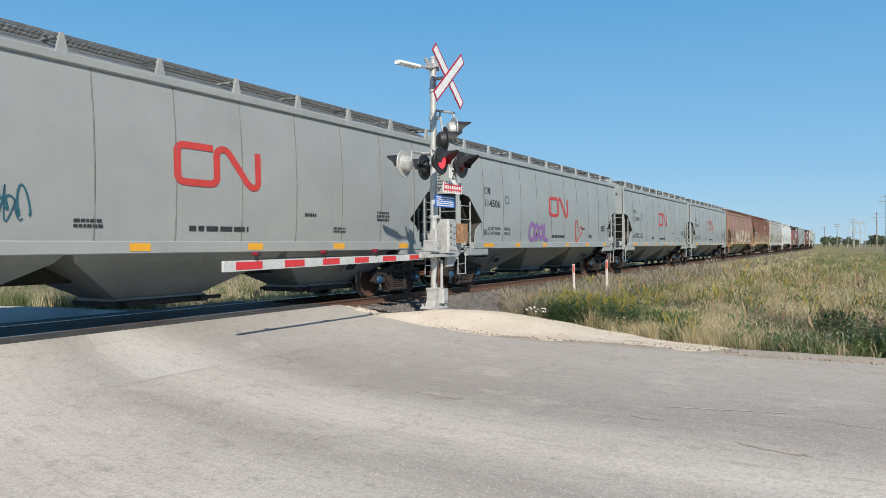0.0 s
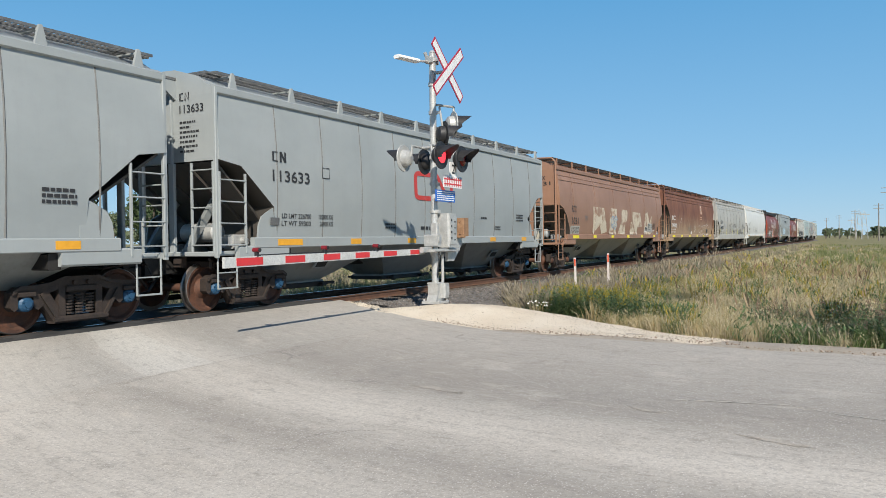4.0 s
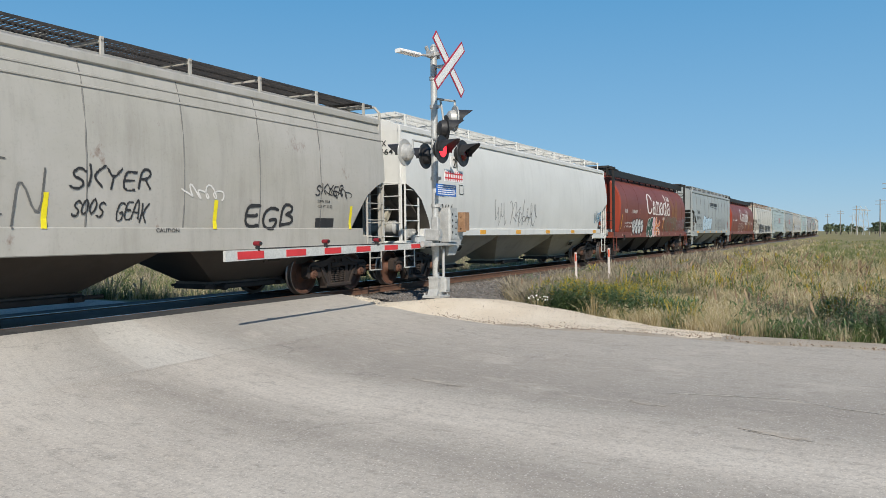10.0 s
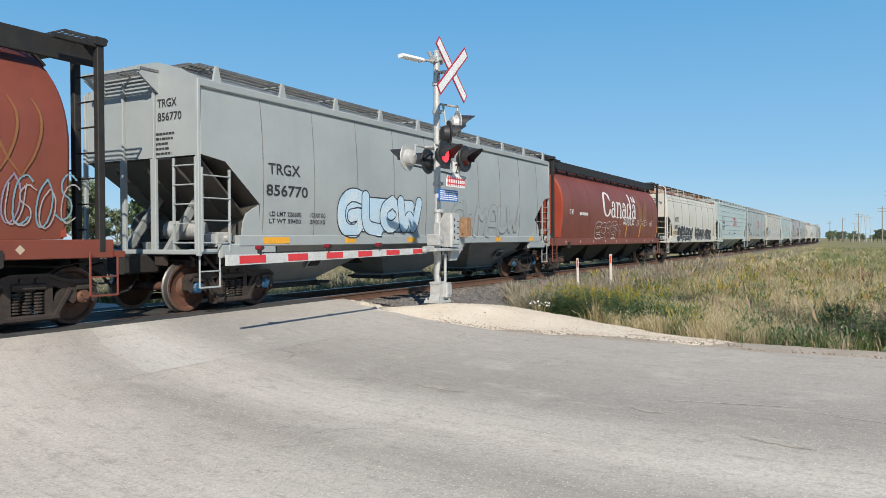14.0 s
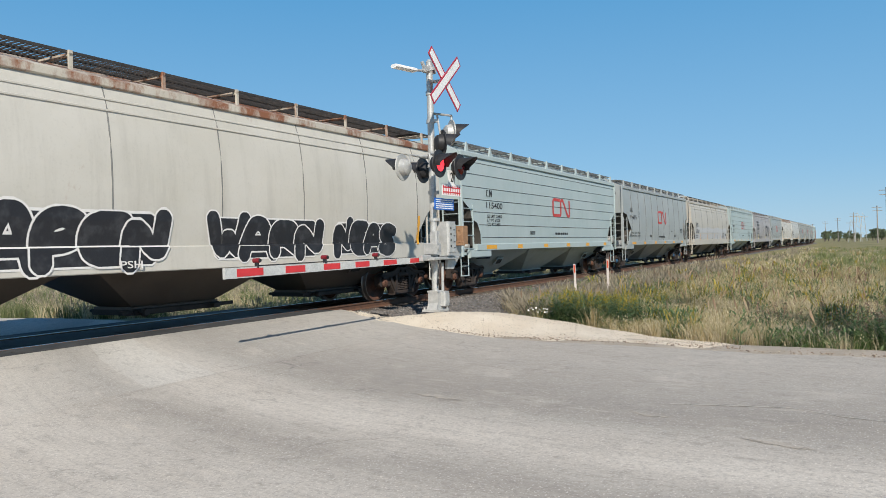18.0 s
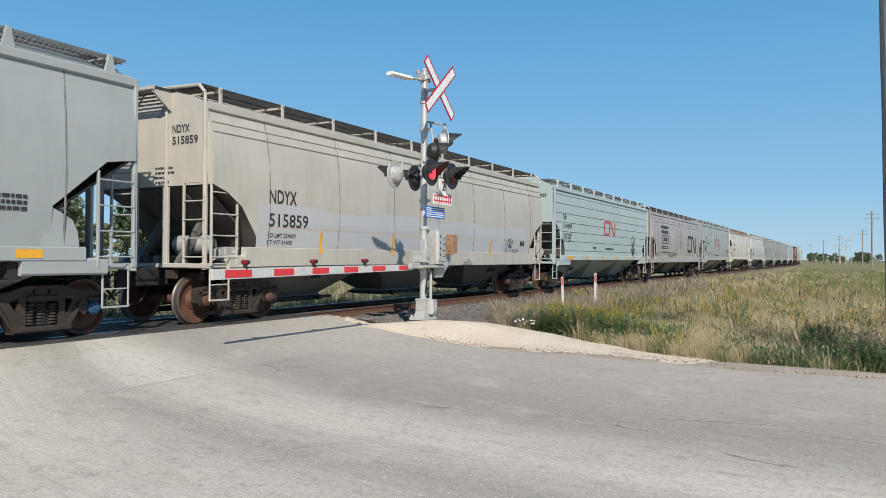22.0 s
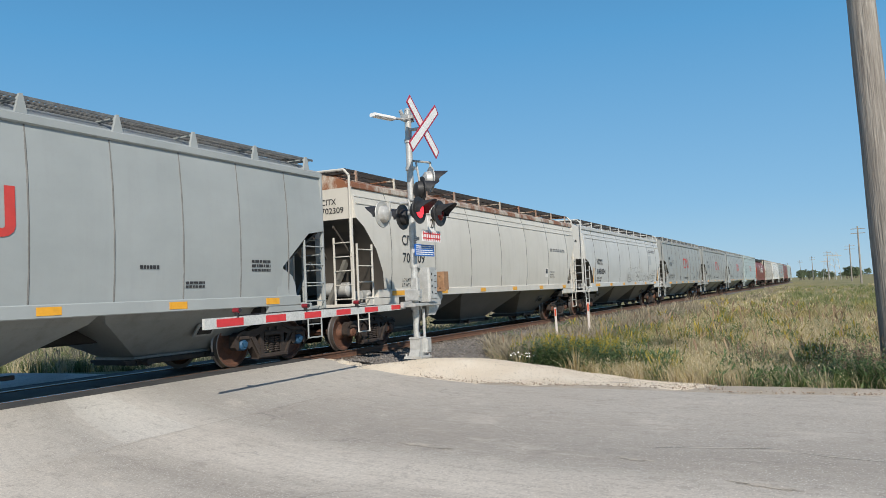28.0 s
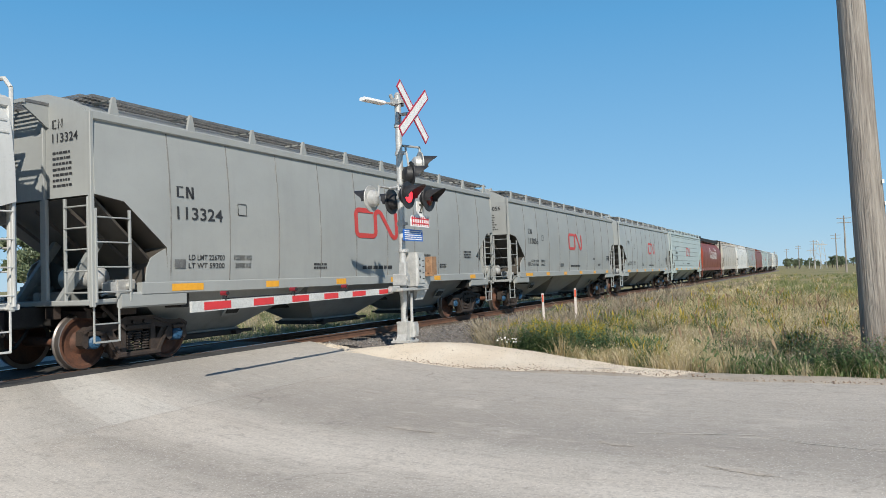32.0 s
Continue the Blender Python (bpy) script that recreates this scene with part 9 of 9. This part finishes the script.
# leafy upright stems: a whorl of narrow leaves up each, some with a yellow plume
def leafy_stems(name, mat, places, seed, leaves=22, size=0.085):
    rnd = np.random.RandomState(seed)
    P = np.array(places)
    n = len(P)
    c = np.repeat(P[:, :3], leaves, 0)
    hh = np.repeat(P[:, 3], leaves)
    t = np.tile(np.linspace(0.10, 0.97, leaves), n)
    lean = np.repeat(rnd.normal(0, 0.10, (n, 2)), leaves, 0)
    root = c + np.stack([lean[:, 0] * t * hh, lean[:, 1] * t * hh, t * hh], -1)
    a = np.tile(np.arange(leaves) * 2.4, n) + np.repeat(rnd.uniform(0, 6.28, n), leaves)
    ln = size * (1.15 - 0.6 * t) * rnd.uniform(0.7, 1.3, n * leaves)
    out = np.stack([np.cos(a), np.sin(a), rnd.uniform(0.1, 0.9, n * leaves)], -1)
    side = np.stack([-np.sin(a), np.cos(a), 0 * a], -1) * (ln * 0.14)[:, None]
    v = np.stack([root - side * 0.3, root + side * 0.3, root + out * (0.45 * ln)[:, None] - side, root + out * (0.45 * ln)[:, None] + side, root + out * ln[:, None] * [1, 1, 0.55]], 1)
    stem = np.stack([P[:, :3] - [0.003, 0, 0], P[:, :3] + [0.003, 0, 0], P[:, :3] + np.c_[lean[::leaves] * 0.5 * P[:, 3:4], 0.5 * P[:, 3:4]] - [0.003, 0, 0], P[:, :3] + np.c_[lean[::leaves] * 0.5 * P[:, 3:4], 0.5 * P[:, 3:4]] + [0.003, 0, 0], P[:, :3] + np.c_[lean[::leaves] * P[:, 3:4], P[:, 3:4]]], 1)
    tops = P[:, :3] + np.c_[lean[::leaves] * P[:, 3:4], P[:, 3:4]]
    return raw_mesh(name, mat, np.concatenate([v, stem]), [(0, 1, 3, 2)], [(2, 3, 4)], 5), tops


rg = np.random.RandomState(31)
clump, corner = [], []
while len(clump) < 560:
    x, y = 15.6 + 1.5 * rg.normal(0, 0.55), 5.0 + 1.15 * rg.normal(0, 0.6)
    if allowed(x, y):
        clump.append((x, y, ground_z(x, y) - 0.02, rg.uniform(0.42, 0.74)))
for _ in range(2400):
    x, y = rg.uniform(11.5, 15.2), rg.uniform(-4.5, 1.7)
    if allowed(x, y) and noise.noise((x * 0.7, y * 0.7, 21.0)) > -0.12:
        corner.append((x, y, ground_z(x, y) - 0.02, rg.uniform(0.30, 0.72)))
for _ in range(1500):
    x, y = rg.uniform(14.5, 34), rg.uniform(-3, 7.5)
    if allowed(x - 0.2, y) and noise.noise((x * 0.45, y * 0.6, 33.0)) > 0.22:
        corner.append((x, y, ground_z(x, y) - 0.02, rg.uniform(0.35, 0.75)))
me_, tops_ = leafy_stems("goldenrod_stems", WEED_MAT, clump, 41, 26, 0.125)
tagged(new("goldenrod_stems", me_), "leafy blue-green goldenrod stems beside the gravel", "weeds", kind="stuff")
me_, tops2_ = leafy_stems("tall_weeds", WEED_MAT, corner, 42, 20, 0.11)
tagged(new("tall_weeds", me_), "dark green leafy weeds standing in the grass", "weeds", kind="stuff")
plume = np.repeat(tops_[rg.rand(len(tops_)) < 0.22], 26, 0)
plume = plume + rg.normal(0, 1, plume.shape) * [0.022, 0.022, 0.045] - [0, 0, 0.03]
tagged(new("goldenrod_plumes", blades_mesh("goldenrod_plumes", GOLD_MAT, plume, np.full(len(plume), 0.028), np.full(len(plume), 0.016), 1.2, 43)), "yellow goldenrod plumes on the stems", "weeds", kind="stuff")
brown = np.repeat(tops2_[rg.rand(len(tops2_)) < 0.35], 14, 0)
brown = brown + rg.normal(0, 1, brown.shape) * [0.015, 0.015, 0.06]
BROWN_HEADS = islands("brown_seed_heads", [(0.16, 0.11, 0.08), (0.24, 0.17, 0.12), (0.20, 0.15, 0.12)], 0.85)
tagged(new("brown_seed_heads", blades_mesh("brown_seed_heads", BROWN_HEADS, brown, np.full(len(brown), 0.022), np.full(len(brown), 0.014), 1.2, 44)), "brown seed heads on the weeds", "weeds", kind="stuff")
# tall dead stalks that stand above the rest
stalk = []
for _ in range(170):
    x, y = random.uniform(12, 40), random.uniform(-5, 7.5)
    if allowed(x - 0.3, y):
        stalk.append((x, y, ground_z(x, y) - 0.03, math.hypot(x, y)))
P_ = np.array(stalk)
STALK_MAT = islands("dead_stalks", [(0.20, 0.14, 0.09), (0.30, 0.22, 0.14), (0.24, 0.16, 0.11)], 0.85)
tagged(new("dead_stalks", tuft_mesh("dead_stalks", STALK_MAT, P_[:, 0], P_[:, 1], P_[:, 2], P_[:, 3], np.random.RandomState(2).uniform(0.6, 1.0, len(P_)), 4, 0.05, 0.3, 0.012, 3, 2.5)), "tall dead brown stalks with seed heads", "weeds", kind="stuff")
# small white flowers beside the gravel
fl_ = np.array([(14.75 + 0.10 * rr.normal(), 5.85 + 0.12 * rr.normal(), 0.0) for _ in range(24)])
fl_[:, 2] = [ground_z(x, y) + 0.2 + 0.12 * rr.rand() for x, y, _ in fl_.tolist()]
tagged(new("white_flowers", blades_mesh("white_flowers", SIGN_WHITE, fl_, np.full(24, 0.03), np.full(24, 0.04), 1.5, 6)), "small white flowers among the weeds", "flowers", kind="stuff")

BARK = mottled("grey_bark", (0.12, 0.10, 0.08), (0.18, 0.15, 0.12), rough=0.9, scale=5.0)
LEAF_MAT = islands("tree_leaves", [(0.06, 0.09, 0.04), (0.09, 0.13, 0.055), (0.12, 0.165, 0.075), (0.075, 0.11, 0.05)], 0.6, 0.25)
# distance haze is put into this pale colour; nearer grey-green trees share it
LEAF_PALE = islands("grey_green_hazed_leaves", [(0.13, 0.17, 0.09), (0.18, 0.22, 0.13), (0.22, 0.25, 0.16)], 0.6, 0.25)
TREES = {}


def tree(x, y, h, seed, pale=False, label="leafy green tree at the edge of the fields"):
    """A tapered trunk with limbs and a crown of loose leaf clumps."""
    rnd = random.Random(seed)
    t = tagged(new("tree"), label, "tree", group="trees round the fields")
    t.matrix_basis = pose(x, y, ground_z(x, y) - 0.1, 0, 0, rnd.uniform(0, 360))
    key = (seed % 4, pale)
    if key not in TREES:
        s = Shape()
        s.tube((0, 0, 0), (0.02, 0.01, 0.45), 0.028, 8, 0.018)
        s.tube((0.02, 0.01, 0.45), (0.0, 0.03, 0.8), 0.018, 7, 0.006)
        tips = [(0.0, 0.03, 0.8)]
        for i in range(15):
            a, z = i * 2.4 + rnd.uniform(-0.4, 0.4), 0.22 + 0.038 * i
            r = rnd.uniform(0.12, 0.36) * (1 - 0.4 * i / 15)
            tip = (r * math.cos(a), r * math.sin(a), z + rnd.uniform(0.1, 0.24))
            s.tube((0.01, 0.01, z), tip, 0.011, 5, 0.004)
            tips.append(tip)
        trunk = s.mesh("trunk", BARK)
        pts = []
        rr = np.random.RandomState(seed)
        for tx, ty, tz in tips:
            k = 150
            g = rr.normal(0, 1, (k, 3))
            g *= (rr.uniform(0.1, 1, (k, 1)) ** 0.5) * rr.uniform(0.06, 0.15) * np.array([1, 1, 0.8]) / np.linalg.norm(g, axis=1, keepdims=True)
            pts.append(g + [tx, ty, tz])
        pts = np.concatenate(pts)
        hh = rr.uniform(0.022, 0.05, len(pts))
        crown = blades_mesh("crown", LEAF_PALE if pale else LEAF_MAT, pts, hh, hh * 0.9, 2.0, seed)
        TREES[key] = (trunk, crown)
    trunk, crown = TREES[key]
    for nm, me, mat in (("trunk", trunk, BARK), ("crown", crown, LEAF_MAT)):
        part(nm, me, mat, t, at=Matrix.Diagonal((h * rnd.uniform(0.95, 1.25), h * rnd.uniform(0.95, 1.25), h, 1)))


rt = random.Random(4)
for i in range(34):
    d = rt.uniform(380, 520)
    a = radians(rt.uniform(-1.7, 2.2))
    tree(d * math.cos(a), d * math.sin(a), rt.uniform(3.2, 6.0), i, True, "distant leafy tree beyond the fields")
for i in range(16):
    d, a = rt.uniform(480, 620), radians(rt.uniform(-6.0, -1.0))
    tree(d * math.cos(a), d * math.sin(a), rt.uniform(3.5, 6.5), i, True, "distant leafy tree beyond the fields")
for i in range(30):
    a = radians(rt.uniform(40, 70))
    d = rt.uniform(75, 130)
    tree(d * math.cos(a), d * math.sin(a), rt.uniform(6.0, 10.0), i, i % 3 != 0, "leafy tree beyond the track")


def gantry(x, y, h):
    """A steel lattice tower of a distant substation."""
    g = tagged(new("lattice_tower"), "distant grey steel lattice tower of a substation", "tower", group="substation towers")
    g.matrix_basis = pose(x, y, ground_z(x, y) - 0.1)
    for sy in (-1, 1):
        s = Shape()
        s.tube((0, sy * 1.2, 0), (0, sy * 0.4, h), 0.10, 5)
        part("leg", s, SILVER, g)
    for k in range(4):
        z = h * (0.25 + 0.24 * k)
        w = 1.2 - 0.8 * z / h
        part("brace", Shape().tube((0, -w, z), (0, w * 0.8, z + h * 0.12), 0.08, 5), SILVER, g)
    part("crossarm", Shape().box(-0.12, 0.12, -1.8, 1.8, h - 0.8, h - 0.55), SILVER, g)


gantry(330, 0.2, 10.5)
gantry(345, -1.6, 10.5)
gantry(352, 2.6, 8.5)


# ---- all that moves: the cars along the track, their wheels rolling ----
def on_track(s):
    """Place and heading on the track at s metres along it."""
    x = s
    for _ in range(3):
        t = max(0.0, x - BEND_X)
        x = s - t ** 3 / (6 * BEND_R ** 2)
    return x, track_y(x), math.degrees(math.atan(max(0.0, x - BEND_X) / BEND_R))


def motions():
    for car, s0 in TRAIN:
        rows = []
        for i in range(33):
            x, y, a = on_track(s0 - SPEED * i)
            rows.append((float(i), pose(x, y, 0, 0, 0, a)))
        walk(car, rows)
    turn = []
    for i in range(481):
        t = i / 15
        turn.append((t, -math.degrees(SPEED * t / 0.46)))
    for w, x in WHEELS:
        walk(w, [(t, pose(x, 0, 0.46, 0, a, 0)) for t, a in turn])


motions()
